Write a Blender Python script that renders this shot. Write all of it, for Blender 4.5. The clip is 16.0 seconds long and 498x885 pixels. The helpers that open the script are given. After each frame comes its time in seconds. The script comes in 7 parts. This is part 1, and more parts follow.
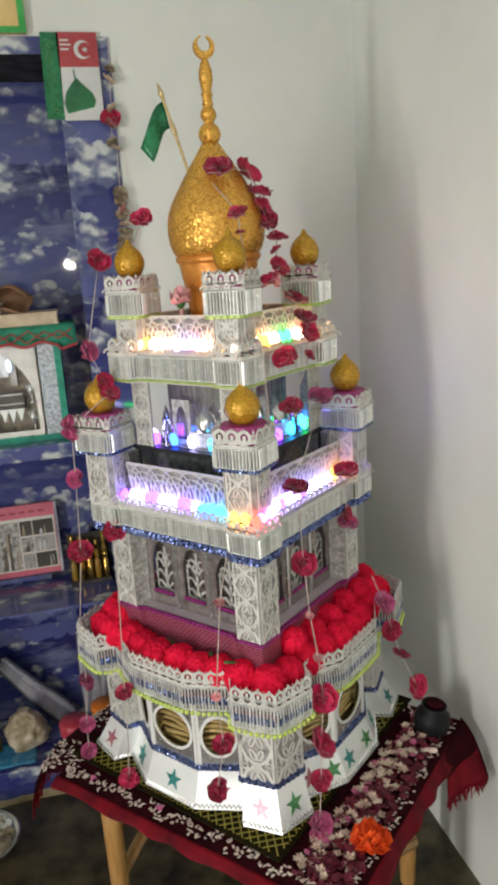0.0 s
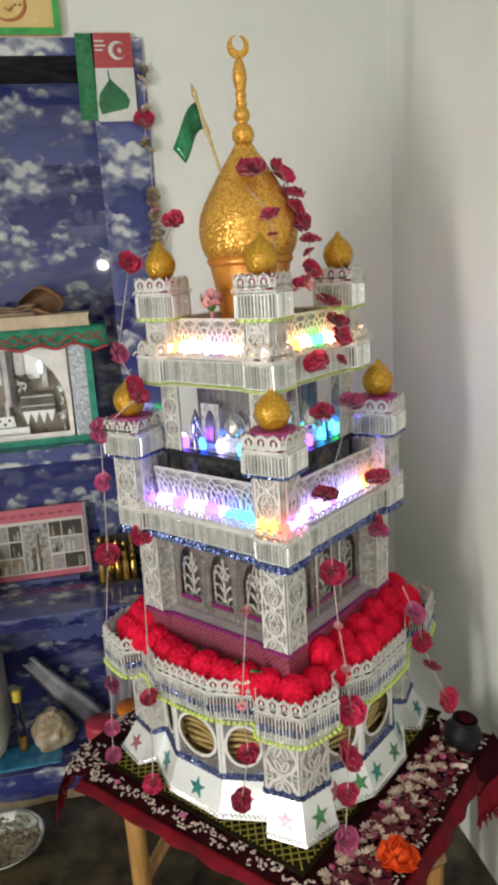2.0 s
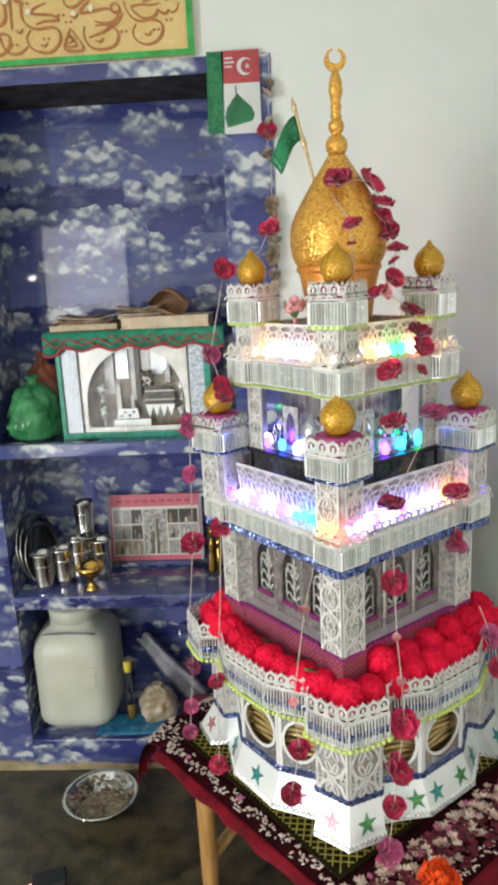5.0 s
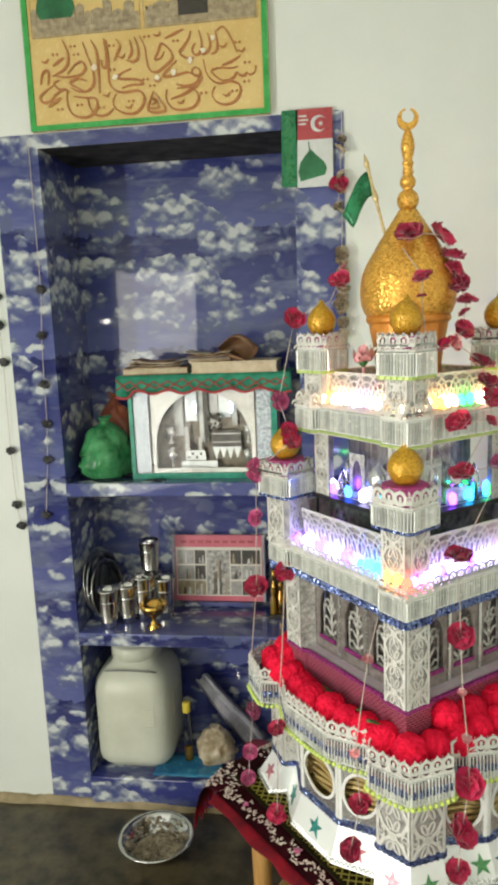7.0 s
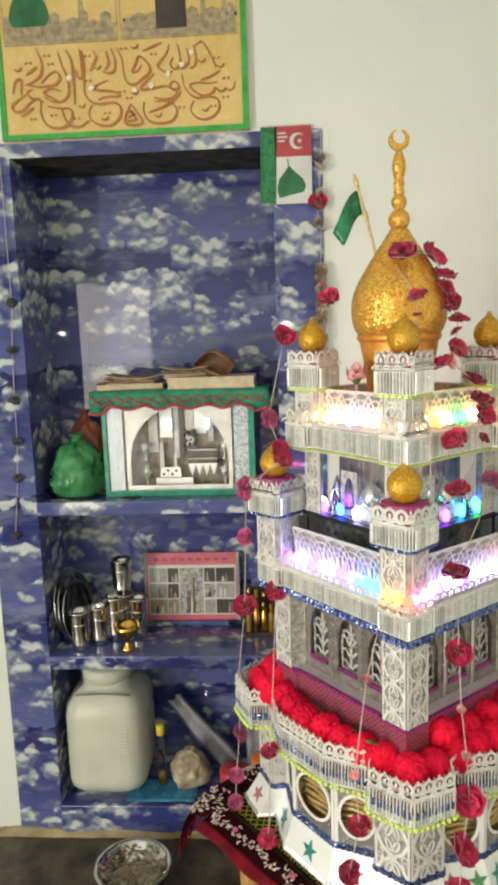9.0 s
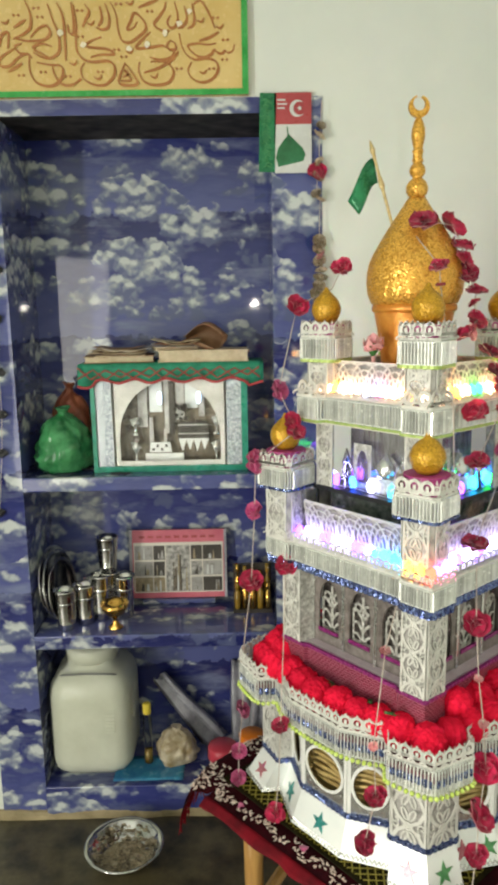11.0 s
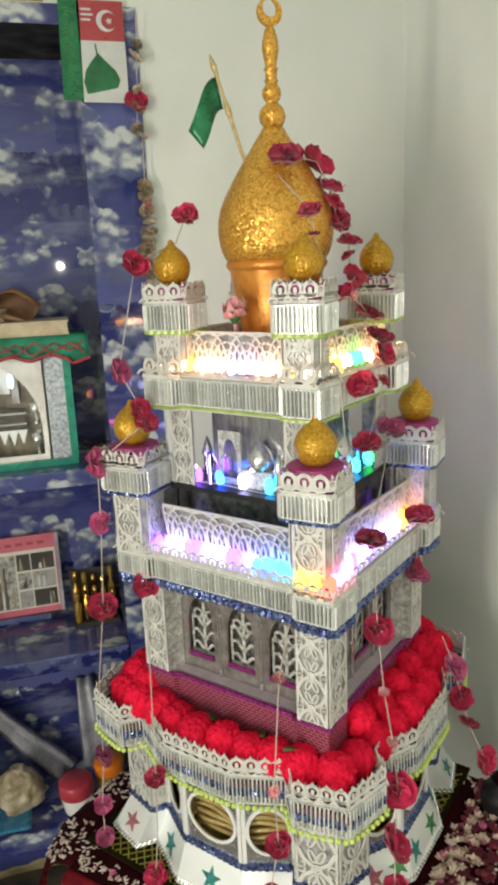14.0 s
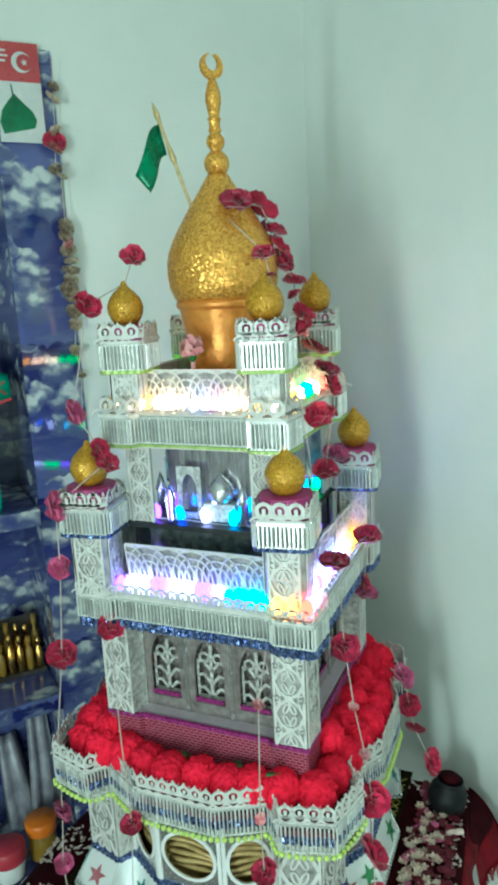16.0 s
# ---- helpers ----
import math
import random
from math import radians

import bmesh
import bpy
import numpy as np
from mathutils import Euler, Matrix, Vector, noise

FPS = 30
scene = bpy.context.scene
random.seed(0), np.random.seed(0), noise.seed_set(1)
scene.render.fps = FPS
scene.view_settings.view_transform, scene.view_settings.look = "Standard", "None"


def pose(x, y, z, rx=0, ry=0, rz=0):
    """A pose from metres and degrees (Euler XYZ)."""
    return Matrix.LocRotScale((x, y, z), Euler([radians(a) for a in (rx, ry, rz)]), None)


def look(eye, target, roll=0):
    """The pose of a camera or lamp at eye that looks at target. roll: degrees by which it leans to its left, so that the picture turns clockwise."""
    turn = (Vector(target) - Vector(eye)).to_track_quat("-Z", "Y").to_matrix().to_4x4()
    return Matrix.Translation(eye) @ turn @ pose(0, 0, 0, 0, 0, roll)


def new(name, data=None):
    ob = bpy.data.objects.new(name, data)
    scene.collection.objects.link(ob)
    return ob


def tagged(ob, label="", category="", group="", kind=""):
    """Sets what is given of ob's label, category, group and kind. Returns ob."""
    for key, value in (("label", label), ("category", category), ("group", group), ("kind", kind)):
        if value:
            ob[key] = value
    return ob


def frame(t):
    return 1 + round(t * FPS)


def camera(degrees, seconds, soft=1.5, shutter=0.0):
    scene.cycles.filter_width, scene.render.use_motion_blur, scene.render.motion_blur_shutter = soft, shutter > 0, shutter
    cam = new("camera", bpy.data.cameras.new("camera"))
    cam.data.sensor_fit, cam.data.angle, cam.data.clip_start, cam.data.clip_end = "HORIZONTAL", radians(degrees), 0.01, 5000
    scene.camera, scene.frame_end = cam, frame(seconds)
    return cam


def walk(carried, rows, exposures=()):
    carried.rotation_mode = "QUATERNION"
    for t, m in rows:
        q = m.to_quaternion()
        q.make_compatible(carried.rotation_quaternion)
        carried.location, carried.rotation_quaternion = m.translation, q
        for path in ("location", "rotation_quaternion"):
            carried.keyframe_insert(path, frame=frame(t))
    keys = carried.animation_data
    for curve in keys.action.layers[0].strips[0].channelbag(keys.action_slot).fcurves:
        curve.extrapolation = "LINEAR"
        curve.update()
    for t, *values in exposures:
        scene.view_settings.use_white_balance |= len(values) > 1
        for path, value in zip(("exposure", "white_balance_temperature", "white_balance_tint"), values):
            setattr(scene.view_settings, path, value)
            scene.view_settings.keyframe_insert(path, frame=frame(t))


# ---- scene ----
cam = camera(38.1, 16.0, 3.8)
METRES, EYE, TILT, LEAN, TURN = 1.07, 1.555, 0.0, 0.0, -13.4
ROWS = [
    (0.0, 0.0, 0.0, 0.0, -0.91, -14.38, 3.56),
    (0.5, -0.0061, 0.0032, 0.0025, -0.3, -13.93, 3.41),
    (1.0, -0.005, 0.009, 0.0023, 0.29, -14.1, 3.33),
    (1.5, -0.0044, 0.0178, 0.003, 1.03, -14.14, 3.28),
    (2.0, 0.0024, 0.0223, 0.0035, 1.65, -14.2, 3.38),
    (2.5, 0.0299, 0.021, 0.0023, 2.87, -14.26, 3.12),
    (3.0, 0.0673, 0.0247, 0.0049, 5.4, -14.44, 2.88),
    (3.5, 0.1079, 0.0257, 0.0073, 7.78, -14.44, 2.55),
    (4.0, 0.1441, 0.0231, 0.0082, 10.39, -14.04, 3.19),
    (4.5, 0.1713, 0.0157, 0.0036, 13.15, -14.09, 2.57),
    (5.0, 0.1886, 0.0085, 0.0042, 16.08, -13.31, 2.72),
    (7.5, 0.1791, -0.0146, 0.0253, 21.32, -9.14, 2.16),
    (8.0, 0.154, -0.0147, 0.0316, 20.42, -8.61, 1.86),
    (8.5, 0.1249, -0.0186, 0.0345, 18.46, -8.73, 1.21),
    (9.0, 0.0924, -0.0234, 0.0316, 16.74, -9.13, 1.88),
    (11.5, -0.068, -0.0219, 0.0086, 10.26, -11.99, 0.62),
    (12.0, -0.0908, -0.0016, 0.0068, 7.34, -13.63, 0.48),
    (12.5, -0.0781, 0.0456, 0.0047, 5.78, -13.68, 0.69),
    (13.0, -0.0695, 0.1337, 0.0014, 3.61, -13.87, 2.12),
    (13.5, -0.0738, 0.1925, 0.0061, 2.37, -14.64, 1.5),
    (14.0, -0.1347, 0.2226, 0.0078, -2.73, -14.05, 2.31),
    (14.5, -0.2351, 0.229, 0.0043, -8.39, -13.39, 4.21),
    (15.0, -0.2963, 0.2149, 0.0128, -12.62, -13.2, 3.59),
    (15.5, -0.3072, 0.2101, 0.0163, -14.63, -13.06, 2.82),
    (16.0, -0.2908, 0.2156, 0.0264, -14.2, -12.17, 2.95),
]
EXPOSURES = [
    (0.0, -0.29, 6550, 15), (0.4, -0.28, 6050, 19), (1.6, -0.23, 6050, 18), (1.9, -0.20, 6650, 16), (4.0, 0.04, 6500, 12), (5.0, 0.14, 6300, 14), (7.5, 0.10, 6900, 8), (9.0, 0.14, 7100, 11),
    (11.5, 0.06, 6900, 6), (12.0, 0.08, 6900, 9), (12.5, 0.10, 6650, 9), (13.0, 0.06, 6350, 18), (13.5, -0.04, 7300, 6), (14.0, -0.12, 6900, 9), (14.4, -0.15, 6950, 11), (14.8, -0.13, 6100, -16), (15.0, -0.12, 5750, -36), (15.5, -0.12, 5450, -29), (16.0, -0.13, 5300, -19),
]
walk(cam, [(t, pose(0, 0, EYE, TILT, LEAN, TURN) @ pose(METRES * x, METRES * y, METRES * z, 90 + pitch, roll, yaw)) for t, x, y, z, yaw, pitch, roll in ROWS], EXPOSURES)

# ---------- room light ----------
world = bpy.data.worlds.new("world")
scene.world = world
world.use_nodes = True
world.node_tree.nodes["Background"].inputs[0].default_value = (0.75, 0.8, 0.85, 1)
world.node_tree.nodes["Background"].inputs[1].default_value = 0.5


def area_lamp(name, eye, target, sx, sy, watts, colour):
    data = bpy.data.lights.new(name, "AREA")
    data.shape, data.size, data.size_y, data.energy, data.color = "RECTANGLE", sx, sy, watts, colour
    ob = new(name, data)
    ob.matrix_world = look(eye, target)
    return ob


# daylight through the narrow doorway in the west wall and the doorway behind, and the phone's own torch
LXW = -2.3
area_lamp("west_doorway_daylight", (LXW - 0.02, -0.68, 0.95), (0.6, -0.2, 0.95), 0.26, 1.75, 78, (1.0, 0.98, 0.93))
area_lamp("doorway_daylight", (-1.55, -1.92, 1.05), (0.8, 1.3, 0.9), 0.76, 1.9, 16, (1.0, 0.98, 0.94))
torch = bpy.data.lights.new("torch", "SPOT")
torch.energy, torch.shadow_soft_size, torch.color, torch.spot_size, torch.spot_blend = 11, 0.013, (1.0, 0.97, 0.92), radians(106), 0.9
new("torch", torch).matrix_world = look((0.06, -0.1, 1.585), (0.30, 1.5, 0.72))


# ---------- materials ----------
def nodes_of(name):
    m = bpy.data.materials.new(name)
    m.use_nodes = True
    nt = m.node_tree
    return m, nt, nt.nodes["Principled BSDF"]


def node(nt, kind, **values):
    n = nt.nodes.new(kind)
    for k, v in values.items():
        n.inputs[k.replace("_", " ")].default_value = v
    return n


def coords(nt, scale=(1, 1, 1), kind="Object"):
    tc, mp = nt.nodes.new("ShaderNodeTexCoord"), nt.nodes.new("ShaderNodeMapping")
    mp.inputs["Scale"].default_value = scale
    nt.links.new(tc.outputs[kind], mp.inputs["Vector"])
    return mp.outputs["Vector"]


def ramp(nt, fac, stops):
    r = nt.nodes.new("ShaderNodeValToRGB")
    e = r.color_ramp.elements
    while len(e) < len(stops):
        e.new(0.5)
    for el, (p, c) in zip(e, stops):
        el.position, el.color = p, (*c, 1)
    nt.links.new(fac, r.inputs["Fac"])
    return r.outputs["Color"]


def surf(name, a, b, scale=8.0, rough=0.5, metal=0.0, bump=0.0, bscale=60.0, coat=0.0, stretch=(1, 1, 1), per_object=0.0, sheen=0.0, spec=0.5, per_island=0.0):
    """Two tones mixed by noise, a finer noise for grain and relief."""
    m, nt, bs = nodes_of(name)
    v = coords(nt, stretch)
    n1 = node(nt, "ShaderNodeTexNoise", Scale=scale, Detail=5.0, Roughness=0.6)
    n2 = node(nt, "ShaderNodeTexNoise", Scale=bscale, Detail=3.0)
    nt.links.new(v, n1.inputs["Vector"])
    nt.links.new(v, n2.inputs["Vector"])
    col = ramp(nt, n1.outputs["Fac"], [(0.32, a), (0.68, b)])
    if per_object:
        oi, hs = nt.nodes.new("ShaderNodeObjectInfo"), nt.nodes.new("ShaderNodeHueSaturation")
        mr = node(nt, "ShaderNodeMapRange", To_Min=1 - per_object, To_Max=1 + per_object)
        nt.links.new(oi.outputs["Random"], mr.inputs["Value"])
        nt.links.new(mr.outputs["Result"], hs.inputs["Value"])
        nt.links.new(col, hs.inputs["Color"])
        col = hs.outputs["Color"]
    if per_island:
        gi, hs = nt.nodes.new("ShaderNodeNewGeometry"), nt.nodes.new("ShaderNodeHueSaturation")
        mr = node(nt, "ShaderNodeMapRange", To_Min=1 - per_island, To_Max=1 + 0.4 * per_island)
        nt.links.new(gi.outputs["Random Per Island"], mr.inputs["Value"])
        nt.links.new(mr.outputs["Result"], hs.inputs["Value"])
        nt.links.new(col, hs.inputs["Color"])
        col = hs.outputs["Color"]
    nt.links.new(col, bs.inputs["Base Color"])
    mr = node(nt, "ShaderNodeMapRange", To_Min=max(0.03, rough - 0.1), To_Max=min(1, rough + 0.1))
    nt.links.new(n2.outputs["Fac"], mr.inputs["Value"])
    nt.links.new(mr.outputs["Result"], bs.inputs["Roughness"])
    bs.inputs["Metallic"].default_value = metal
    bs.inputs["Coat Weight"].default_value = coat
    bs.inputs["Coat Roughness"].default_value = 0.08
    bs.inputs["Sheen Weight"].default_value = sheen
    bs.inputs["Specular IOR Level"].default_value = spec
    if bump:
        bp = node(nt, "ShaderNodeBump", Strength=bump, Distance=0.002)
        nt.links.new(n2.outputs["Fac"], bp.inputs["Height"])
        nt.links.new(bp.outputs["Normal"], bs.inputs["Normal"])
    return m


def glitter(name, a, b, size, strength=0.9, metal=0.85, rough=0.28):
    """Glitter paper: facets by Voronoi cells, each tilted its own way."""
    m, nt, bs = nodes_of(name)
    v = coords(nt)
    vo = node(nt, "ShaderNodeTexVoronoi", Scale=size)
    big = node(nt, "ShaderNodeTexNoise", Scale=14.0, Detail=4.0)
    nt.links.new(v, vo.inputs["Vector"])
    nt.links.new(v, big.inputs["Vector"])
    mix = nt.nodes.new("ShaderNodeMix")
    mix.data_type = "RGBA"
    sep = nt.nodes.new("ShaderNodeSeparateColor")
    nt.links.new(vo.outputs["Color"], sep.inputs["Color"])
    nt.links.new(sep.outputs["Red"], mix.inputs["Factor"])
    nt.links.new(ramp(nt, big.outputs["Fac"], [(0.35, a), (0.65, tuple(x * 0.72 for x in a))]), mix.inputs["A"])
    mix.inputs["B"].default_value = (*b, 1)
    nt.links.new(mix.outputs["Result"], bs.inputs["Base Color"])
    geo = nt.nodes.new("ShaderNodeNewGeometry")
    away, lean, total, unit = (nt.nodes.new("ShaderNodeVectorMath") for _ in range(4))
    away.operation, lean.operation, total.operation, unit.operation = "SUBTRACT", "SCALE", "ADD", "NORMALIZE"
    away.inputs[1].default_value = (0.5, 0.5, 0.5)
    lean.inputs["Scale"].default_value = strength
    nt.links.new(vo.outputs["Color"], away.inputs[0])
    nt.links.new(away.outputs[0], lean.inputs[0])
    nt.links.new(lean.outputs[0], total.inputs[0])
    nt.links.new(geo.outputs["Normal"], total.inputs[1])
    nt.links.new(total.outputs[0], unit.inputs[0])
    nt.links.new(unit.outputs[0], bs.inputs["Normal"])
    bs.inputs["Metallic"].default_value = metal
    bs.inputs["Roughness"].default_value = rough
    return m


def sky_paper(name, lying=False):
    """Glossy self-adhesive film printed with a blue sky and rows of heaped, flat-based clouds."""
    m, nt, bs = nodes_of(name)

    def calc(op, a, b=0.0):
        n = nt.nodes.new("ShaderNodeMath")
        n.operation = op
        for i, x in enumerate((a, b)):
            if isinstance(x, float):
                n.inputs[i].default_value = x
            else:
                nt.links.new(x, n.inputs[i])
        return n.outputs[0]

    def joined(x, y):
        n = nt.nodes.new("ShaderNodeCombineXYZ")
        for i, q in enumerate((x, y)):
            if isinstance(q, float):
                n.inputs[i].default_value = q
            else:
                nt.links.new(q, n.inputs[i])
        return n.outputs[0]

    def split(vec):
        n = nt.nodes.new("ShaderNodeSeparateXYZ")
        nt.links.new(vec, n.inputs[0])
        return n.outputs

    def tex(kind, vec, **values):
        n = node(nt, kind, **values)
        if kind == "ShaderNodeTexVoronoi":
            n.voronoi_dimensions = "2D"
        else:
            n.noise_dimensions = "2D"
        nt.links.new(vec, n.inputs["Vector"])
        return n

    axes = split(coords(nt))
    u, z = (axes[0], calc("ADD", axes[1], axes[2])) if lying else (calc("ADD", axes[0], axes[1]), axes[2])
    plan = joined(u, z)
    ruffle = tex("ShaderNodeTexNoise", plan, Scale=24.0, Detail=4.0, Roughness=0.58)
    rx, ry, _ = split(ruffle.outputs["Color"])
    bent = joined(calc("ADD", u, calc("MULTIPLY", calc("SUBTRACT", rx, 0.5), 0.030)), calc("ADD", z, calc("MULTIPLY", calc("SUBTRACT", ry, 0.5), 0.028)))

    def puffs(lift):
        """Small rounded heads, sampled at the point or a little above it."""
        bu, bz, _ = split(bent)
        at = joined(bu, calc("ADD", bz, lift))
        total = None
        for scale, weight in ((15.0, 0.75), (33.0, 0.28)):
            lump = tex("ShaderNodeTexVoronoi", at, Scale=scale)
            lump.feature = "SMOOTH_F1"
            lump.inputs["Smoothness"].default_value = 0.18
            one = calc("MULTIPLY", calc("SUBTRACT", 0.42, lump.outputs["Distance"]), weight)
            total = one if total is None else calc("ADD", total, one)
        return total

    def bank(scale, wide, tall, low, seed):
        """One heaped cloud in each cell: round above, flat below, each of its own size."""
        bu, bz, _ = split(bent)
        at = joined(calc("ADD", bu, seed), calc("MULTIPLY", bz, 1.35))
        cell = tex("ShaderNodeTexVoronoi", at, Scale=scale, Randomness=0.92)
        px, pz, _ = split(cell.outputs["Position"])
        ax, az, _ = split(at)
        size = nt.nodes.new("ShaderNodeSeparateColor")
        nt.links.new(cell.outputs["Color"], size.inputs["Color"])
        grow = calc("ADD", calc("MULTIPLY", size.outputs["Red"], 0.95), 0.35)
        lx = calc("DIVIDE", calc("SUBTRACT", ax, px), calc("MULTIPLY", grow, wide))
        dz = calc("SUBTRACT", az, pz)
        up = calc("DIVIDE", calc("MAXIMUM", dz, 0.0), calc("MULTIPLY", grow, tall))
        down = calc("DIVIDE", calc("MINIMUM", dz, 0.0), calc("MULTIPLY", grow, low))
        lz = calc("ADD", up, down)
        far = calc("SQRT", calc("ADD", calc("MULTIPLY", lx, lx), calc("MULTIPLY", lz, lz)))
        return calc("SUBTRACT", 1.0, far), lz

    big, height = bank(4.0, 0.140, 0.118, 0.058, 0.0)
    small, _ = bank(7.5, 0.054, 0.040, 0.024, 3.7)
    here, above = puffs(0.0), puffs(0.011)
    mass = calc("MAXIMUM", big, calc("SUBTRACT", small, 0.10))
    body = calc("ADD", mass, calc("ADD", calc("MULTIPLY", here, 2.3), 0.22))
    body = calc("ADD", body, calc("MULTIPLY", calc("SUBTRACT", ruffle.outputs["Fac"], 0.5), 0.5))
    cloud = ramp(nt, body, [(0.0, (0, 0, 0)), (0.10, (0, 0, 0)), (0.22, (0.34, 0.34, 0.34)), (0.38, (0.78, 0.78, 0.78)), (0.75, (1, 1, 1))])
    lit = calc("ADD", calc("MULTIPLY", calc("SUBTRACT", here, above), 2.0), calc("ADD", calc("MULTIPLY", height, 0.16), calc("MULTIPLY", body, 0.26)))
    tone = ramp(nt, lit, [(0.0, (0.10, 0.12, 0.24)), (0.20, (0.20, 0.23, 0.33)), (0.38, (0.34, 0.37, 0.42)), (0.56, (0.56, 0.60, 0.60))])
    # the print repeats: deep blue above, paler towards its foot, with thin drifting veils
    step = calc("FRACT", calc("DIVIDE", calc("ADD", z, calc("MULTIPLY", calc("SUBTRACT", ruffle.outputs["Fac"], 0.5), 0.05)), 0.37))
    veil = tex("ShaderNodeTexNoise", joined(calc("MULTIPLY", u, 0.5), calc("MULTIPLY", z, 1.7)), Scale=9.0, Detail=6.0, Roughness=0.6)
    blue = ramp(nt, calc("ADD", calc("MULTIPLY", step, 0.5), calc("MULTIPLY", veil.outputs["Fac"], 0.5)), [(0.24, (0.096, 0.114, 0.300)), (0.50, (0.038, 0.048, 0.190)), (0.74, (0.014, 0.018, 0.110))])
    thin = ramp(nt, veil.outputs["Fac"], [(0.50, (0, 0, 0)), (0.75, (0.55, 0.55, 0.55))])
    mix, over = nt.nodes.new("ShaderNodeMix"), nt.nodes.new("ShaderNodeMix")
    mix.data_type = over.data_type = "RGBA"
    nt.links.new(thin, over.inputs["Factor"])
    nt.links.new(blue, over.inputs["A"])
    over.inputs["B"].default_value = (0.27, 0.31, 0.46, 1)
    nt.links.new(cloud, mix.inputs["Factor"])
    nt.links.new(over.outputs["Result"], mix.inputs["A"])
    nt.links.new(tone, mix.inputs["B"])
    nt.links.new(mix.outputs["Result"], bs.inputs["Base Color"])
    wr = tex("ShaderNodeTexNoise", plan, Scale=9.0, Detail=2.0)
    bp = node(nt, "ShaderNodeBump", Strength=0.05, Distance=0.006)
    nt.links.new(wr.outputs["Fac"], bp.inputs["Height"])
    nt.links.new(bp.outputs["Normal"], bs.inputs["Normal"])
    bs.inputs["Roughness"].default_value = 0.035
    bs.inputs["Coat Weight"].default_value = 0.3
    return m


def brick_foil(name):
    """Pink foil printed with a fine brick pattern."""
    m, nt, bs = nodes_of(name)
    v = coords(nt)
    rot = nt.nodes.new("ShaderNodeSeparateXYZ")
    nt.links.new(v, rot.inputs["Vector"])
    s = nt.nodes.new("ShaderNodeMath")
    s.operation = "ADD"
    nt.links.new(rot.outputs["X"], s.inputs[0])
    nt.links.new(rot.outputs["Y"], s.inputs[1])
    cmb = nt.nodes.new("ShaderNodeCombineXYZ")
    nt.links.new(s.outputs[0], cmb.inputs["X"])
    nt.links.new(rot.outputs["Z"], cmb.inputs["Y"])
    br = node(nt, "ShaderNodeTexBrick", Scale=46.0)
    br.inputs["Color1"].default_value = (0.17, 0.006, 0.032, 1)
    br.inputs["Color2"].default_value = (0.25, 0.014, 0.055, 1)
    br.inputs["Mortar"].default_value = (0.46, 0.17, 0.23, 1)
    br.inputs["Mortar Size"].default_value = 0.042
    nt.links.new(cmb.outputs["Vector"], br.inputs["Vector"])
    nt.links.new(br.outputs["Color"], bs.inputs["Base Color"])
    bp = node(nt, "ShaderNodeBump", Strength=0.4, Distance=0.001)
    nt.links.new(br.outputs["Fac"], bp.inputs["Height"])
    nt.links.new(bp.outputs["Normal"], bs.inputs["Normal"])
    bs.inputs["Roughness"].default_value = 0.32
    bs.inputs["Metallic"].default_value = 0.35
    return m


def lamp_glow(name, colour, strength):
    m, nt, bs = nodes_of(name)
    bs.inputs["Base Color"].default_value = (*colour, 1)
    bs.inputs["Emission Color"].default_value = (*colour, 1)
    bs.inputs["Emission Strength"].default_value = strength
    return m


def glassy(name, colour, rough=0.03):
    m, nt, bs = nodes_of(name)
    bs.inputs["Base Color"].default_value = (*colour, 1)
    bs.inputs["Roughness"].default_value = rough
    bs.inputs["Transmission Weight"].default_value = 1.0
    bs.inputs["IOR"].default_value = 1.25
    return m


WALL = surf("wall_paint", (0.66, 0.70, 0.65), (0.74, 0.77, 0.72), 2.2, 0.55, bump=0.12, bscale=40)
CEIL = surf("ceiling_paint", (0.70, 0.72, 0.70), (0.76, 0.78, 0.75), 2, 0.8)
FLOOR = surf("worn_concrete", (0.012, 0.010, 0.005), (0.105, 0.085, 0.042), 13, 0.42, bump=0.5, bscale=45, coat=0.15)
SKY = sky_paper("sky_film")
SKY_FLAT = sky_paper("sky_film_on_boards", True)
# film under the niche top, its shade painted in as a near-black colour
SOFFIT = surf("shaded_soffit_film", (0.002, 0.002, 0.003), (0.075, 0.070, 0.062), 15, 0.6, spec=0.08)
SKIRTING = surf("bare_plaster", (0.20, 0.16, 0.085), (0.42, 0.34, 0.20), 12, 0.8, bump=0.4)
WHITE = surf("white_card", (0.70, 0.71, 0.68), (0.80, 0.80, 0.77), 30, 0.42, bump=0.1, bscale=200)
LACE = surf("white_lace_paper", (0.56, 0.56, 0.51), (0.72, 0.71, 0.66), 40, 0.38, bump=0.15, bscale=300)
SILVER = surf("silver_foil", (0.60, 0.61, 0.59), (0.76, 0.77, 0.74), 25, 0.24, 0.85, 0.35, 120)
# fringe backing: shade between the tubes is put into its darker colour
FRINGE_BACK = surf("shade_toned_foil", (0.20, 0.205, 0.19), (0.46, 0.465, 0.43), 40, 0.4, 0.4)
# arch panels: base colour lowered to carry the cornice's shade
MATTE_SILVER = surf("silver_paper_in_shade", (0.17, 0.145, 0.135), (0.38, 0.34, 0.32), 45, 0.34, 0.5, 0.6, 130)
PANEL = surf("satin_mirror_card", (0.84, 0.88, 0.86), (0.92, 0.94, 0.92), 16, 0.44, 0.5, 0.08, 90)
GREY_FOIL = surf("grey_backing_foil", (0.25, 0.24, 0.23), (0.56, 0.54, 0.51), 60, 0.36, 0.35, 0.6, 130)
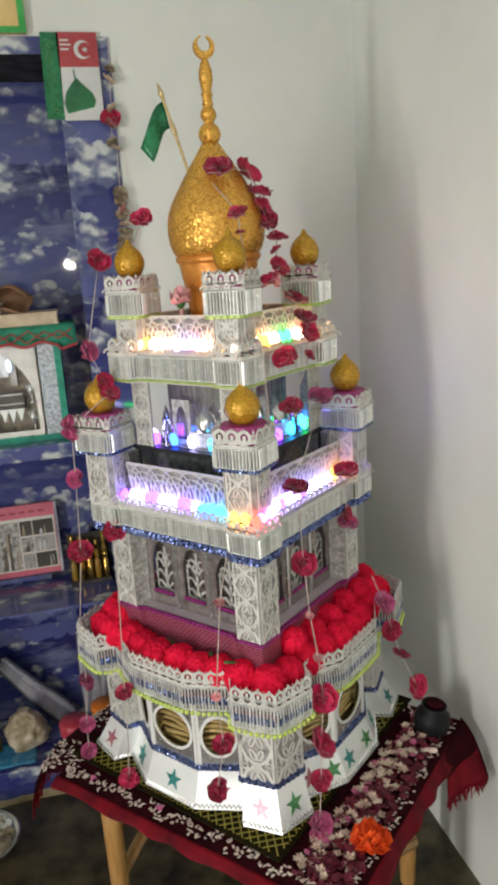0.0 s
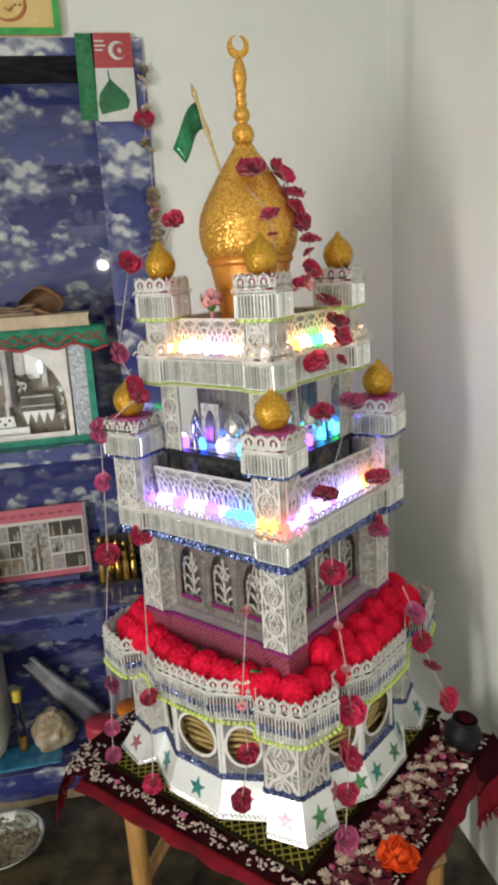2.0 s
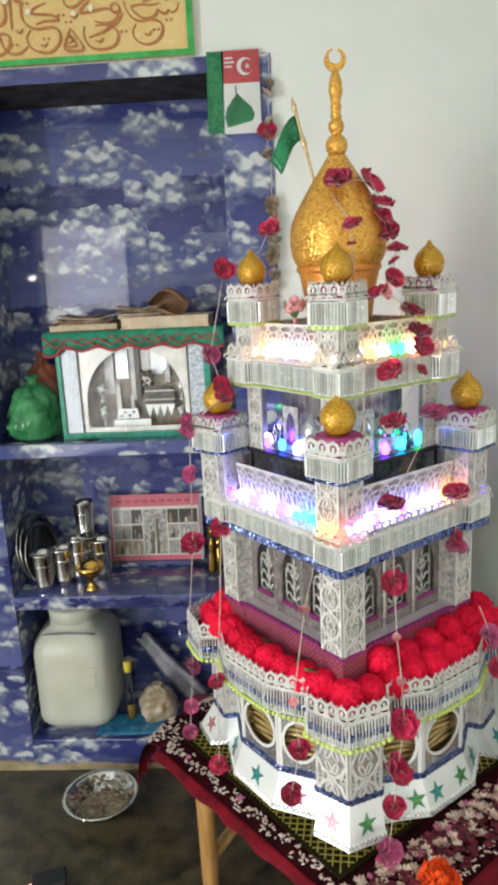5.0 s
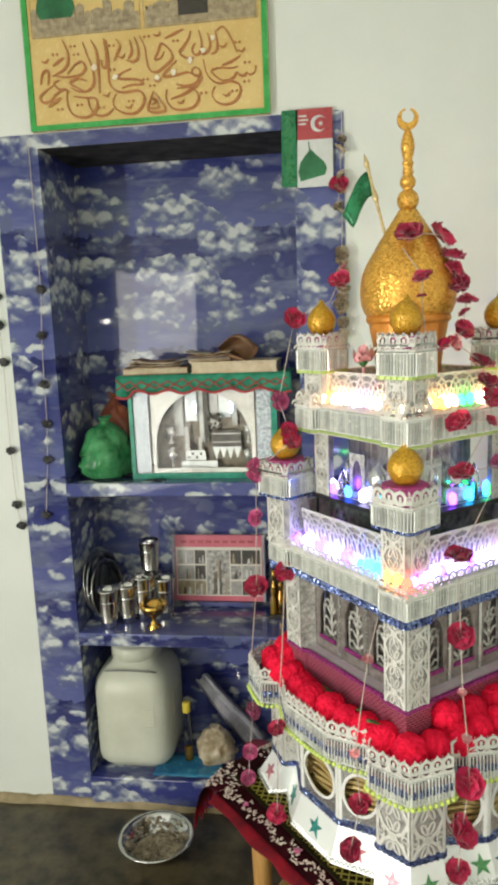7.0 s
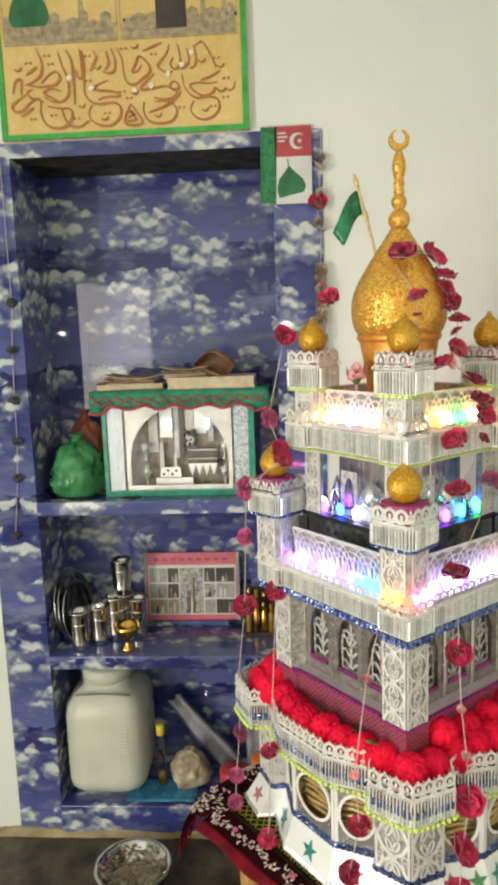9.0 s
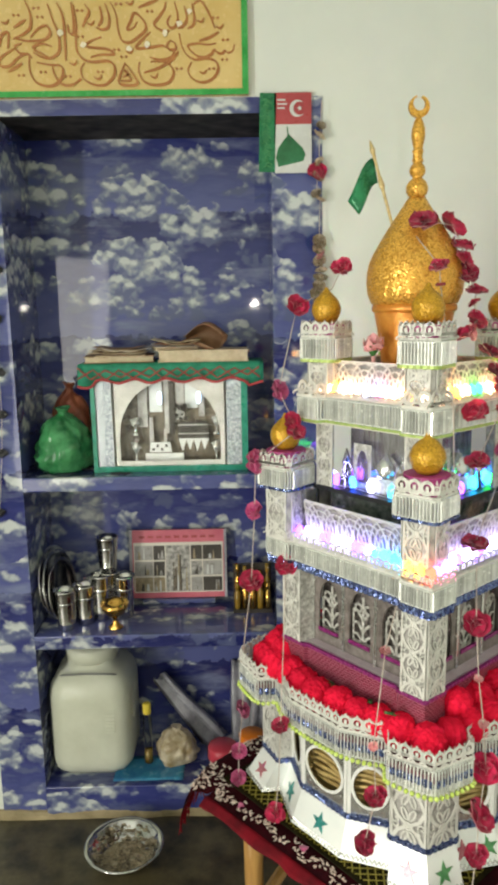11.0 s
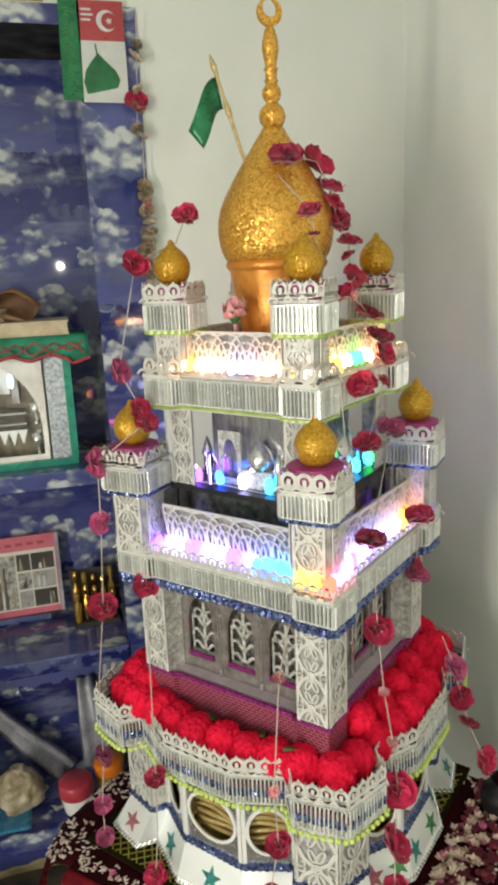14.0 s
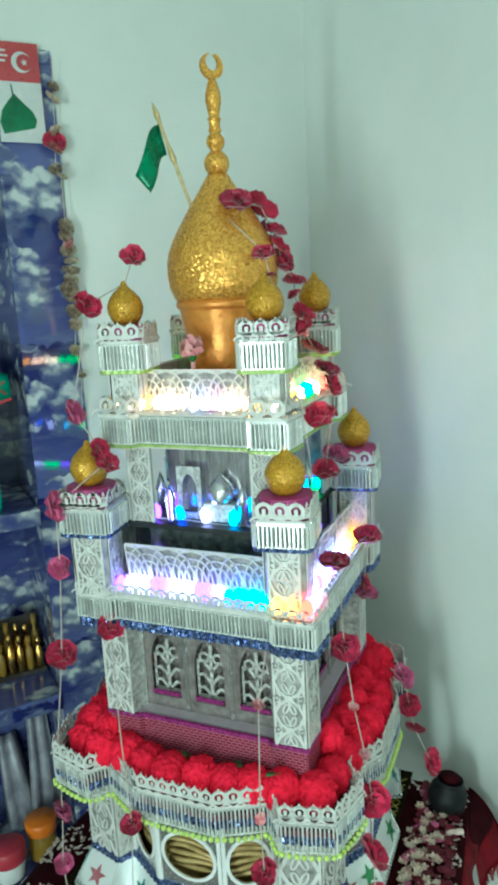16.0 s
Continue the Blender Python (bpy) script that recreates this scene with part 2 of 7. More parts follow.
SPECKLED = surf("speckled_lace_paper", (0.24, 0.24, 0.21), (0.75, 0.75, 0.70), 110, 0.4, 0.1, 0.4, 150)
FRINGE = surf("silver_glass_tubes", (0.66, 0.68, 0.63), (0.86, 0.88, 0.83), 60, 0.24, 0.32, 0.1, 120, coat=0.3, per_island=0.3)
BLUE_TRIM = glitter("blue_silver_braid", (0.006, 0.016, 0.14), (0.22, 0.29, 0.52), 260, 0.7, 0.7, 0.26)
GREEN_TRIM = surf("lime_braid", (0.28, 0.42, 0.08), (0.48, 0.58, 0.20), 60, 0.4, 0.2)
BEAD = surf("lime_bead", (0.50, 0.66, 0.10), (0.66, 0.80, 0.24), 60, 0.25)
PURPLE = surf("purple_sequin_braid", (0.16, 0.012, 0.10), (0.42, 0.05, 0.28), 180, 0.3, 0.4, 0.5, 200)
MAGENTA = surf("magenta_card", (0.34, 0.03, 0.17), (0.46, 0.06, 0.24), 30, 0.5)
BRICK = brick_foil("pink_brick_foil")
LILAC = surf("lilac_card", (0.50, 0.42, 0.48), (0.62, 0.54, 0.58), 20, 0.35, 0.1)
GOLD = glitter("gold_glitter", (0.58, 0.25, 0.025), (0.95, 0.56, 0.11), 340, 0.58, 0.5, 0.30)
GOLD_SMALL = glitter("ochre_glitter", (0.38, 0.185, 0.008), (0.70, 0.40, 0.035), 430, 0.5, 0.35, 0.3)
GOLD_PLAIN = surf("gold_paper", (0.60, 0.21, 0.03), (0.78, 0.36, 0.07), 30, 0.36, 0.4, 0.5, 110)
PALE_GOLD = surf("pale_gilt", (0.50, 0.36, 0.14), (0.74, 0.60, 0.32), 90, 0.36, 0.4, 0.5, 160)
COIL = surf("straw_gold_coil", (0.34, 0.23, 0.08), (0.58, 0.44, 0.18), 40, 0.4, 0.3, 0.4)
SMOKY = surf("smoky_mirror", (0.14, 0.12, 0.115), (0.42, 0.38, 0.36), 60, 0.25, 0.35, 0.5, 120)
POT_BLACK = surf("sooty_clay", (0.004, 0.004, 0.005), (0.012, 0.012, 0.013), 40, 0.48, bump=0.3, spec=0.22)
AMBER = surf("amber_paper", (0.24, 0.16, 0.05), (0.42, 0.30, 0.10), 30, 0.4, 0.3, 0.4)
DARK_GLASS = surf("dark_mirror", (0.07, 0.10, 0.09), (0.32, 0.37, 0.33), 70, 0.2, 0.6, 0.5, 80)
ROOM_MIRROR = surf("mirror_sheet", (0.28, 0.25, 0.26), (0.72, 0.70, 0.72), 120, 0.18, 0.85, 0.5, 90, stretch=(1, 1, 0.14))
BLACK = surf("black_plastic", (0.006, 0.006, 0.007), (0.016, 0.016, 0.018), 30, 0.45)
RED_POM = surf("red_tissue", (0.60, 0.005, 0.028), (0.85, 0.014, 0.060), 60, 0.8, bump=1.0, bscale=260, per_object=0.14, spec=0.12)
MAROON_CARD = surf("maroon_card", (0.05, 0.004, 0.012), (0.11, 0.008, 0.022), 30, 0.6)
ROSE_RED = surf("rose_petal", (0.28, 0.004, 0.034), (0.56, 0.012, 0.085), 60, 0.5, per_object=0.3, sheen=0.3)
ROSE_PINK = surf("pink_petal", (0.42, 0.03, 0.16), (0.66, 0.14, 0.30), 60, 0.5, per_object=0.2, sheen=0.3)
ROSE_PALE = surf("pale_petal", (0.70, 0.20, 0.26), (0.80, 0.50, 0.46), 60, 0.5, per_object=0.2)
PETAL_DARK = surf("wilted_petal", (0.06, 0.003, 0.010), (0.20, 0.008, 0.03), 60, 0.6, per_island=0.4)
DRY_FLAKES = surf("dried_flakes", (0.10, 0.07, 0.03), (0.52, 0.44, 0.30), 90, 0.7, per_island=0.5)
BLOSSOM = surf("cream_blossom", (0.58, 0.34, 0.28), (0.80, 0.72, 0.56), 60, 0.6, per_island=0.3)
DRY = surf("dried_flower", (0.26, 0.18, 0.10), (0.62, 0.54, 0.42), 90, 0.8, per_object=0.3)
ORANGE = surf("marigold_petal", (0.60, 0.035, 0.006), (0.84, 0.115, 0.014), 60, 0.6, spec=0.2)
LEAF = surf("leaf_green", (0.02, 0.09, 0.02), (0.06, 0.20, 0.05), 40, 0.5)
THREAD = surf("thread", (0.40, 0.33, 0.28), (0.60, 0.52, 0.46), 50, 0.7)
VELVET = surf("maroon_velvet", (0.013, 0.0006, 0.002), (0.036, 0.0014, 0.0045), 24, 0.9, bump=0.4, bscale=220, spec=0.12)
RED_SATIN = surf("red_satin", (0.07, 0.0015, 0.005), (0.19, 0.004, 0.012), 14, 0.7, spec=0.15, bump=0.2, bscale=80)
JASMINE = surf("ivory_embroidery", (0.62, 0.42, 0.36), (0.84, 0.76, 0.66), 60, 0.6, per_island=0.35)
NET = surf("gold_net", (0.22, 0.19, 0.018), (0.36, 0.30, 0.04), 50, 0.4)
UNDERNET = surf("dark_net_ground", (0.008, 0.006, 0.002), (0.02, 0.016, 0.004), 60, 0.9, spec=0.1)
WOOD = surf("varnished_wood", (0.34, 0.17, 0.05), (0.54, 0.31, 0.10), 10, 0.32, bump=0.15, bscale=40, coat=0.25, stretch=(6, 6, 0.6))
STEEL = surf("stainless_steel", (0.55, 0.55, 0.54), (0.68, 0.68, 0.66), 20, 0.14, 1.0, 0.05)
BRASS = surf("brass", (0.62, 0.36, 0.08), (0.78, 0.50, 0.14), 20, 0.16, 1.0, 0.1)
JAR = surf("milky_plastic", (0.53, 0.55, 0.44), (0.66, 0.68, 0.57), 5, 0.38, bump=0.08)
TEAL = surf("teal_glitter_paper", (0.02, 0.20, 0.19), (0.06, 0.34, 0.31), 140, 0.3, 0.4)
GREEN_STAR = surf("green_glitter_paper", (0.05, 0.20, 0.07), (0.12, 0.34, 0.14), 140, 0.3, 0.4)
PINK_STAR = surf("rose_glitter_paper", (0.36, 0.08, 0.12), (0.52, 0.22, 0.24), 140, 0.3, 0.4)
FLAG_GREEN = surf("green_satin", (0.008, 0.11, 0.045), (0.025, 0.25, 0.10), 20, 0.28, 0.25)
EMERALD = surf("emerald_tape", (0.01, 0.22, 0.14), (0.03, 0.36, 0.24), 20, 0.3)
GREEN_CLOTH = surf("green_cloth", (0.008, 0.17, 0.10), (0.03, 0.32, 0.19), 30, 0.7, bump=0.3, bscale=200)
GREEN_FILM = surf("green_polythene", (0.010, 0.11, 0.035), (0.07, 0.31, 0.12), 18, 0.2, bump=0.9, bscale=28)
BROWN_FILM = surf("brown_polythene", (0.14, 0.03, 0.015), (0.30, 0.09, 0.04), 14, 0.35, bump=0.7, bscale=28)
PAPER = surf("aged_paper", (0.50, 0.40, 0.26), (0.68, 0.58, 0.42), 40, 0.75, bump=0.2)
KRAFT = surf("brown_cover", (0.16, 0.08, 0.04), (0.30, 0.17, 0.09), 20, 0.6, bump=0.2)
POSTER = surf("yellow_poster", (0.62, 0.42, 0.13), (0.72, 0.53, 0.21), 6, 0.25, coat=0.4)
TORN = surf("torn_paper", (0.72, 0.62, 0.42), (0.82, 0.74, 0.56), 60, 0.8)
INK = surf("brown_ink", (0.36, 0.13, 0.035), (0.46, 0.20, 0.06), 20, 0.35)
BRAID_RED = surf("worn_red_braid", (0.20, 0.018, 0.02), (0.36, 0.08, 0.06), 60, 0.7)
DARK_INK = surf("dark_print", (0.03, 0.025, 0.02), (0.07, 0.06, 0.05), 20, 0.35)
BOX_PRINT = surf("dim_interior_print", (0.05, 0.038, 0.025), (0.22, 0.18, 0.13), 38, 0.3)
STONE_PRINT = surf("stone_print", (0.22, 0.17, 0.10), (0.46, 0.38, 0.24), 60, 0.35)
DOME_PRINT = surf("green_dome_print", (0.01, 0.10, 0.035), (0.03, 0.20, 0.08), 20, 0.35)
GREEN_FRAME = surf("green_frame_tape", (0.02, 0.30, 0.05), (0.06, 0.42, 0.10), 20, 0.25)
FLAG_RED = surf("red_print", (0.36, 0.045, 0.055), (0.46, 0.075, 0.08), 10, 0.3)
FLAG_WHITE = surf("white_print", (0.56, 0.58, 0.56), (0.68, 0.70, 0.68), 10, 0.25)
PINK_FRAME = surf("pink_frame", (0.56, 0.10, 0.16), (0.66, 0.18, 0.23), 14, 0.4)
PHOTO_GREY = surf("photo_print", (0.10, 0.10, 0.10), (0.62, 0.60, 0.55), 75, 0.25)
BOX_CARD = surf("greyed_arch_card", (0.28, 0.27, 0.25), (0.44, 0.43, 0.41), 30, 0.3)
ARCH_CARD = surf("satin_arch_card", (0.40, 0.39, 0.36), (0.56, 0.55, 0.51), 22, 0.3)
BOX_LACE = surf("grey_blue_lace", (0.12, 0.14, 0.16), (0.46, 0.50, 0.52), 120, 0.35, 0.2, 0.4, 150)
CRUMPLED_FOIL = surf("crumpled_foil", (0.46, 0.45, 0.42), (0.82, 0.81, 0.77), 70, 0.3, 0.6, 0.9, 90)
CARD_CREAM = surf("cream_card", (0.66, 0.62, 0.54), (0.76, 0.72, 0.64), 12, 0.3)
ORANGE_CAP = surf("orange_plastic", (0.70, 0.17, 0.01), (0.80, 0.24, 0.02), 10, 0.35)
YELLOW_CAP = surf("yellow_plastic", (0.62, 0.48, 0.04), (0.74, 0.60, 0.08), 10, 0.35)
RED_CAP = surf("red_plastic", (0.44, 0.035, 0.06), (0.54, 0.06, 0.09), 10, 0.35)
POLY = surf("clear_polythene_folds", (0.16, 0.16, 0.19), (0.46, 0.46, 0.50), 12, 0.3, bump=0.9, bscale=30)
CRUMPLE = surf("crumpled_bag", (0.24, 0.17, 0.07), (0.60, 0.53, 0.40), 30, 0.35, bump=0.9, bscale=50)
BLUE_FILM = surf("blue_polythene", (0.01, 0.10, 0.24), (0.05, 0.26, 0.42), 14, 0.25, bump=0.6, bscale=30)
CLEAR = glassy("clear_pane", (0.97, 0.99, 0.98))
OIL = surf("amber_oil", (0.20, 0.12, 0.015), (0.32, 0.20, 0.03), 10, 0.12)
LED_SOCKET = surf("led_socket", (0.10, 0.10, 0.10), (0.2, 0.2, 0.2), 20, 0.4)
GLOW = {
    "white": lamp_glow("led_white", (0.52, 0.50, 1.0), 11),
    "violet": lamp_glow("led_violet", (0.26, 0.06, 1.0), 10),
    "blue": lamp_glow("led_blue", (0.02, 0.10, 1.0), 15),
    "cyan": lamp_glow("led_cyan", (0.02, 0.45, 1.0), 10),
    "green": lamp_glow("led_green", (0.02, 1.0, 0.14), 9),
    "yellow": lamp_glow("led_yellow", (1.0, 0.44, 0.04), 10),
    "red": lamp_glow("led_red", (1.0, 0.05, 0.03), 11),
    "pink": lamp_glow("led_pink", (1.0, 0.14, 0.55), 11),
    "warm": lamp_glow("led_warm", (1.0, 0.62, 0.42), 15),
}


# ---------- mesh helpers ----------
def part(name, bm, material, parent=None, label="", m=None, smooth=False):
    me = bpy.data.meshes.new(name)
    bmesh.ops.recalc_face_normals(bm, faces=bm.faces)
    bm.to_mesh(me)
    bm.free()
    me.materials.append(material)
    if smooth:
        for p in me.polygons:
            p.use_smooth = True
    return place(name, me, parent, label, m)


def place(name, me, parent=None, label="", m=None):
    ob = new(name, me)
    ob.parent = parent
    if m is not None:
        ob.matrix_basis = m
    return tagged(ob, label) if label else ob


def thing(name, label, category, m=None, group="", kind=""):
    ob = new(name)
    ob.empty_display_size = 0.05
    if m is not None:
        ob.matrix_basis = m
    return tagged(ob, label, category, group, kind)


def thicken(bm, t):
    bm.normal_update()
    bmesh.ops.solidify(bm, geom=bm.faces[:], thickness=t)


def box(bm, x0, x1, y0, y1, z0, z1, m=None):
    co = [(x, y, z) for z in (z0, z1) for y in (y0, y1) for x in (x0, x1)]
    v = [bm.verts.new(m @ Vector(c) if m is not None else c) for c in co]
    for f in ((0, 2, 3, 1), (4, 5, 7, 6), (0, 1, 5, 4), (2, 6, 7, 3), (0, 4, 6, 2), (1, 3, 7, 5)):
        bm.faces.new([v[i] for i in f])
    return v


def bevelled(bm, w, seg=2):
    bmesh.ops.bevel(bm, geom=bm.edges[:], offset=w, segments=seg, affect="EDGES", profile=0.5)
    return bm


def loft(bm, rings, caps=True):
    """rings: lists of 3D points of one length, joined one to the next."""
    made = [[bm.verts.new(p) for p in r] for r in rings]
    n = len(made[0])
    for a, b in zip(made, made[1:]):
        for i in range(n):
            bm.faces.new((a[i], a[(i + 1) % n], b[(i + 1) % n], b[i]))
    if caps:
        bm.faces.new(list(reversed(made[0])))
        bm.faces.new(made[-1])
    return bm


def prism(bm, outline, z0, z1, outline2=None):
    return loft(bm, [[(x, y, z0) for x, y in outline], [(x, y, z1) for x, y in (outline2 or outline)]])


def lathe(bm, profile, seg=24, m=None):
    rings = []
    for r, z in profile:
        ring = []
        for i in range(seg):
            a = 2 * math.pi * i / seg
            p = Vector((r * math.cos(a), r * math.sin(a), z))
            ring.append(m @ p if m is not None else p)
        rings.append(ring)
    return loft(bm, rings)


def ball(bm, c, r, seg=12, squash=1.0):
    prof = [(max(1e-4, r * math.sin(math.pi * i / 8)), -r * squash * math.cos(math.pi * i / 8)) for i in range(9)]
    return lathe(bm, prof, seg, Matrix.Translation(c))


def tube(bm, pts, r, seg=6):
    pts = [Vector(p) for p in pts]
    rings = []
    for i, p in enumerate(pts):
        d = (pts[min(i + 1, len(pts) - 1)] - pts[max(i - 1, 0)]).normalized()
        u = d.orthogonal().normalized() if abs(d.z) > 0.9 else d.cross(Vector((0, 0, 1))).normalized()
        w = d.cross(u)
        rr = r[i] if isinstance(r, (list, tuple)) else r
        rings.append([p + rr * (u * math.cos(2 * math.pi * k / seg) + w * math.sin(2 * math.pi * k / seg)) for k in range(seg)])
    return loft(bm, rings)


def ribbon(bm, pts, w, depth, m=None, closed=False):
    """A flat band of width w along 2D points in the x-z plane, depth thick along y."""
    n = len(pts)
    P = [Vector((p[0], p[1])) for p in pts]
    rows = []
    for i, p in enumerate(P):
        a, b = (P[i - 1], P[(i + 1) % n]) if closed else (P[max(i - 1, 0)], P[min(i + 1, n - 1)])
        d = b - a
        d = d.normalized() if d.length > 1e-9 else Vector((1, 0))
        k = Vector((-d.y, d.x)) * w / 2
        rows.append([Vector((q.x, y, q.y)) for q, y in ((p + k, 0), (p - k, 0), (p - k, depth), (p + k, depth))])
    vs = [[bm.verts.new(m @ q if m is not None else q) for q in r] for r in rows]
    pairs = list(zip(vs, vs[1:])) + ([(vs[-1], vs[0])] if closed else [])
    for a, b in pairs:
        for j in range(4):
            bm.faces.new((a[j], a[(j + 1) % 4], b[(j + 1) % 4], b[j]))
    if not closed:
        bm.faces.new(vs[0])
        bm.faces.new(list(reversed(vs[-1])))
    return bm


def circle2(cx, cz, r, n=12, a0=0.0, a1=360.0, sx=1.0):
    full = abs(a1 - a0 - 360) < 1e-6
    k = n if full else n + 1
    return [(cx + sx * r * math.cos(radians(a0 + (a1 - a0) * i / n)), cz + r * math.sin(radians(a0 + (a1 - a0) * i / n))) for i in range(k)]


def hole_panel(bm, w, h, hole, depth, m=None):
    """A board w wide and h high (x from 0, z from 0) with an opening: hole gives its points, in order, as (x, z)."""
    cx = sum(p[0] for p in hole) / len(hole)
    cz = sum(p[1] for p in hole) / len(hole)
    outer = []
    for x, z in hole:
        dx, dz = x - cx, z - cz
        k = min(((w - cx) if dx > 0 else -cx) / dx if abs(dx) > 1e-9 else 1e9, ((h - cz) if dz > 0 else -cz) / dz if abs(dz) > 1e-9 else 1e9)
        outer.append([cx + k * dx, cz + k * dz])
    for c in ((0, 0), (w, 0), (w, h), (0, h)):
        i = min(range(len(outer)), key=lambda q: (outer[q][0] - c[0]) ** 2 + (outer[q][1] - c[1]) ** 2)
        outer[i] = list(c)
    tr = (lambda q: m @ Vector(q)) if m is not None else (lambda q: q)
    o0 = [bm.verts.new(tr((x, 0, z))) for x, z in outer]
    i0 = [bm.verts.new(tr((x, 0, z))) for x, z in hole]
    o1 = [bm.verts.new(tr((x, depth, z))) for x, z in outer]
    i1 = [bm.verts.new(tr((x, depth, z))) for x, z in hole]
    n = len(hole)
    for i in range(n):
        j = (i + 1) % n
        for q in ((o0[i], o0[j], i0[j], i0[i]), (o1[i], i1[i], i1[j], o1[j]), (i0[i], i0[j], i1[j], i1[i]), (o0[i], o1[i], o1[j], o0[j])):
            bm.faces.new(q)
    return bm


def arch(cx, z0, w, h, n=7):
    """A pointed arch opening as points: jambs and two arcs that meet in a point."""
    s = z0 + h * 0.55
    pts = [(cx - w / 2, z0), (cx, z0), (cx + w / 2, z0), (cx + w / 2, (z0 + s) / 2)]
    for i in range(n):
        a = i / (n - 1)
        pts.append((cx + w / 2 * (1 - a ** 1.7), s + (z0 + h - s) * math.sin(a * math.pi / 2)))
    for i in range(n - 2, -1, -1):
        a = i / (n - 1)
        pts.append((cx - w / 2 * (1 - a ** 1.7), s + (z0 + h - s) * math.sin(a * math.pi / 2)))
    pts.append((cx - w / 2, (z0 + s) / 2))
    return pts


def star2(cx, cz, r, a0=90):
    return [(cx + (r if i % 2 == 0 else r * 0.4) * math.cos(radians(a0 + 36 * i)), cz + (r if i % 2 == 0 else r * 0.4) * math.sin(radians(a0 + 36 * i))) for i in range(10)]


def plate2(bm, pts, depth, m=None):
    """A flat cut-out in the x-z plane with a thickness along y."""
    tr = (lambda q: m @ Vector(q)) if m is not None else (lambda q: q)
    return loft(bm, [[tr((x, 0, z)) for x, z in pts], [tr((x, depth, z)) for x, z in pts]])


# ---------- the room ----------
WX, WY, LX, RY, CZ = 0.835, 2.005, -2.3, -1.9, 2.85
NX0, NX1, NTOP, NB = -0.682, 0.053, 2.072, 2.285


def structure(name, bm, material, label, category):
    return tagged(part(name, bm, material), label, category, kind="structure")


bm = bmesh.new()
box(bm, LX, WX, RY, NB + 0.15, -0.1, 0)
structure("floor", bm, FLOOR, "worn mottled dark concrete floor", "floor")
bm = bmesh.new()
box(bm, LX, WX + 0.12, RY, NB + 0.15, CZ, CZ + 0.1)
structure("ceiling", bm, CEIL, "plain white plastered ceiling", "ceiling")
bm = bmesh.new()
box(bm, WX, WX + 0.12, RY, NB + 0.15, -0.1, CZ)
structure("wall_east", bm, WALL, "pale green-white painted plaster wall", "wall")
bm = bmesh.new()
for y0, y1, z0 in ((RY, -0.83, -0.1), (-0.83, -0.53, 1.88), (-0.53, NB + 0.15, -0.1)):
    box(bm, LX - 0.12, LX, y0, y1, z0, CZ)
structure("wall_west", bm, WALL, "pale green-white painted plaster wall", "wall")
bm = bmesh.new()
for x0, x1, z0 in ((LX - 0.12, -1.96, -0.1), (-1.96, -1.14, 2.03), (-1.14, WX + 0.12, -0.1)):
    box(bm, x0, x1, RY - 0.12, RY, z0, CZ)
structure("wall_south", bm, WALL, "pale green-white painted plaster wall", "wall")
# the north wall with the niche cut into it
bm = bmesh.new()
box(bm, LX, NX0, WY, NB + 0.15, 0, CZ)
box(bm, NX1, WX, WY, NB + 0.15, 0, CZ)
box(bm, NX0, NX1, WY, NB + 0.15, NTOP, CZ)
box(bm, NX0, NX1, NB, NB + 0.15, 0, NTOP)
wall_north = structure("wall_north", bm, WALL, "pale painted plaster wall with a shelved niche", "wall")

# sky film on the niche: back, cheeks, frame strips round the opening
film = thing("sky_film_lining", "glossy blue sky-and-cloud film lining the wall niche", "wall covering", kind="structure")


def film_piece(name, x0, x1, y0, y1, z0, z1, material=SKY):
    b = bmesh.new()
    box(b, x0, x1, y0, y1, z0, z1)
    return part(name, b, material, film)


T = 0.004
film_piece("back_sheet", NX0 + T, NX1 - T, NB - T, NB, 0.1, NTOP - T)
film_piece("cheek_sheet", NX0, NX0 + T, WY, NB, 0.1, NTOP - T)
film_piece("cheek_sheet", NX1 - T, NX1, WY, NB, 0.1, NTOP - T)
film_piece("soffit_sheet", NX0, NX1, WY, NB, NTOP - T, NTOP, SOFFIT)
film_piece("frame_strip", -0.815, NX0 + T, WY - T, WY, 0.022, 2.107)
film_piece("frame_strip", NX1 - T, 0.183, WY - T, WY, 0.022, 2.107)
film_piece("frame_strip", NX0 + T, NX1 - T, WY - T, WY, NTOP - T, 2.107)
film_piece("frame_strip", NX0 + T, NX1 - T, WY - T, WY, 0.022, 0.095)
# overlap seams of the film, a hair proud
for z in (0.71, 1.27, 1.78):
    film_piece("seam_strip", -0.815, NX0 + T, WY - T - 0.0012, WY - T, z, z + 0.012)
film_piece("seam_strip", NX0 + 0.105, NX0 + 0.115, NB - T - 0.0012, NB - T, 1.1, NTOP - T)
film_piece("seam_strip", -0.20, -0.192, NB - T - 0.0012, NB - T, 1.1, NTOP - T)
film_piece("seam_strip", NX1 + 0.012, NX1 + 0.022, WY - T - 0.0012, WY - T, 0.1, 2.09)

for z1, th in ((1.094, 0.042), (0.608, 0.043), (0.105, 0.10)):
    b = bmesh.new()
    box(b, NX0 + T, NX1 - T, WY - 0.012, NB - T, z1 - th, z1)
    bevelled(b, 0.004)
    structure("niche_shelf", b, SKY_FLAT, "niche shelf board covered in blue sky film", "shelf")
b = bmesh.new()
rows = []
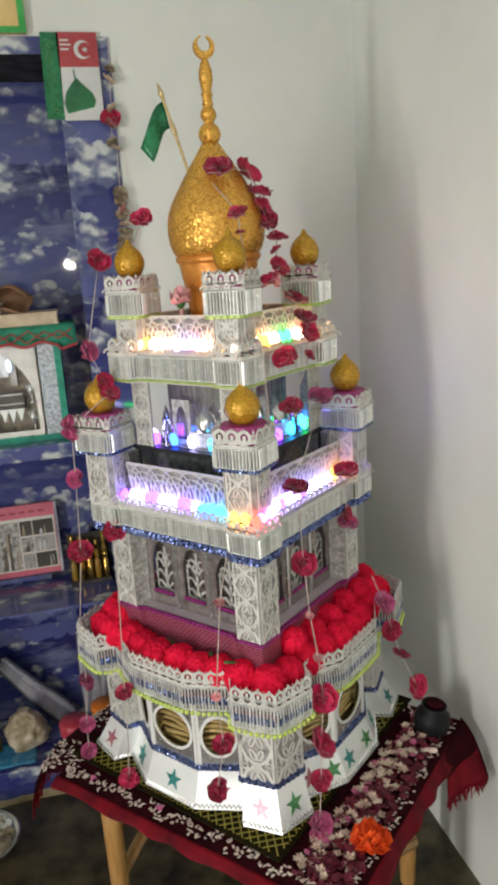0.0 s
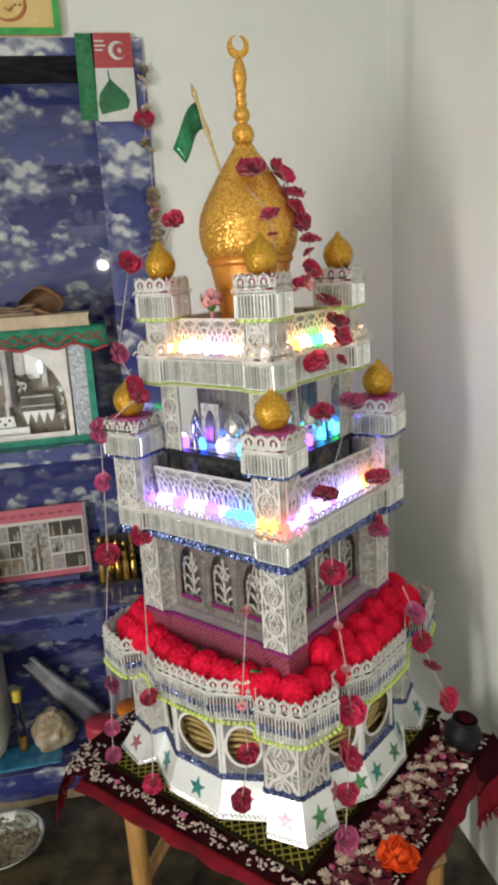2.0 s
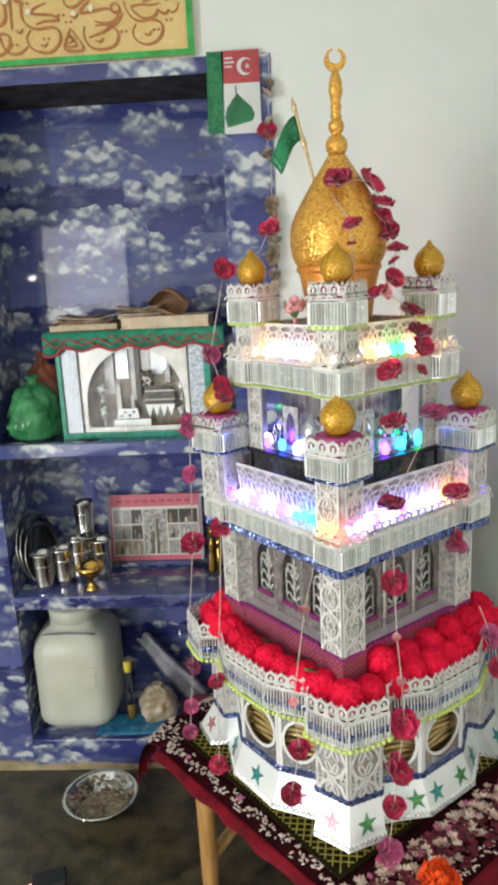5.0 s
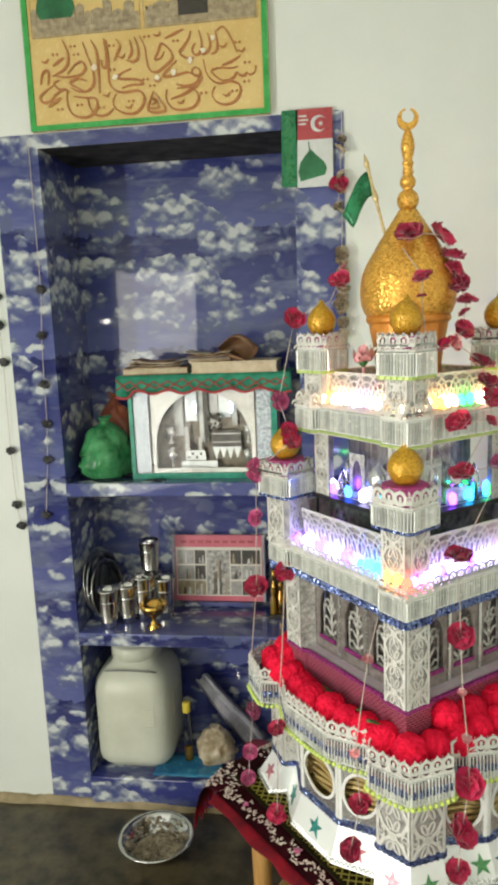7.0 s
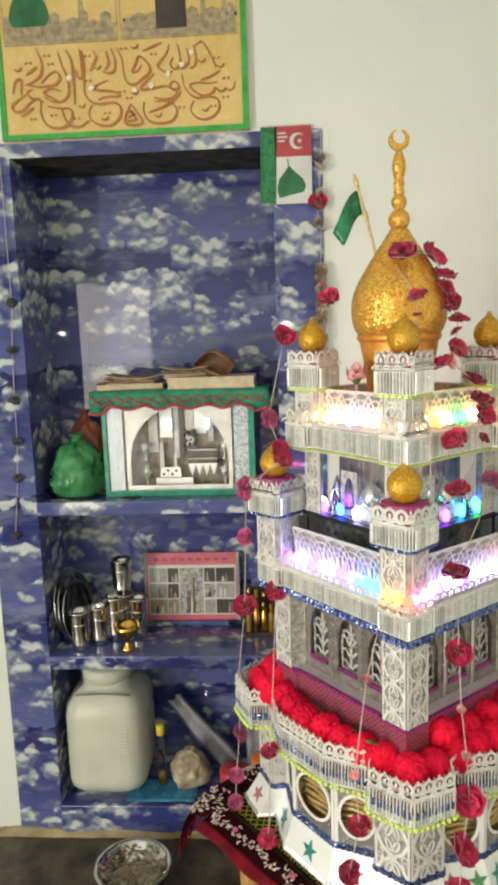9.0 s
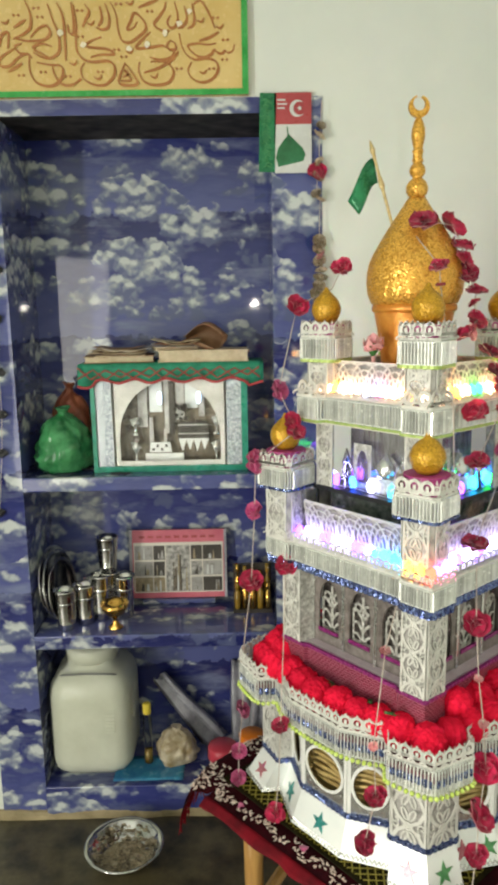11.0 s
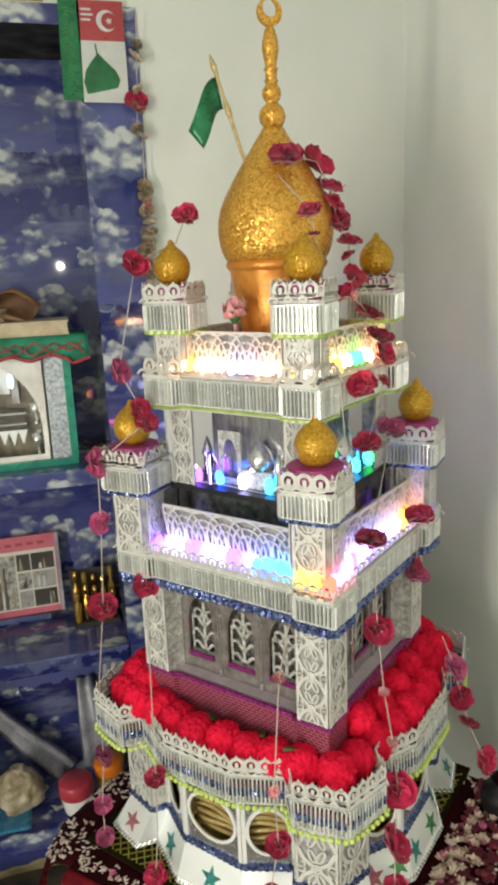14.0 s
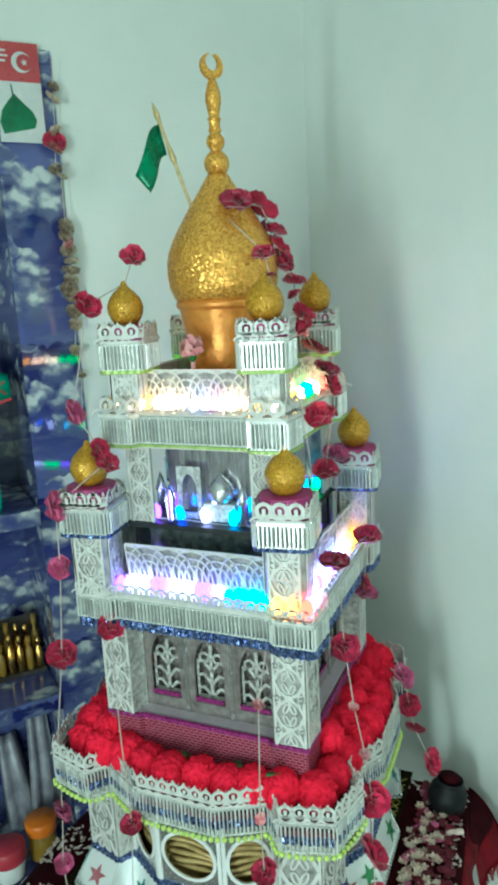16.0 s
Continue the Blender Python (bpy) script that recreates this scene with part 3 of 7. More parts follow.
for i in range(121):
    x = -1.9 + 2.1 * i / 120
    d, h = 0.022 + 0.008 * noise.noise((x * 9, 0, 0)), 0.020 + 0.010 * noise.noise((x * 7, 3, 0)) + 0.006 * noise.noise((x * 31, 5, 0))
    rows.append([(x, WY - d, 0), (x, WY - d * 0.9, h * 0.6), (x, WY - d * 0.45, h), (x, WY, h * 1.1), (x, WY, 0)])
loft(b, rows)
structure("baseboard", b, SKIRTING, "bare yellowish plaster ledge at the wall's foot", "baseboard")
# fine cracks in the floor slab
b = bmesh.new()
random.seed(4)
for x0, y0, dx, dy in ((-0.9, 1.2, 0.35, 0.1), (-0.3, 1.05, 0.2, 0.3), (-0.7, 0.5, 0.5, 0.4)):
    pts = [(x0 + dx * i * 0.25 + random.uniform(-0.02, 0.02), y0 + dy * i * 0.25 + random.uniform(-0.03, 0.03), 0.0005) for i in range(7)]
    tube(b, pts, 0.0016, 4)
structure("floor_crack", b, BLACK, "thin dark cracks in the concrete floor", "crack")

# ---------- the shrine model ----------
CX, CY, CZ0, TANG = 0.309, 1.459, 0.47, 39.6
TOWER = pose(CX, CY, CZ0, 0, 0, TANG)
shrine = thing("shrine_model", "white and silver paper mosque model with gold domes on the table", "model", TOWER)


def ring4(quarter):
    """The whole outline from a quarter of it, turned four times."""
    out = []
    for k in range(4):
        c, s = (1, 0, -1, 0)[k], (0, 1, 0, -1)[k]
        out += [(x * c - y * s, x * s + y * c) for x, y in quarter]
    return out


def grown(quarter, d):
    """The outline moved outwards by d, corner by corner."""
    o = ring4(quarter)
    n, res = len(o), []
    for i in range(n):
        a, b, c = Vector(o[i - 1]), Vector(o[i]), Vector(o[(i + 1) % n])
        e, f = (b - a).normalized(), (c - b).normalized()
        n1, n2 = Vector((e.y, -e.x)), Vector((f.y, -f.x))
        k = (n1 + n2) / max(0.35, 1 + n1.dot(n2))
        res.append(tuple(b + k * d))
    return res


def facets(outline):
    return [(Vector(a), Vector(b)) for a, b in zip(outline, outline[1:] + outline[:1])]


def facet_pose(p, q, z, out=0.0):
    x = (q - p).normalized()
    m = Matrix(((x.x, -x.y, 0, p.x + x.y * out), (x.y, x.x, 0, p.y - x.x * out), (0, 0, 1, z), (0, 0, 0, 1)))
    return m


CACHE = {}


def cached(key, build, material, smooth=False):
    if key not in CACHE:
        bm = bmesh.new()
        build(bm)
        bmesh.ops.recalc_face_normals(bm, faces=bm.faces)
        me = bpy.data.meshes.new(key[0])
        bm.to_mesh(me)
        bm.free()
        me.materials.append(material)
        if smooth:
            for p in me.polygons:
                p.use_smooth = True
        CACHE[key] = me
    return CACHE[key]


def crenels(bm, L, h, pitch=0.021):
    """Cut-paper edging: a band, a row of rings with a tulip in each, small spikes between."""
    n = max(1, round(L / pitch))
    s = L / n
    ribbon(bm, [(0, 0.003), (L, 0.003)], 0.006, 0.0016)
    ribbon(bm, [(0, h * 0.34), (L, h * 0.34)], h * 0.13, 0.0016)
    r = min(s * 0.44, h * 0.30)
    for i in range(n):
        cx = (i + 0.5) * s
        ribbon(bm, circle2(cx, h * 0.56, r, 12), r * 0.56, 0.0016, closed=True)
        ribbon(bm, [(cx, h * 0.56 - r * 0.5), (cx, h * 0.56 + r * 0.3)], r * 0.55, 0.0014)
        plate2(bm, [(cx - s * 0.07 + s * 0.5, h * 0.55), (cx + s * 0.07 + s * 0.5, h * 0.55), (cx + s * 0.5, h * 0.92)], 0.0014) if i < n - 1 else None
        plate2(bm, [(cx - r * 0.5, h * 0.78), (cx + r * 0.5, h * 0.78), (cx, h * 0.98)], 0.0014)
        ribbon(bm, circle2(cx - s / 2, 0.0, s * 0.42, 6, 20, 160), s * 0.13, 0.0014)


def fringe(bm, L, h, pitch=0.0068):
    """A row of small hanging glass tubes under a narrow band."""
    n = max(2, round(L / pitch))
    s = L / n
    box(bm, 0, L, 0.0, 0.002, h - 0.005, h)
    box(bm, 0, L, 0.0, 0.002, 0, 0.003)
    for i in range(n):
        cx, w = (i + 0.5) * s, s * 0.31
        lo = 0.001 + 0.0012 * ((i * 7) % 3)
        loft(bm, [[(cx - w, 0.001, z), (cx - w * 0.5, -0.0022, z), (cx + w * 0.5, -0.0022, z), (cx + w, 0.001, z)] for z in (lo, h - 0.003)])


def scrolls(bm, L, h):
    """Pierced panel with paired scrolls and leaves in a frame."""
    f = min(0.005, h * 0.08)
    ribbon(bm, [(f / 2, f / 2), (L - f / 2, f / 2), (L - f / 2, h - f / 2), (f / 2, h - f / 2)], f, 0.0016, closed=True)
    if h > L:
        n, s = max(1, round(h / (L * 0.95))), 0
        s = h / n
        for i in range(n):
            c = (i + 0.5) * s
            for sx in (-1, 1):
                # crossed bands, a leaf in each half and a rosette where they meet
                ribbon(bm, [(L / 2 - sx * L * 0.46, c - s * 0.5), (L / 2 - sx * L * 0.30, c - s * 0.20), (L / 2, c), (L / 2 + sx * L * 0.30, c + s * 0.20), (L / 2 + sx * L * 0.46, c + s * 0.5)], L * 0.10, 0.0014, Matrix.Translation((0, -0.0003 * sx, 0)))
                for sz in (-1, 1):
                    # a leaf that swings outwards, with a curl beside it
                    leaf = []
                    for k in range(9):
                        a = 2 * math.pi * k / 9
                        u, w = s * 0.155 * math.cos(a), L * 0.075 * math.sin(a)
                        leaf.append((L / 2 + sx * (L * 0.105 + 0.35 * u + w), c + sz * (s * 0.31 + u)))
                    ribbon(bm, leaf, L * 0.055, 0.0014, Matrix.Translation((0, 0.0002 + 0.0002 * sx, 0)), True)
                    ribbon(bm, circle2(L / 2 + sx * L * 0.36, c + sz * s * 0.06, L * 0.085, 7, 90 - 90 * sx, 360 - 90 * sx), L * 0.055, 0.0014)
            ribbon(bm, circle2(L / 2, c, L * 0.11, 8), L * 0.07, 0.0014, Matrix.Translation((0, -0.0009, 0)), True)
    else:
        n = max(1, round(L / (h * 0.62)))
        s = L / n
        for i in range(n):
            c = (i + 0.5) * s
            for sx in (-1, 1):
                ribbon(bm, [(c, h * 0.04), (c + sx * s * 0.40, h * 0.35), (c + sx * s * 0.42, h * 0.60), (c + sx * s * 0.20, h * 0.84), (c, h * 0.97)], s * 0.10, 0.0014)
                ribbon(bm, circle2(c + sx * s * 0.17, h * 0.48, s * 0.13, 9, 0, 300), s * 0.075, 0.0014)
                ribbon(bm, [(c + sx * s * 0.5, h * 0.06), (c + sx * s * 0.36, h * 0.2), (c + sx * s * 0.10, h * 0.25)], s * 0.09, 0.0014)
                ribbon(bm, [(c + sx * s * 0.5, h * 0.95), (c + sx * s * 0.33, h * 0.88)], s * 0.10, 0.0014)
            ribbon(bm, [(c, h * 0.3), (c, h * 0.75)], s * 0.08, 0.0014)
            ribbon(bm, circle2(c, h * 0.76, s * 0.1, 8), s * 0.06, 0.0014, closed=True)


def net_panel(bm, L, h):
    """Pierced panel of crossing pointed arches with a fan of petals in each."""
    f = 0.004
    ribbon(bm, [(f / 2, f / 2), (L - f / 2, f / 2), (L - f / 2, h - f / 2), (f / 2, h - f / 2)], f, 0.0016, closed=True)
    n = max(2, round(L / 0.040))
    s = L / n
    for i in range(-1, n):
        c = (i + 1) * s
        for sx in (-1, 1):
            for k, (reach, top) in enumerate(((0.98, 0.97), (0.74, 0.74), (0.48, 0.52))):
                pts = [(c + sx * s * reach * math.cos(radians(a)) ** 0.75, h * (0.03 + top * math.sin(radians(a)) * 0.95)) for a in (0, 22, 45, 68, 89)]
                pts = [(min(max(x, 0.001), L - 0.001), z) for x, z in pts]
                ribbon(bm, pts, 0.0034, 0.0014, Matrix.Translation((0, -0.0003 * k - 0.00015 * sx, 0)))
        if 0 < c < L:
            plate2(bm, [(c - s * 0.13, h * 0.04), (c + s * 0.13, h * 0.04), (c + s * 0.09, h * 0.26), (c, h * 0.40), (c - s * 0.09, h * 0.26)], 0.0014)


def edging(tier, outline, z, h, out=0.0, pitch=0.027, longest=9.0, lean=0.0):
    for p, q in facets(outline):
        L = (q - p).length
        if L > longest:
            continue
        me = cached(("crenel_strip", round(L, 3), round(h, 3)), lambda b: crenels(b, L, h, pitch), LACE)
        place("crenel_strip", me, tier, "", facet_pose(p, q, z, out) @ pose(0, 0, 0, lean))


def fringes(tier, outline, z, h, out=0.0):
    for p, q in facets(outline):
        L = (q - p).length
        me = cached(("tube_fringe", round(L, 3), round(h, 3)), lambda b: fringe(b, L, h), FRINGE)
        place("tube_fringe", me, tier, "", facet_pose(p, q, z, out))


def trim(tier, name, outline, z, h, material, thick=0.005):
    """A braid that runs round an outline: a padded band with small swellings."""
    b = bmesh.new()
    for p, q in facets(outline):
        d = q - p
        k = max(2, int(d.length / 0.006))
        n = Vector((d.y, -d.x)).normalized()
        rows = []
        for i in range(k + 1):
            c = p + d * i / k
            o = thick * (0.34 if i % 2 else 0.22)
            w = thick * (0.5 if i % 2 else 0.42)
            rows.append([(c.x - n.x * 0.002, c.y - n.y * 0.002, z + h / 2 - w), (c.x + n.x * o, c.y + n.y * o, z + h / 2 - w * 0.7), (c.x + n.x * o, c.y + n.y * o, z + h / 2 + w * 0.7), (c.x - n.x * 0.002, c.y - n.y * 0.002, z + h / 2 + w)])
        loft(b, rows)
    return part(name, b, material, tier)


def slab(tier, name, outline, z0, z1, material, label="", outline2=None):
    b = bmesh.new()
    prism(b, outline, z0, z1, outline2)
    return part(name, b, material, tier, label)


# --- lower storey: flared skirt, walls with round openings, gallery with fringe
Q_FOOT = [(-0.243, -0.243), (-0.168, -0.262), (-0.147, -0.231), (-0.062, -0.278), (0.068, -0.278), (0.150, -0.231), (0.170, -0.262)]
Q_LOW = [(-0.214, -0.214), (-0.149, -0.231), (-0.133, -0.205), (-0.058, -0.249), (0.060, -0.249), (0.134, -0.205), (0.149, -0.231)]
Q_RIM = [(-0.250, -0.250), (-0.170, -0.271), (-0.143, -0.239), (-0.066, -0.278), (0.066, -0.278), (0.143, -0.239), (0.170, -0.271)]
# the lower storey is wider than the rest and sits a little off its middle
OFF = Vector((0.032, 0.022))
Q_FOOT, Q_LOW, Q_RIM = [[(1.08 * x, 1.08 * y) for x, y in q] for q in (Q_FOOT, Q_LOW, Q_RIM)]


def shifted(outline):
    return [(x + OFF.x, y + OFF.y) for x, y in outline]


foot, low = shifted(ring4(Q_FOOT)), shifted(ring4(Q_LOW))
rim = shifted(ring4(Q_RIM))
core = shifted(grown(Q_LOW, -0.03))
lower = slab(shrine, "lower_storey", core, 0.002, 0.27, AMBER, "amber paper core behind the round openings")
STAR_PLAN = {
    (0, 0): [(0.0, GREEN_STAR)], (0, 2): [(-0.26, PINK_STAR), (0.26, GREEN_STAR)], (0, 3): [(-0.27, TEAL), (0.28, GREEN_STAR)],
    (0, 6): [(0.0, TEAL)], (1, 0): [(0.0, GREEN_STAR)], (3, 0): [(0.0, PINK_STAR)], (3, 3): [(0.02, TEAL)], (3, 4): [(0.0, PINK_STAR)], (3, 6): [(0.0, PINK_STAR)],
}
for i in range(len(foot)):
    a, c = Vector((*foot[i], 0.0)), Vector((*foot[(i + 1) % len(foot)], 0.0))
    d, e = Vector((*low[i], 0.074)), Vector((*low[(i + 1) % len(low)], 0.074))
    nrm = (c - a).cross(d - a).normalized()
    b = bmesh.new()
    loft(b, [[a, c, e, d], [v - nrm * 0.003 for v in (a, c, e, d)]])
    panel = part("skirt_panel", b, PANEL, shrine, "satin mirror card panel with glitter stars")
    w = (c - a).length
    x, y = (c - a).normalized(), ((d + e) / 2 - (a + c) / 2).normalized()
    if w > 0.06:
        spots = STAR_PLAN.get((i // 7, i % 7), [(0.0, TEAL)])
        for off, mt in spots:
            o = (a + c + d + e) / 4 + x * off * w - y * 0.004
            m = Matrix((x, nrm * -1, y)).transposed().to_4x4()
            m.translation = o + nrm * 0.0018
            b = bmesh.new()
            plate2(b, star2(0, 0, 0.0222, 90 + 14 * off), 0.0016, m)
            part("star", b, mt, panel)
    # silver braid along the panel's foot
    b = bmesh.new()
    k = max(4, int(w / 0.0045))
    tube(b, [a + (c - a) * q / k + y * (0.011 if q % 2 else 0.004) + nrm * 0.001 for q in range(k + 1)], 0.0024, 5)
    part("foot_braid", b, SILVER, panel)
trim(shrine, "blue_braid", shifted(grown(Q_LOW, 0.002)), 0.072, 0.010, BLUE_TRIM, 0.015)
for i, (p, q) in enumerate(facets(low)):
    L, j = (q - p).length, i % 7
    m = facet_pose(p, q, 0.078)
    h = 0.190
    if j in (2, 3, 4):
        b = bmesh.new()
        hole = circle2(L / 2, 0.070, 0.043 if j != 3 else 0.044, 20, sx=0.78 if j != 3 else 1.12)
        hole_panel(b, L, h, hole, 0.003, m)
        part("arcade_panel", b, SILVER, lower)
        b = bmesh.new()
        ribbon(b, circle2(L / 2, 0.070, 0.046, 22, sx=0.80 if j != 3 else 1.12), 0.006, 0.002, m @ Matrix.Translation((0, -0.002, 0)), True)
        ribbon(b, [(0.004, 0.004), (0.004, h)], 0.007, 0.002, m @ Matrix.Translation((0, -0.002, 0)))
        ribbon(b, [(L - 0.004, 0.004), (L - 0.004, h)], 0.007, 0.002, m @ Matrix.Translation((0, -0.002, 0)))
        part("opening_rim", b, WHITE, lower)
        b = bmesh.new()
        turns = []
        for row in range(7):
            for u in range(7):
                f = u / 6 - 0.5 if row % 2 == 0 else 0.5 - u / 6
                turns.append((L / 2 + f * min(L, 0.10), 0.020 + 0.002 * math.sin(u + row), 0.030 + 0.0125 * row + 0.004 * math.sin(f * 5 + row * 0.7)))
        tube(b, turns, 0.0050, 6)
        bmesh.ops.transform(b, matrix=m, verts=b.verts)
        part("gold_coil", b, COIL, lower, "straw-gold paper coil", None, True)
    else:
        b = bmesh.new()
        plate2(b, [(0, 0), (L, 0), (L, h), (0, h)], 0.003, m)
        part("turret_panel", b, GREY_FOIL if L > 0.06 else SPECKLED, lower)
        if L > 0.03:
            me = cached(("pierced_panel", round(L, 3), 0.155), lambda bb: scrolls(bb, L, 0.155), LACE)
            place("pierced_panel", me, lower, "", facet_pose(p, q, 0.078, 0.003))
gallery = slab(shrine, "gallery", rim, 0.258, 0.272, MAROON_CARD, "gallery deck with hanging tube fringe and crenels")
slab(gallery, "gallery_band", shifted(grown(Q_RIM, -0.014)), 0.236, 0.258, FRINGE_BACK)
fringes(gallery, rim, 0.232, 0.052)
edging(gallery, rim, 0.282, 0.041, 0.0, 0.0215)
trim(gallery, "blue_braid", shifted(grown(Q_RIM, -0.0045)), 0.246, 0.018, BLUE_TRIM, 0.022)
b = bmesh.new()
for p, q in facets(shifted(grown(Q_RIM, 0.004))):
    k = max(2, int((q - p).length / 0.0105))
    for i in range(k):
        t = (i + 0.5) / k
        sag = 0.004 * math.sin(t * math.pi)
        c = p + (q - p) * t
        ball(b, (c.x, c.y, 0.231 - sag), 0.0048, 7)
part("bead_string", b, BEAD, gallery, "lime green bead string")

# --- second storey: pink brick plinth, arched walls, corner pilasters
Q_PL = [(-0.190, -0.190), (-0.128, -0.190), (-0.122, -0.184), (0.122, -0.184), (0.128, -0.190)]
Q_PIL = [(-0.190, -0.190), (-0.135, -0.192), (-0.130, -0.155), (0.130, -0.155), (0.135, -0.192)]
plinth = slab(shrine, "brick_plinth", ring4(Q_PL), 0.272, 0.372, BRICK, "pink brick-printed foil plinth")
trim(plinth, "purple_braid", grown(Q_PL, 0.002), 0.368, 0.009, PURPLE, 0.010)
slab(plinth, "plinth_top", grown(Q_PL, -0.006), 0.372, 0.376, LILAC)
second = slab(shrine, "second_storey", grown([(-0.128, -0.128)], 0.0), 0.376, 0.545, SMOKY, "dark core behind the pierced arches")
pil = ring4(Q_PIL)
for i, (p, q) in enumerate(facets(pil)):
    L, j = (q - p).length, i % 5
    z0, h = 0.376, 0.172
    m = facet_pose(p, q, z0)
    if j == 2:
        w = L / 3
        for k in range(3):
            b = bmesh.new()
            hole_panel(b, w, h, arch(w / 2, 0.022, w * 0.66, h * 0.70), 0.004, m @ Matrix.Translation((w * k, 0, 0)))
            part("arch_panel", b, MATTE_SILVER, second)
            b = bmesh.new()
            mm = m @ Matrix.Translation((w * k, 0.010, 0))
            for sx in (-1, 1):
                for zz in (0.03, 0.055, 0.08):
                    ribbon(b, [(w / 2, zz), (w / 2 + sx * w * 0.18, zz + 0.018), (w / 2 + sx * w * 0.32, zz + 0.014)], 0.0055, 0.0015, mm)
                ribbon(b, circle2(w / 2 + sx * w * 0.15, 0.105, w * 0.10, 9), 0.0045, 0.0015, mm, True)
                ribbon(b, [(w / 2 + sx * w * 0.3, 0.022), (w / 2 + sx * w * 0.3, 0.10)], 0.004, 0.0015, mm)
            ribbon(b, [(w / 2, 0.02), (w / 2, 0.13)], 0.006, 0.0015, mm)
            ribbon(b, [(w * 0.2, 0.028), (w * 0.8, 0.028)], 0.010, 0.0015, mm)
            part("arch_tracery", b, SPECKLED, second)
            b = bmesh.new()
            box(b, w * 0.18, w * 0.82, -0.0035, 0.0, 0.026, 0.034, m @ Matrix.Translation((w * k, 0, 0)))
            part("purple_sill", b, PURPLE, second)
            b = bmesh.new()
            ribbon(b, [(w * k, 0), (w * k, h)], 0.007, 0.004, m @ Matrix.Translation((0, -0.004, 0)))
            part("slim_column", b, SILVER, second)
    else:
        b = bmesh.new()
        plate2(b, [(0, 0), (L, 0), (L, h), (0, h)], 0.003, m)
        part("pilaster_face", b, SPECKLED if j in (1, 3) else GREY_FOIL, second)
        if L > 0.045:
            me = cached(("pierced_panel", round(L, 3), round(h, 3)), lambda bb: scrolls(bb, L, h), LACE)
            place("pierced_panel", me, second, "", facet_pose(p, q, z0, 0.003))

# --- second cornice, lamp deck, parapet
Q_C2 = [(-0.217, -0.217), (-0.150, -0.219), (-0.140, -0.207), (0.140, -0.207), (0.150, -0.219)]
c2 = ring4(Q_C2)
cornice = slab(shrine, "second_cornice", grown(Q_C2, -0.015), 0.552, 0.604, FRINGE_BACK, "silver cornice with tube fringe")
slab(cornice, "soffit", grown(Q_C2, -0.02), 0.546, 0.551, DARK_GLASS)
trim(cornice, "blue_braid", grown(Q_C2, -0.004), 0.551, 0.014, BLUE_TRIM, 0.022)
fringes(cornice, c2, 0.566, 0.039)
slab(cornice, "lamp_deck", grown(Q_C2, -0.001), 0.605, 0.609, CRUMPLED_FOIL, "crumpled silver foil deck")
edging(cornice, c2, 0.605, 0.029, 0.0, 0.020, 9.0, 4)
# a white card tray behind the lamps, with the pierced parapet standing on it
Q_PAR = [(-0.176, -0.176)]
for p, q in facets(ring4(Q_PAR)):
    L = (q - p).length
    d = (q - p) / L
    p, q = p + d * 0.046, q - d * 0.046
    L = (q - p).length
    me = cached(("parapet_lattice", round(L, 3)), lambda bb: net_panel(bb, L, 0.064), LACE)
    place("parapet_lattice", me, cornice, "pierced white paper parapet", facet_pose(p, q, 0.635) @ pose(0, 0, 0, 10))
    b = bmesh.new()
    plate2(b, [(0, 0), (L, 0), (L, 0.062), (0, 0.062)], 0.002, facet_pose(p, q, 0.635) @ pose(0, 0.005, 0, 10))
    part("parapet_backing", b, GREY_FOIL, cornice)
    b = bmesh.new()
    plate2(b, [(-0.01, 0), (L + 0.01, 0), (L + 0.01, 0.026), (-0.01, 0.026)], 0.003, facet_pose(p, q, 0.609) @ pose(0, 0.001, 0))
    part("lamp_tray", b, WHITE, cornice)


def square(cx, cy, r, ch=0.18):
    k = r * ch
    return [(cx - r, cy - r + k), (cx - r + k, cy - r), (cx + r - k, cy - r), (cx + r, cy - r + k), (cx + r, cy + r - k), (cx + r - k, cy + r), (cx - r + k, cy + r), (cx - r, cy + r - k)]


def gold_dome(parent, r, h, m, label=""):
    prof = [(0.0, 0), (0.55, 0.01), (0.80, 0.12), (0.96, 0.27), (1.0, 0.40), (0.96, 0.50), (0.85, 0.61), (0.67, 0.71), (0.47, 0.79), (0.29, 0.85), (0.19, 0.90), (0.15, 0.95), (0.09, 0.99), (0.0, 1.0)]
    b = bmesh.new()
    lathe(b, [(max(0.0004, x * r), z * h) for x, z in prof], 28)
    return part("gold_dome", b, GOLD_SMALL, parent, label, m, True)


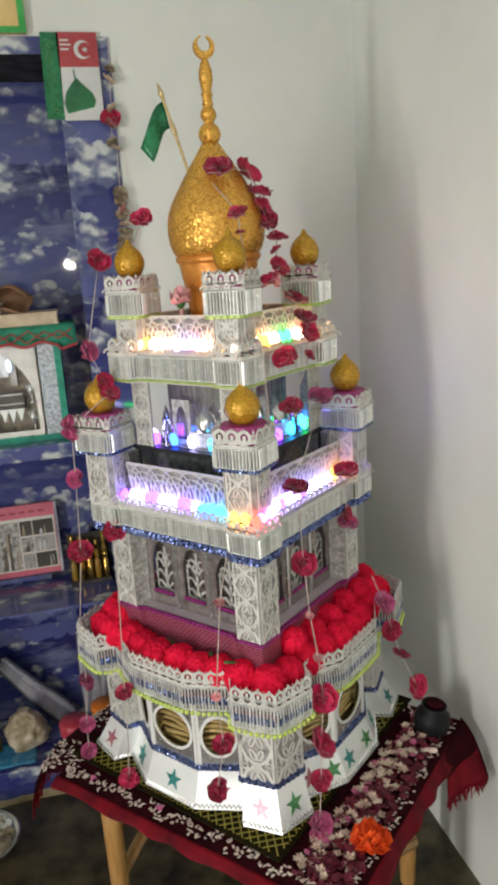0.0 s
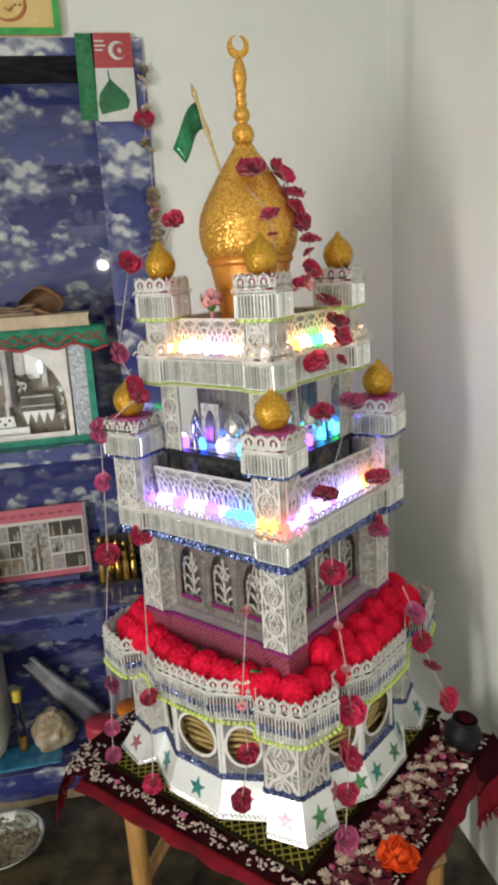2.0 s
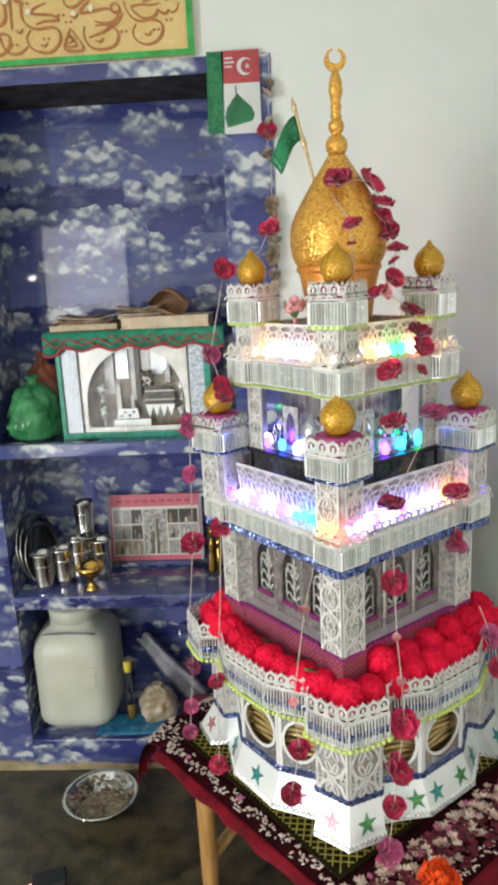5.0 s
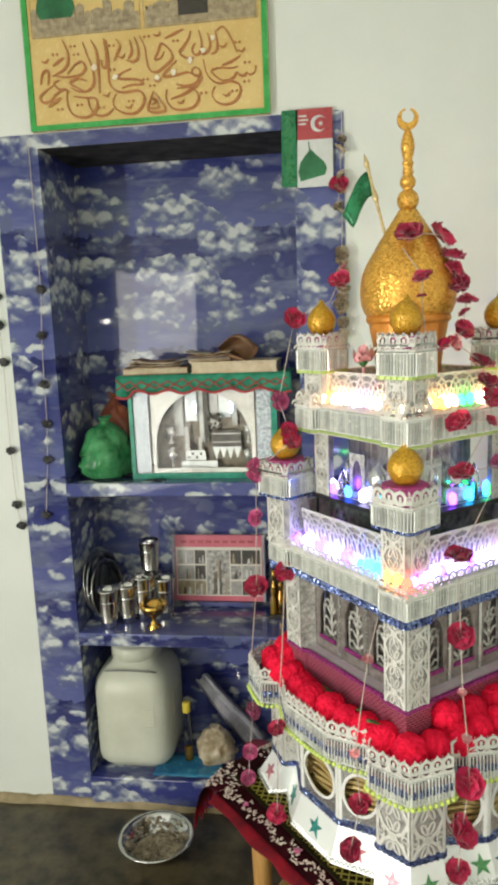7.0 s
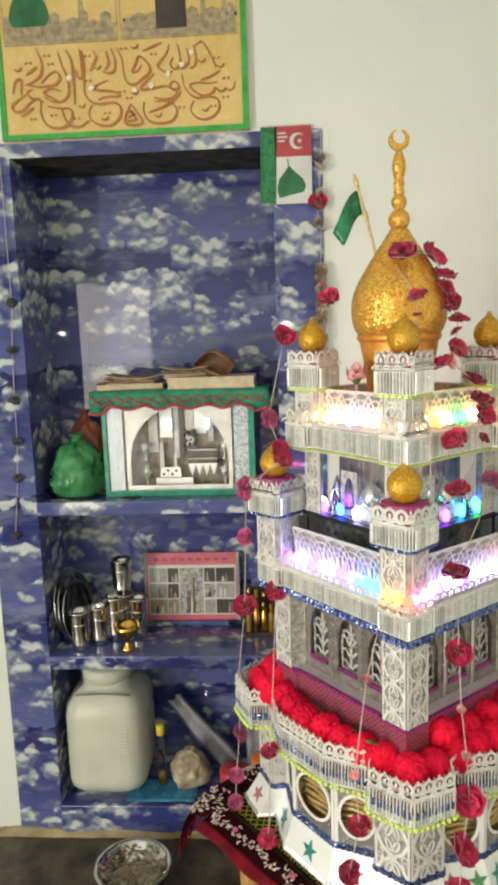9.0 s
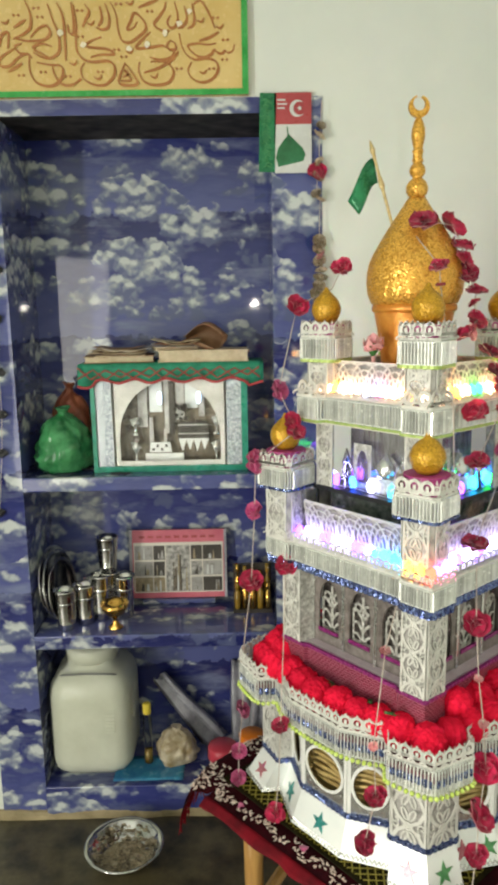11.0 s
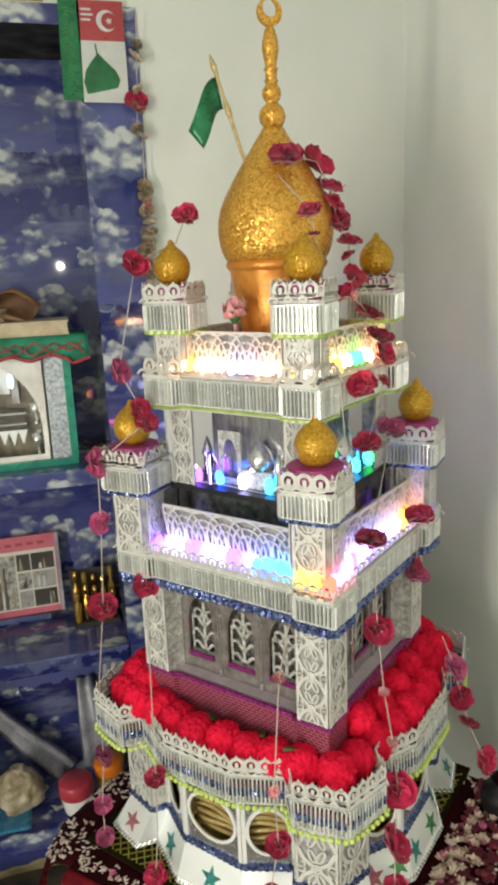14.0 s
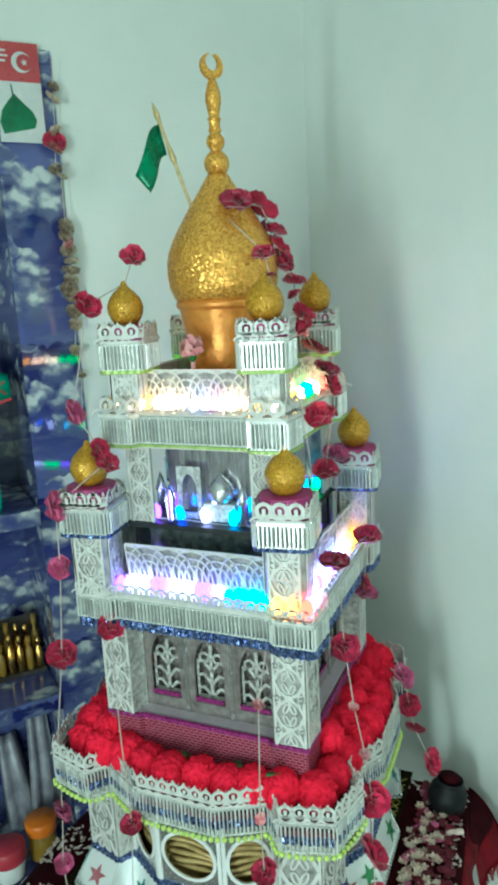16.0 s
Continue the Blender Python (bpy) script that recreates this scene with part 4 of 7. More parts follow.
def corner_turret(cx, cy, r, z, drum_h, fr_h, cr_h, dome_r, dome_h, braid, tilt, turn, crown, cap):
    """A square turret: pierced drum, fringed balcony with crenels, gold onion dome on a magenta cap."""
    b = bmesh.new()
    prism(b, square(0, 0, r * 0.70), 0, drum_h)
    t = part("corner_turret", b, GREY_FOIL, shrine, "square fringed turret with a gold onion dome", pose(cx, cy, z, 0, 0, turn))
    for p, q in facets(square(0, 0, r * 0.71)):
        L = (q - p).length
        if L > 0.02:
            me = cached(("pierced_panel", round(L, 3), round(drum_h, 3)), lambda bb: scrolls(bb, L, drum_h), LACE)
            place("pierced_panel", me, t, "", facet_pose(p, q, 0, 0.003))
    sq = square(0, 0, r)
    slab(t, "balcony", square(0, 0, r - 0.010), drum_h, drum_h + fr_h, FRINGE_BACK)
    ob = trim(t, "turret_braid", sq, drum_h - 0.004, 0.008, braid, 0.009)
    fringes(t, sq, drum_h + 0.002, fr_h, 0.001)
    edging(t, square(0, 0, crown), drum_h + fr_h, cr_h, 0.0, 0.022)
    slab(t, "magenta_cap", circle2(0, 0, crown * 0.92, 20), drum_h + fr_h - 0.001, drum_h + fr_h + cr_h * cap, MAGENTA)
    gold_dome(t, dome_r, dome_h, pose(0, 0, drum_h + fr_h + cr_h * cap, *tilt))
    return t


for k, (sx, sy) in enumerate(((-1, -1), (1, -1), (1, 1), (-1, 1))):
    corner_turret(*((-0.163, -0.160), (0.180, -0.179), (0.172, 0.178), (-0.186, 0.184))[k], 0.0455, 0.609, 0.112, 0.041, 0.037, 0.0325, 0.077, BLUE_TRIM, ((2, -2, 0), (0, 3, 0), (0, 0, 0), (-2, 1, 0))[k], 8, 0.0455, 0.98)

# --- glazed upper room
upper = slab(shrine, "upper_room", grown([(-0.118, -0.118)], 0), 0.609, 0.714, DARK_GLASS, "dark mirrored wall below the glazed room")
slab(upper, "room_ledge", grown([(-0.144, -0.144)], 0), 0.713, 0.722, BLACK)
slab(upper, "mirror_core", ring4([(-0.088, -0.088)]), 0.722, 0.858, ROOM_MIRROR)
for p, q in facets(ring4([(-0.138, -0.138)])):
    L = (q - p).length
    fp = facet_pose(p, q, 0.722)
    for x0 in (0.0, L - 0.046):
        b = bmesh.new()
        plate2(b, [(x0, 0), (x0 + 0.046, 0), (x0 + 0.046, 0.134), (x0, 0.134)], 0.002, fp)
        part("pillar_face", b, GREY_FOIL, upper)
        me = cached(("pierced_panel", 0.046, 0.134), lambda bb: scrolls(bb, 0.046, 0.134), LACE)
        place("pierced_panel", me, upper, "", facet_pose(p, q, 0.722, 0.003) @ Matrix.Translation((x0, 0, 0)))
    b = bmesh.new()
    box(b, 0, 0.004, -0.004, 0.0, -0.112, 0.0, facet_pose(p, q, 0.722) @ Matrix.Translation((0.002, 0, 0)))
    part("black_rod", b, BLACK, upper)
    # a small white shrine with a dome and an arch, and little towers, before the mirror
    b = bmesh.new()
    box(b, L / 2 - 0.010, L / 2 + 0.050, 0.022, 0.046, 0.001, 0.034, fp)
    bevelled(b, 0.002)
    part("small_shrine_block", b, SPECKLED, upper)
    b = bmesh.new()
    lathe(b, [(0.020, 0), (0.021, 0.008), (0.023, 0.018), (0.019, 0.031), (0.010, 0.041), (0.003, 0.047), (0.001, 0.054)], 20, fp @ Matrix.Translation((L / 2 + 0.020, 0.036, 0.034)))
    part("small_shrine_dome", b, SILVER, upper, "", None, True)
    b = bmesh.new()
    hole_panel(b, 0.046, 0.094, arch(0.023, 0.012, 0.030, 0.068), 0.002, fp @ Matrix.Translation((L / 2 - 0.062, 0.030, 0.001)))
    part("small_arch", b, SPECKLED, upper)
    for x0, hh in ((0.066, 0.062), (0.205, 0.070)):
        b = bmesh.new()
        lathe(b, [(0.009, 0), (0.008, hh * 0.5), (0.011, hh * 0.55), (0.006, hh * 0.8), (0.001, hh)], 10, fp @ Matrix.Translation((x0, 0.020, 0.0005)))
        part("small_minaret", b, CLEAR if x0 < 0.11 else SILVER, upper, "", None, True)
Q_C3 = [(-0.168, -0.168), (-0.108, -0.172), (-0.098, -0.155), (0.098, -0.155), (0.108, -0.172)]
top = slab(shrine, "top_cornice", grown(Q_C3, -0.014), 0.866, 0.915, FRINGE_BACK, "silver upper cornice with tube fringe")
slab(top, "cream_ledge", grown(Q_C3, -0.010), 0.856, 0.863, CARD_CREAM)
trim(top, "lime_braid", grown(Q_C3, 0.001), 0.860, 0.006, GREEN_TRIM, 0.006)
fringes(top, ring4(Q_C3), 0.866, 0.046)
edging(top, ring4(Q_C3), 0.912, 0.036, 0.002, 0.027, 0.09, -8)
for p, q in facets(ring4(Q_C3)):
    L = (q - p).length
    if L > 0.09:
        place("crenel_strip", cached(("crenel_strip", round(L, 3), 0.03), lambda bb: crenels(bb, L, 0.03, 0.022), LACE), top, "", facet_pose(p, q, 0.914) @ pose(0, 0, 0, -38))
slab(top, "top_deck", grown(Q_C3, -0.003), 0.912, 0.9165, CRUMPLED_FOIL)
for p, q in facets(ring4([(-0.128, -0.128)])):
    d = (q - p).normalized()
    p, q = p + d * 0.034, q - d * 0.034
    L = (q - p).length
    me = cached(("parapet_lattice", round(L, 3)), lambda bb: net_panel(bb, L, 0.062), LACE)
    place("parapet_lattice", me, top, "pierced white paper parapet", facet_pose(p, q, 0.925))
    b = bmesh.new()
    plate2(b, [(0, 0), (L, 0), (L, 0.06), (0, 0.06)], 0.002, facet_pose(p, q, 0.924) @ Matrix.Translation((0, 0.004, 0)))
    part("parapet_backing", b, GREY_FOIL, top)
for sx, sy in ((-1, -1), (1, -1), (1, 1), (-1, 1)):
    corner_turret(sx * 0.125, sy * 0.125, 0.040, 0.919, 0.068, 0.045, 0.037, 0.030, 0.073, GREEN_TRIM, (0, 0, 0), 11, 0.041, 0.78)

# --- great dome, finial, flag
b = bmesh.new()
lathe(b, [(0.060, 0.92), (0.064, 0.98), (0.072, 1.04), (0.080, 1.082), (0.081, 1.086)], 40)
drum = part("dome_drum", b, GOLD_PLAIN, shrine, "gold paper drum below the great dome", None, True)
b = bmesh.new()
lathe(b, [(0.080, 1.080), (0.0835, 1.083), (0.0855, 1.088), (0.0840, 1.094), (0.082, 1.096)], 40)
part("drum_ring", b, GOLD_PLAIN, drum, "", None, True)
b = bmesh.new()
lathe(b, [(0.080, 1.094), (0.087, 1.100), (0.094, 1.118), (0.0965, 1.140), (0.0955, 1.160), (0.0915, 1.178), (0.0835, 1.197), (0.072, 1.217), (0.058, 1.240), (0.043, 1.263), (0.030, 1.282), (0.021, 1.296), (0.017, 1.302)], 56)
part("great_dome", b, GOLD, shrine, "great onion dome of gold glitter paper", None, True)
b = bmesh.new()
prof = [(0.017, 1.300), (0.012, 1.303)]
prof += [(0.0215 * math.sin(radians(a)), 1.319 - 0.0215 * math.cos(radians(a))) for a in range(30, 151, 15)]
prof += [(0.0155 * math.sin(radians(a)), 1.3535 - 0.0155 * math.cos(radians(a))) for a in range(35, 151, 15)]
prof += [(0.0085, 1.368), (0.0115, 1.371), (0.0095, 1.376), (0.0095, 1.386), (0.012, 1.389), (0.0085, 1.393), (0.0105, 1.402), (0.0135, 1.418), (0.0125, 1.430), (0.0085, 1.444), (0.005, 1.451), (0.004, 1.455)]
lathe(b, prof, 20)
finial = part("finial", b, GOLD, shrine, "gold glitter finial with a crescent", None, True)
b = bmesh.new()
mm = pose(0, 0, 1.4705, 0, 0, -TANG + 6)
N = 22
outer, inner = [], []
for i in range(N + 1):
    a = radians(90 + 20 + 320 * i / N)
    outer.append((0.0205 * math.cos(a), 0.0205 * math.sin(a)))
    inner.append((0.0128 * math.cos(a), 0.0128 * math.sin(a) + 0.0055))
rows = []
for (ox, oz), (ix, iz) in zip(outer, inner):
    rows.append([mm @ Vector(v) for v in ((ox, -0.004, oz), (ix, -0.004, iz), (ix, 0.004, iz), (ox, 0.004, oz))])
loft(b, rows)
part("crescent", b, GOLD, finial)
inv = TOWER.inverted()


def world_in(p):
    return inv @ Vector(p)


b = bmesh.new()
base, mid, tip = (0.272, 1.476, 1.70), (0.243, 1.512, 1.80), (0.226, 1.524, 1.895)
pts = [world_in(Vector(base).lerp(Vector(tip), k)) for k in (0, 0.25, 0.45, 0.5, 0.52, 0.58, 0.64, 0.66, 0.8, 0.86, 0.9, 0.92, 0.96, 1.0)]
tube(b, pts, [0.003, 0.003, 0.0032, 0.004, 0.006, 0.005, 0.003, 0.003, 0.003, 0.004, 0.006, 0.0045, 0.003, 0.0006], 8)
pole = part("flag_pole", b, PALE_GOLD, shrine, "thin gold pole with a small green flag")
b = bmesh.new()
rows = []
for i in range(10):
    u = i / 9
    row = []
    for j in range(5):
        w = j / 4
        p = Vector((0.2335, 1.520, 1.860)).lerp(Vector((0.2415, 1.512, 1.810)), w)
        p += Vector((-0.054 * u ** 0.92 + 0.014 * u * w, -0.018 * u + 0.005 * math.sin(u * 7), -0.080 * u ** 1.25 + 0.006 * math.sin(u * 5.0) + 0.022 * u * w * u))
        row.append(b.verts.new(world_in(p)))
    rows.append(row)
for r0, r1 in zip(rows, rows[1:]):
    for j in range(4):
        b.faces.new((r0[j], r0[j + 1], r1[j + 1], r1[j]))
thicken(b, 0.0008)
part("flag_cloth", b, FLAG_GREEN, pole, "dark green satin pennant", None, True)

# ---------- table and cloth ----------
TABLE = pose(CX, CY, 0, 0, 0, 42.2)
# the cloth reaches from X0 to X1 and Y0 to Y1 on the table
X0, X1, Y0, Y1, TZ = -0.325, 0.292, -0.410, 0.315, 0.455
table = thing("table", "low varnished wooden table under a maroon cloth", "table", TABLE)
b = bmesh.new()
box(b, X0 + 0.035, X1 - 0.03, Y0 + 0.03, Y1 - 0.04, TZ - 0.025, TZ - 0.004)
bevelled(b, 0.004)
part("tabletop", b, WOOD, table)
LEGX, LEGY = {-1: -0.262, 1: 0.205}, {-1: -0.305, 1: 0.225}
for sx in (-1, 1):
    for sy in (-1, 1):
        b = bmesh.new()
        lathe(b, [(0.016, 0), (0.0195, 0.008), (0.0215, 0.12), (0.0225, 0.30), (0.0245, 0.43)], 18)
        part("leg", b, WOOD, table, "", pose(LEGX[sx], LEGY[sy], 0), True)
for sy in (-1, 1):
    for sx in (-1, 1):
        b = bmesh.new()
        tube(b, [(LEGX[-sx], LEGY[sy] + sx * 0.014, 0.13), (LEGX[sx], LEGY[sy] + sx * 0.014, 0.40)], 0.015, 8)
        part("brace", b, WOOD, table)
for sx in (-1, 1):
    b = bmesh.new()
    box(b, LEGX[sx] - 0.011, LEGX[sx] + 0.011, LEGY[-1], LEGY[1], 0.385, 0.43)
    part("rail", b, WOOD, table)

cloth = thing("tablecloth", "maroon velvet cloth with ivory flower border and red satin hem", "tablecloth", TABLE)
b = bmesh.new()
NXc, NYc = 26, 32
random.seed(11)
grid = []
for i in range(NXc + 1):
    col = []
    for j in range(NYc + 1):
        fx, fy = i / NXc, j / NYc
        x, y = X0 + (X1 - X0) * fx, Y0 + (Y1 - Y0) * fy
        z = TZ + 0.0015 * noise.noise((x * 14, y * 14, 0)) - 0.056 * max(0, abs(2 * fx - 1) - 0.93) - 0.056 * max(0, abs(2 * fy - 1) - 0.94)
        col.append(b.verts.new((x, y, z)))
    grid.append(col)
for i in range(NXc):
    for j in range(NYc):
        b.faces.new((grid[i][j], grid[i + 1][j], grid[i + 1][j + 1], grid[i][j + 1]))
part("cloth_top", b, VELVET, cloth, "", None, True)


def hem(name, pts_fn, n, drop_fn, material, label=""):
    b = bmesh.new()
    rows = []
    for i in range(n + 1):
        t = i / n
        (x, y), (ox, oy) = pts_fn(t)
        row = []
        for k in range(4):
            f = k / 3
            d = drop_fn(t) * f
            w = 0.020 * f + 0.004 * f * math.sin(t * 34 + 1.3 * math.sin(t * 11))
            row.append(b.verts.new((x + ox * w, y + oy * w, TZ - 0.0035 - d)))
        rows.append(row)
    for r0, r1 in zip(rows, rows[1:]):
        for k in range(3):
            b.faces.new((r0[k], r0[k + 1], r1[k + 1], r1[k]))
    thicken(b, 0.0015)
    return part(name, b, material, cloth, label, None, True)


corner = lambda t: max(0.0, 1 - abs(t) * 5)
drop = lambda t: 0.028 + 0.04 * corner(1 - t) + 0.02 * corner(t)
drop_l = lambda t: 0.017 + 0.02 * corner(t)
hem("hem", lambda t: ((X0, Y0 + (Y1 - Y0) * t), (-1, 0)), 60, drop_l, RED_SATIN, "red satin hem")
hem("hem", lambda t: ((X1, Y0 + (Y1 - Y0) * t), (1, 0)), 60, drop, RED_SATIN, "red satin hem")
hem("hem", lambda t: ((X0 + (X1 - X0) * t, Y0), (0, -1)), 50, drop, RED_SATIN, "red satin hem")
# the loose corner of the cloth hangs out over the edge by the wall, with a broad red band
def flap_at(u, f):
    """u along the edge, f from the fold down to the band's foot."""
    top = Vector((0.165, Y0 - 0.004, TZ - 0.002)).lerp(Vector((X1 + 0.004, Y0 + 0.004, TZ - 0.002)), u)
    foot = Vector((0.105, Y0 - 0.026, TZ - 0.082)).lerp(Vector((0.222, Y0 - 0.086, TZ - 0.078)), u)
    p = top.lerp(foot, f)
    p.z += 0.022 * math.sin(math.pi * f) * (0.4 + 0.6 * u)
    return p + Vector((0, -0.005 * f * math.sin(u * 9 + 1.2), 0.003 * f * math.sin(u * 13)))


def side_flap_at(u, f):
    """The long end of the cloth that slopes off the table towards the niche."""
    x = X0 + 0.002 - 0.022 * f * (1 - u) + (X1 - X0 - 0.004) * u
    y = Y1 - 0.002 + (0.082 + 0.085 * min(1, u / 0.18) - 0.08 * max(0, (u - 0.4) / 0.6)) * f ** 0.85
    return Vector((x, y + 0.005 * f * math.sin(u * 17), TZ - 0.001 - 0.016 * f - 0.100 * f ** 4 + 0.003 * f * math.sin(u * 23 + 1)))


for name, at, f0, f1, material in (("corner_flap", flap_at, 0.0, 0.62, VELVET), ("red_band", flap_at, 0.62, 1.0, RED_SATIN), ("side_flap", side_flap_at, 0.0, 0.92, VELVET), ("red_band", side_flap_at, 0.92, 1.0, RED_SATIN)):
    b = bmesh.new()
    rows = [[b.verts.new(at(i / 16, f0 + (f1 - f0) * k / 5)) for k in range(6)] for i in range(17)]
    for r0, r1 in zip(rows, rows[1:]):
        for k in range(5):
            b.faces.new((r0[k], r0[k + 1], r1[k + 1], r1[k]))
    thicken(b, 0.0016)
    part(name, b, material, cloth, "", None, True)
b = bmesh.new()
tube(b, [flap_at(1.0, k / 8) + Vector((0, 0, 0.001)) for k in range(9)], 0.0028, 6)
part("braided_cord", b, VELVET, cloth)
# tassel fringe along the hanging corners
b = bmesh.new()
random.seed(5)


def tassels(x, y, z, length):
    tube(b, [(x, y, z), (x + random.uniform(-0.003, 0.003), y + random.uniform(-0.003, 0.003), z - 0.4 * length), (x + random.uniform(-0.008, 0.008), y + random.uniform(-0.008, 0.008), z - length)], [0.0026, 0.0022, 0.0010], 4)


for i in range(40):
    p = flap_at(i / 39, 0.99)
    tassels(p.x, p.y, p.z + 0.002, random.uniform(0.012, 0.034))
for i in range(110):
    p = side_flap_at(i / 109, 0.99)
    tassels(p.x, p.y, p.z + 0.002, random.uniform(0.026, 0.052))
tagged(part("tassel_fringe", b, RED_SATIN, cloth), kind="stuff")


def tiny_flower(bm, c, r, n=5, lift=0.3, rnd=random):
    a0 = rnd.uniform(0, 6.28)
    c = Vector(c)
    mid = bm.verts.new(c + Vector((0, 0, 0.0012)))
    for i in range(n):
        a = a0 + 6.283 * i / n
        d, e = Vector((math.cos(a), math.sin(a), lift)), Vector((-math.sin(a), math.cos(a), 0))
        bm.faces.new((mid, bm.verts.new(c + d * r * 0.6 + e * r * 0.36), bm.verts.new(c + d * r), bm.verts.new(c + d * r * 0.6 - e * r * 0.36)))


def sprig(bm, x, y, a, long, wide, z=TZ):
    """One raised oval leaf of the embroidery."""
    d, e = Vector((math.cos(a), math.sin(a), 0)) * long, Vector((-math.sin(a), math.cos(a), 0)) * wide
    c = Vector((x, y, z + 0.0022 + random.uniform(0, 0.0008)))
    rim = [bm.verts.new(c + d * math.cos(q) + e * math.sin(q)) for q in (0, 0.8, 1.57, 2.35, 3.14, 3.93, 4.71, 5.5)]
    top = bm.verts.new(c + Vector((0, 0, 0.0016)))
    for p, q in zip(rim, rim[1:] + rim[:1]):
        bm.faces.new((p, q, top))


# ivory border of leafy sprigs, worked into the cloth: a waving vine along every edge
b = bmesh.new()
random.seed(21)
for side in range(4):
    lo, hi = (Y0, Y1) if side < 2 else (X0, X1)
    n = int((hi - lo) / 0.0145)
    for i in range(n):
        s0 = lo + 0.014 + (hi - lo - 0.028) * i / (n - 1)
        wave = 0.024 + 0.008 * math.sin(i * 1.05 + side)
        for k in range(random.choice((4, 5, 6))):
            along, w = s0 + random.uniform(-0.008, 0.008), wave + random.uniform(-0.014, 0.014)
            x, y = ((X0 + w, along), (X1 - w, along), (along, Y0 + w), (along, Y1 - w))[side]
            sprig(b, x, y, random.uniform(0, 3.14), random.uniform(0.0034, 0.0060), random.uniform(0.0018, 0.0028))
# wreaths on the end that slopes off towards the niche
for u0 in (0.10, 0.36, 0.62, 0.88):
    for i in range(95):
        a, r = random.uniform(0, 6.283), random.choice((0.25, 0.62, 0.9, 1.0)) + random.uniform(-0.1, 0.1)
        f = 0.40 + 0.36 * r * math.sin(a)
        p = side_flap_at(u0 + 0.085 * r * math.cos(a), max(0.02, f))
        sprig(b, p.x, p.y, a + random.uniform(0.2, 1.4), random.uniform(0.004, 0.0066), random.uniform(0.0019, 0.0029), p.z)
tagged(part("flower_embroidery", b, JASMINE, cloth, "ivory and pink embroidered sprigs"), kind="stuff")
# strewn petals over the cloth on the wall side of the model
for mt, n, seed, lab in ((PETAL_DARK, 420, 3, "scattered dark red rose petals"), (BLOSSOM, 95, 4, "scattered cream jasmine blossoms"), (ROSE_PINK, 46, 8, "scattered pink rose petals")):
    b = bmesh.new()
    random.seed(seed)
    k = 0
    while k < n:
        x, y = random.uniform(X0 + 0.02, X1 - 0.015), random.uniform(Y0 + 0.02, Y1 - 0.02)
        p = Vector((x, y, 0))
        p.rotate(Euler((0, 0, radians(42.2 - TANG))))
        if max(abs(p.x), abs(p.y)) < 0.30 or (mt is not PETAL_DARK and y < Y0 + 0.045) or (p.y > -0.24 and p.x < 0.2 and random.random() < 0.9):
            continue
        k += 1
        z = TZ + 0.004 + random.uniform(0, 0.012)
        if mt is BLOSSOM:
            for m in range(random.choice((1, 2, 3))):
                tiny_flower(b, (x + random.uniform(-0.009, 0.009), y + random.uniform(-0.009, 0.009), z + 0.003 * m), random.uniform(0.007, 0.0115), 5, random.uniform(0.1, 0.9))
            ball(b, (x, y, z), 0.0026, 6)
        else:
            a, r = random.uniform(0, 6.28), random.uniform(0.006, 0.012)
            q = [Vector((math.cos(a + g) * r * f, math.sin(a + g) * r * f, random.uniform(-0.001, 0.006))) for g, f in ((0, 1), (1.1, 0.8), (2.3, 0.9), (3.3, 0.75), (4.3, 0.95), (5.3, 0.8))]
            b.faces.new([b.verts.new(Vector((x, y, z)) + v) for v in q])
    if mt is not BLOSSOM:
        thicken(b, 0.0007)
    ob = part("strewn_petals", b, mt, None, "", TABLE)
    tagged(ob, lab + " on the cloth", "petals", kind="stuff")

# gold net sheet under the model
net = thing("gold_net_sheet", "dark sheet with olive-gold diamond net under the model", "mat", TOWER @ Matrix.Translation((0, 0, -0.0095)) @ Matrix.Translation((0.006, 0.012, 0)) @ Matrix.Diagonal((1.03, 1.0, 1, 1)))
b = bmesh.new()
prism(b, [(-0.278, -0.278), (0.30, -0.278), (0.30, 0.30), (-0.278, 0.30)], 0, 0.003)
part("ground_sheet", b, UNDERNET, net)
b = bmesh.new()
step = 0.021
for i in range(-44, 45):
    for s in (1, -1):
        # diagonal threads clipped to the square
        c = i * step
        x0, x1 = max(-0.27, -0.27 - c if s > 0 else c - 0.27), min(0.27, 0.27 - c if s > 0 else c + 0.27)
        if x1 - x0 < 0.02 or abs(c) > 0.57:
            continue
        y0, y1 = (x0 + c, x1 + c) if s > 0 else (c - x0, c - x1)
        d = Vector((x1 - x0, y1 - y0, 0)).normalized()
        w = Vector((-d.y, d.x, 0)) * 0.0014
        z = 0.0045 if s > 0 else 0.0052
        a, e = Vector((x0, y0, z)), Vector((x1, y1, z))
        if max(abs(y0), abs(y1)) > 0.2705:
            continue
        up = Vector((0, 0, 0.0006))
        loft(b, [[a + w, a - w, a - w + up, a + w + up], [e + w, e - w, e - w + up, e + w + up]])
part("net_threads", b, NET, net)


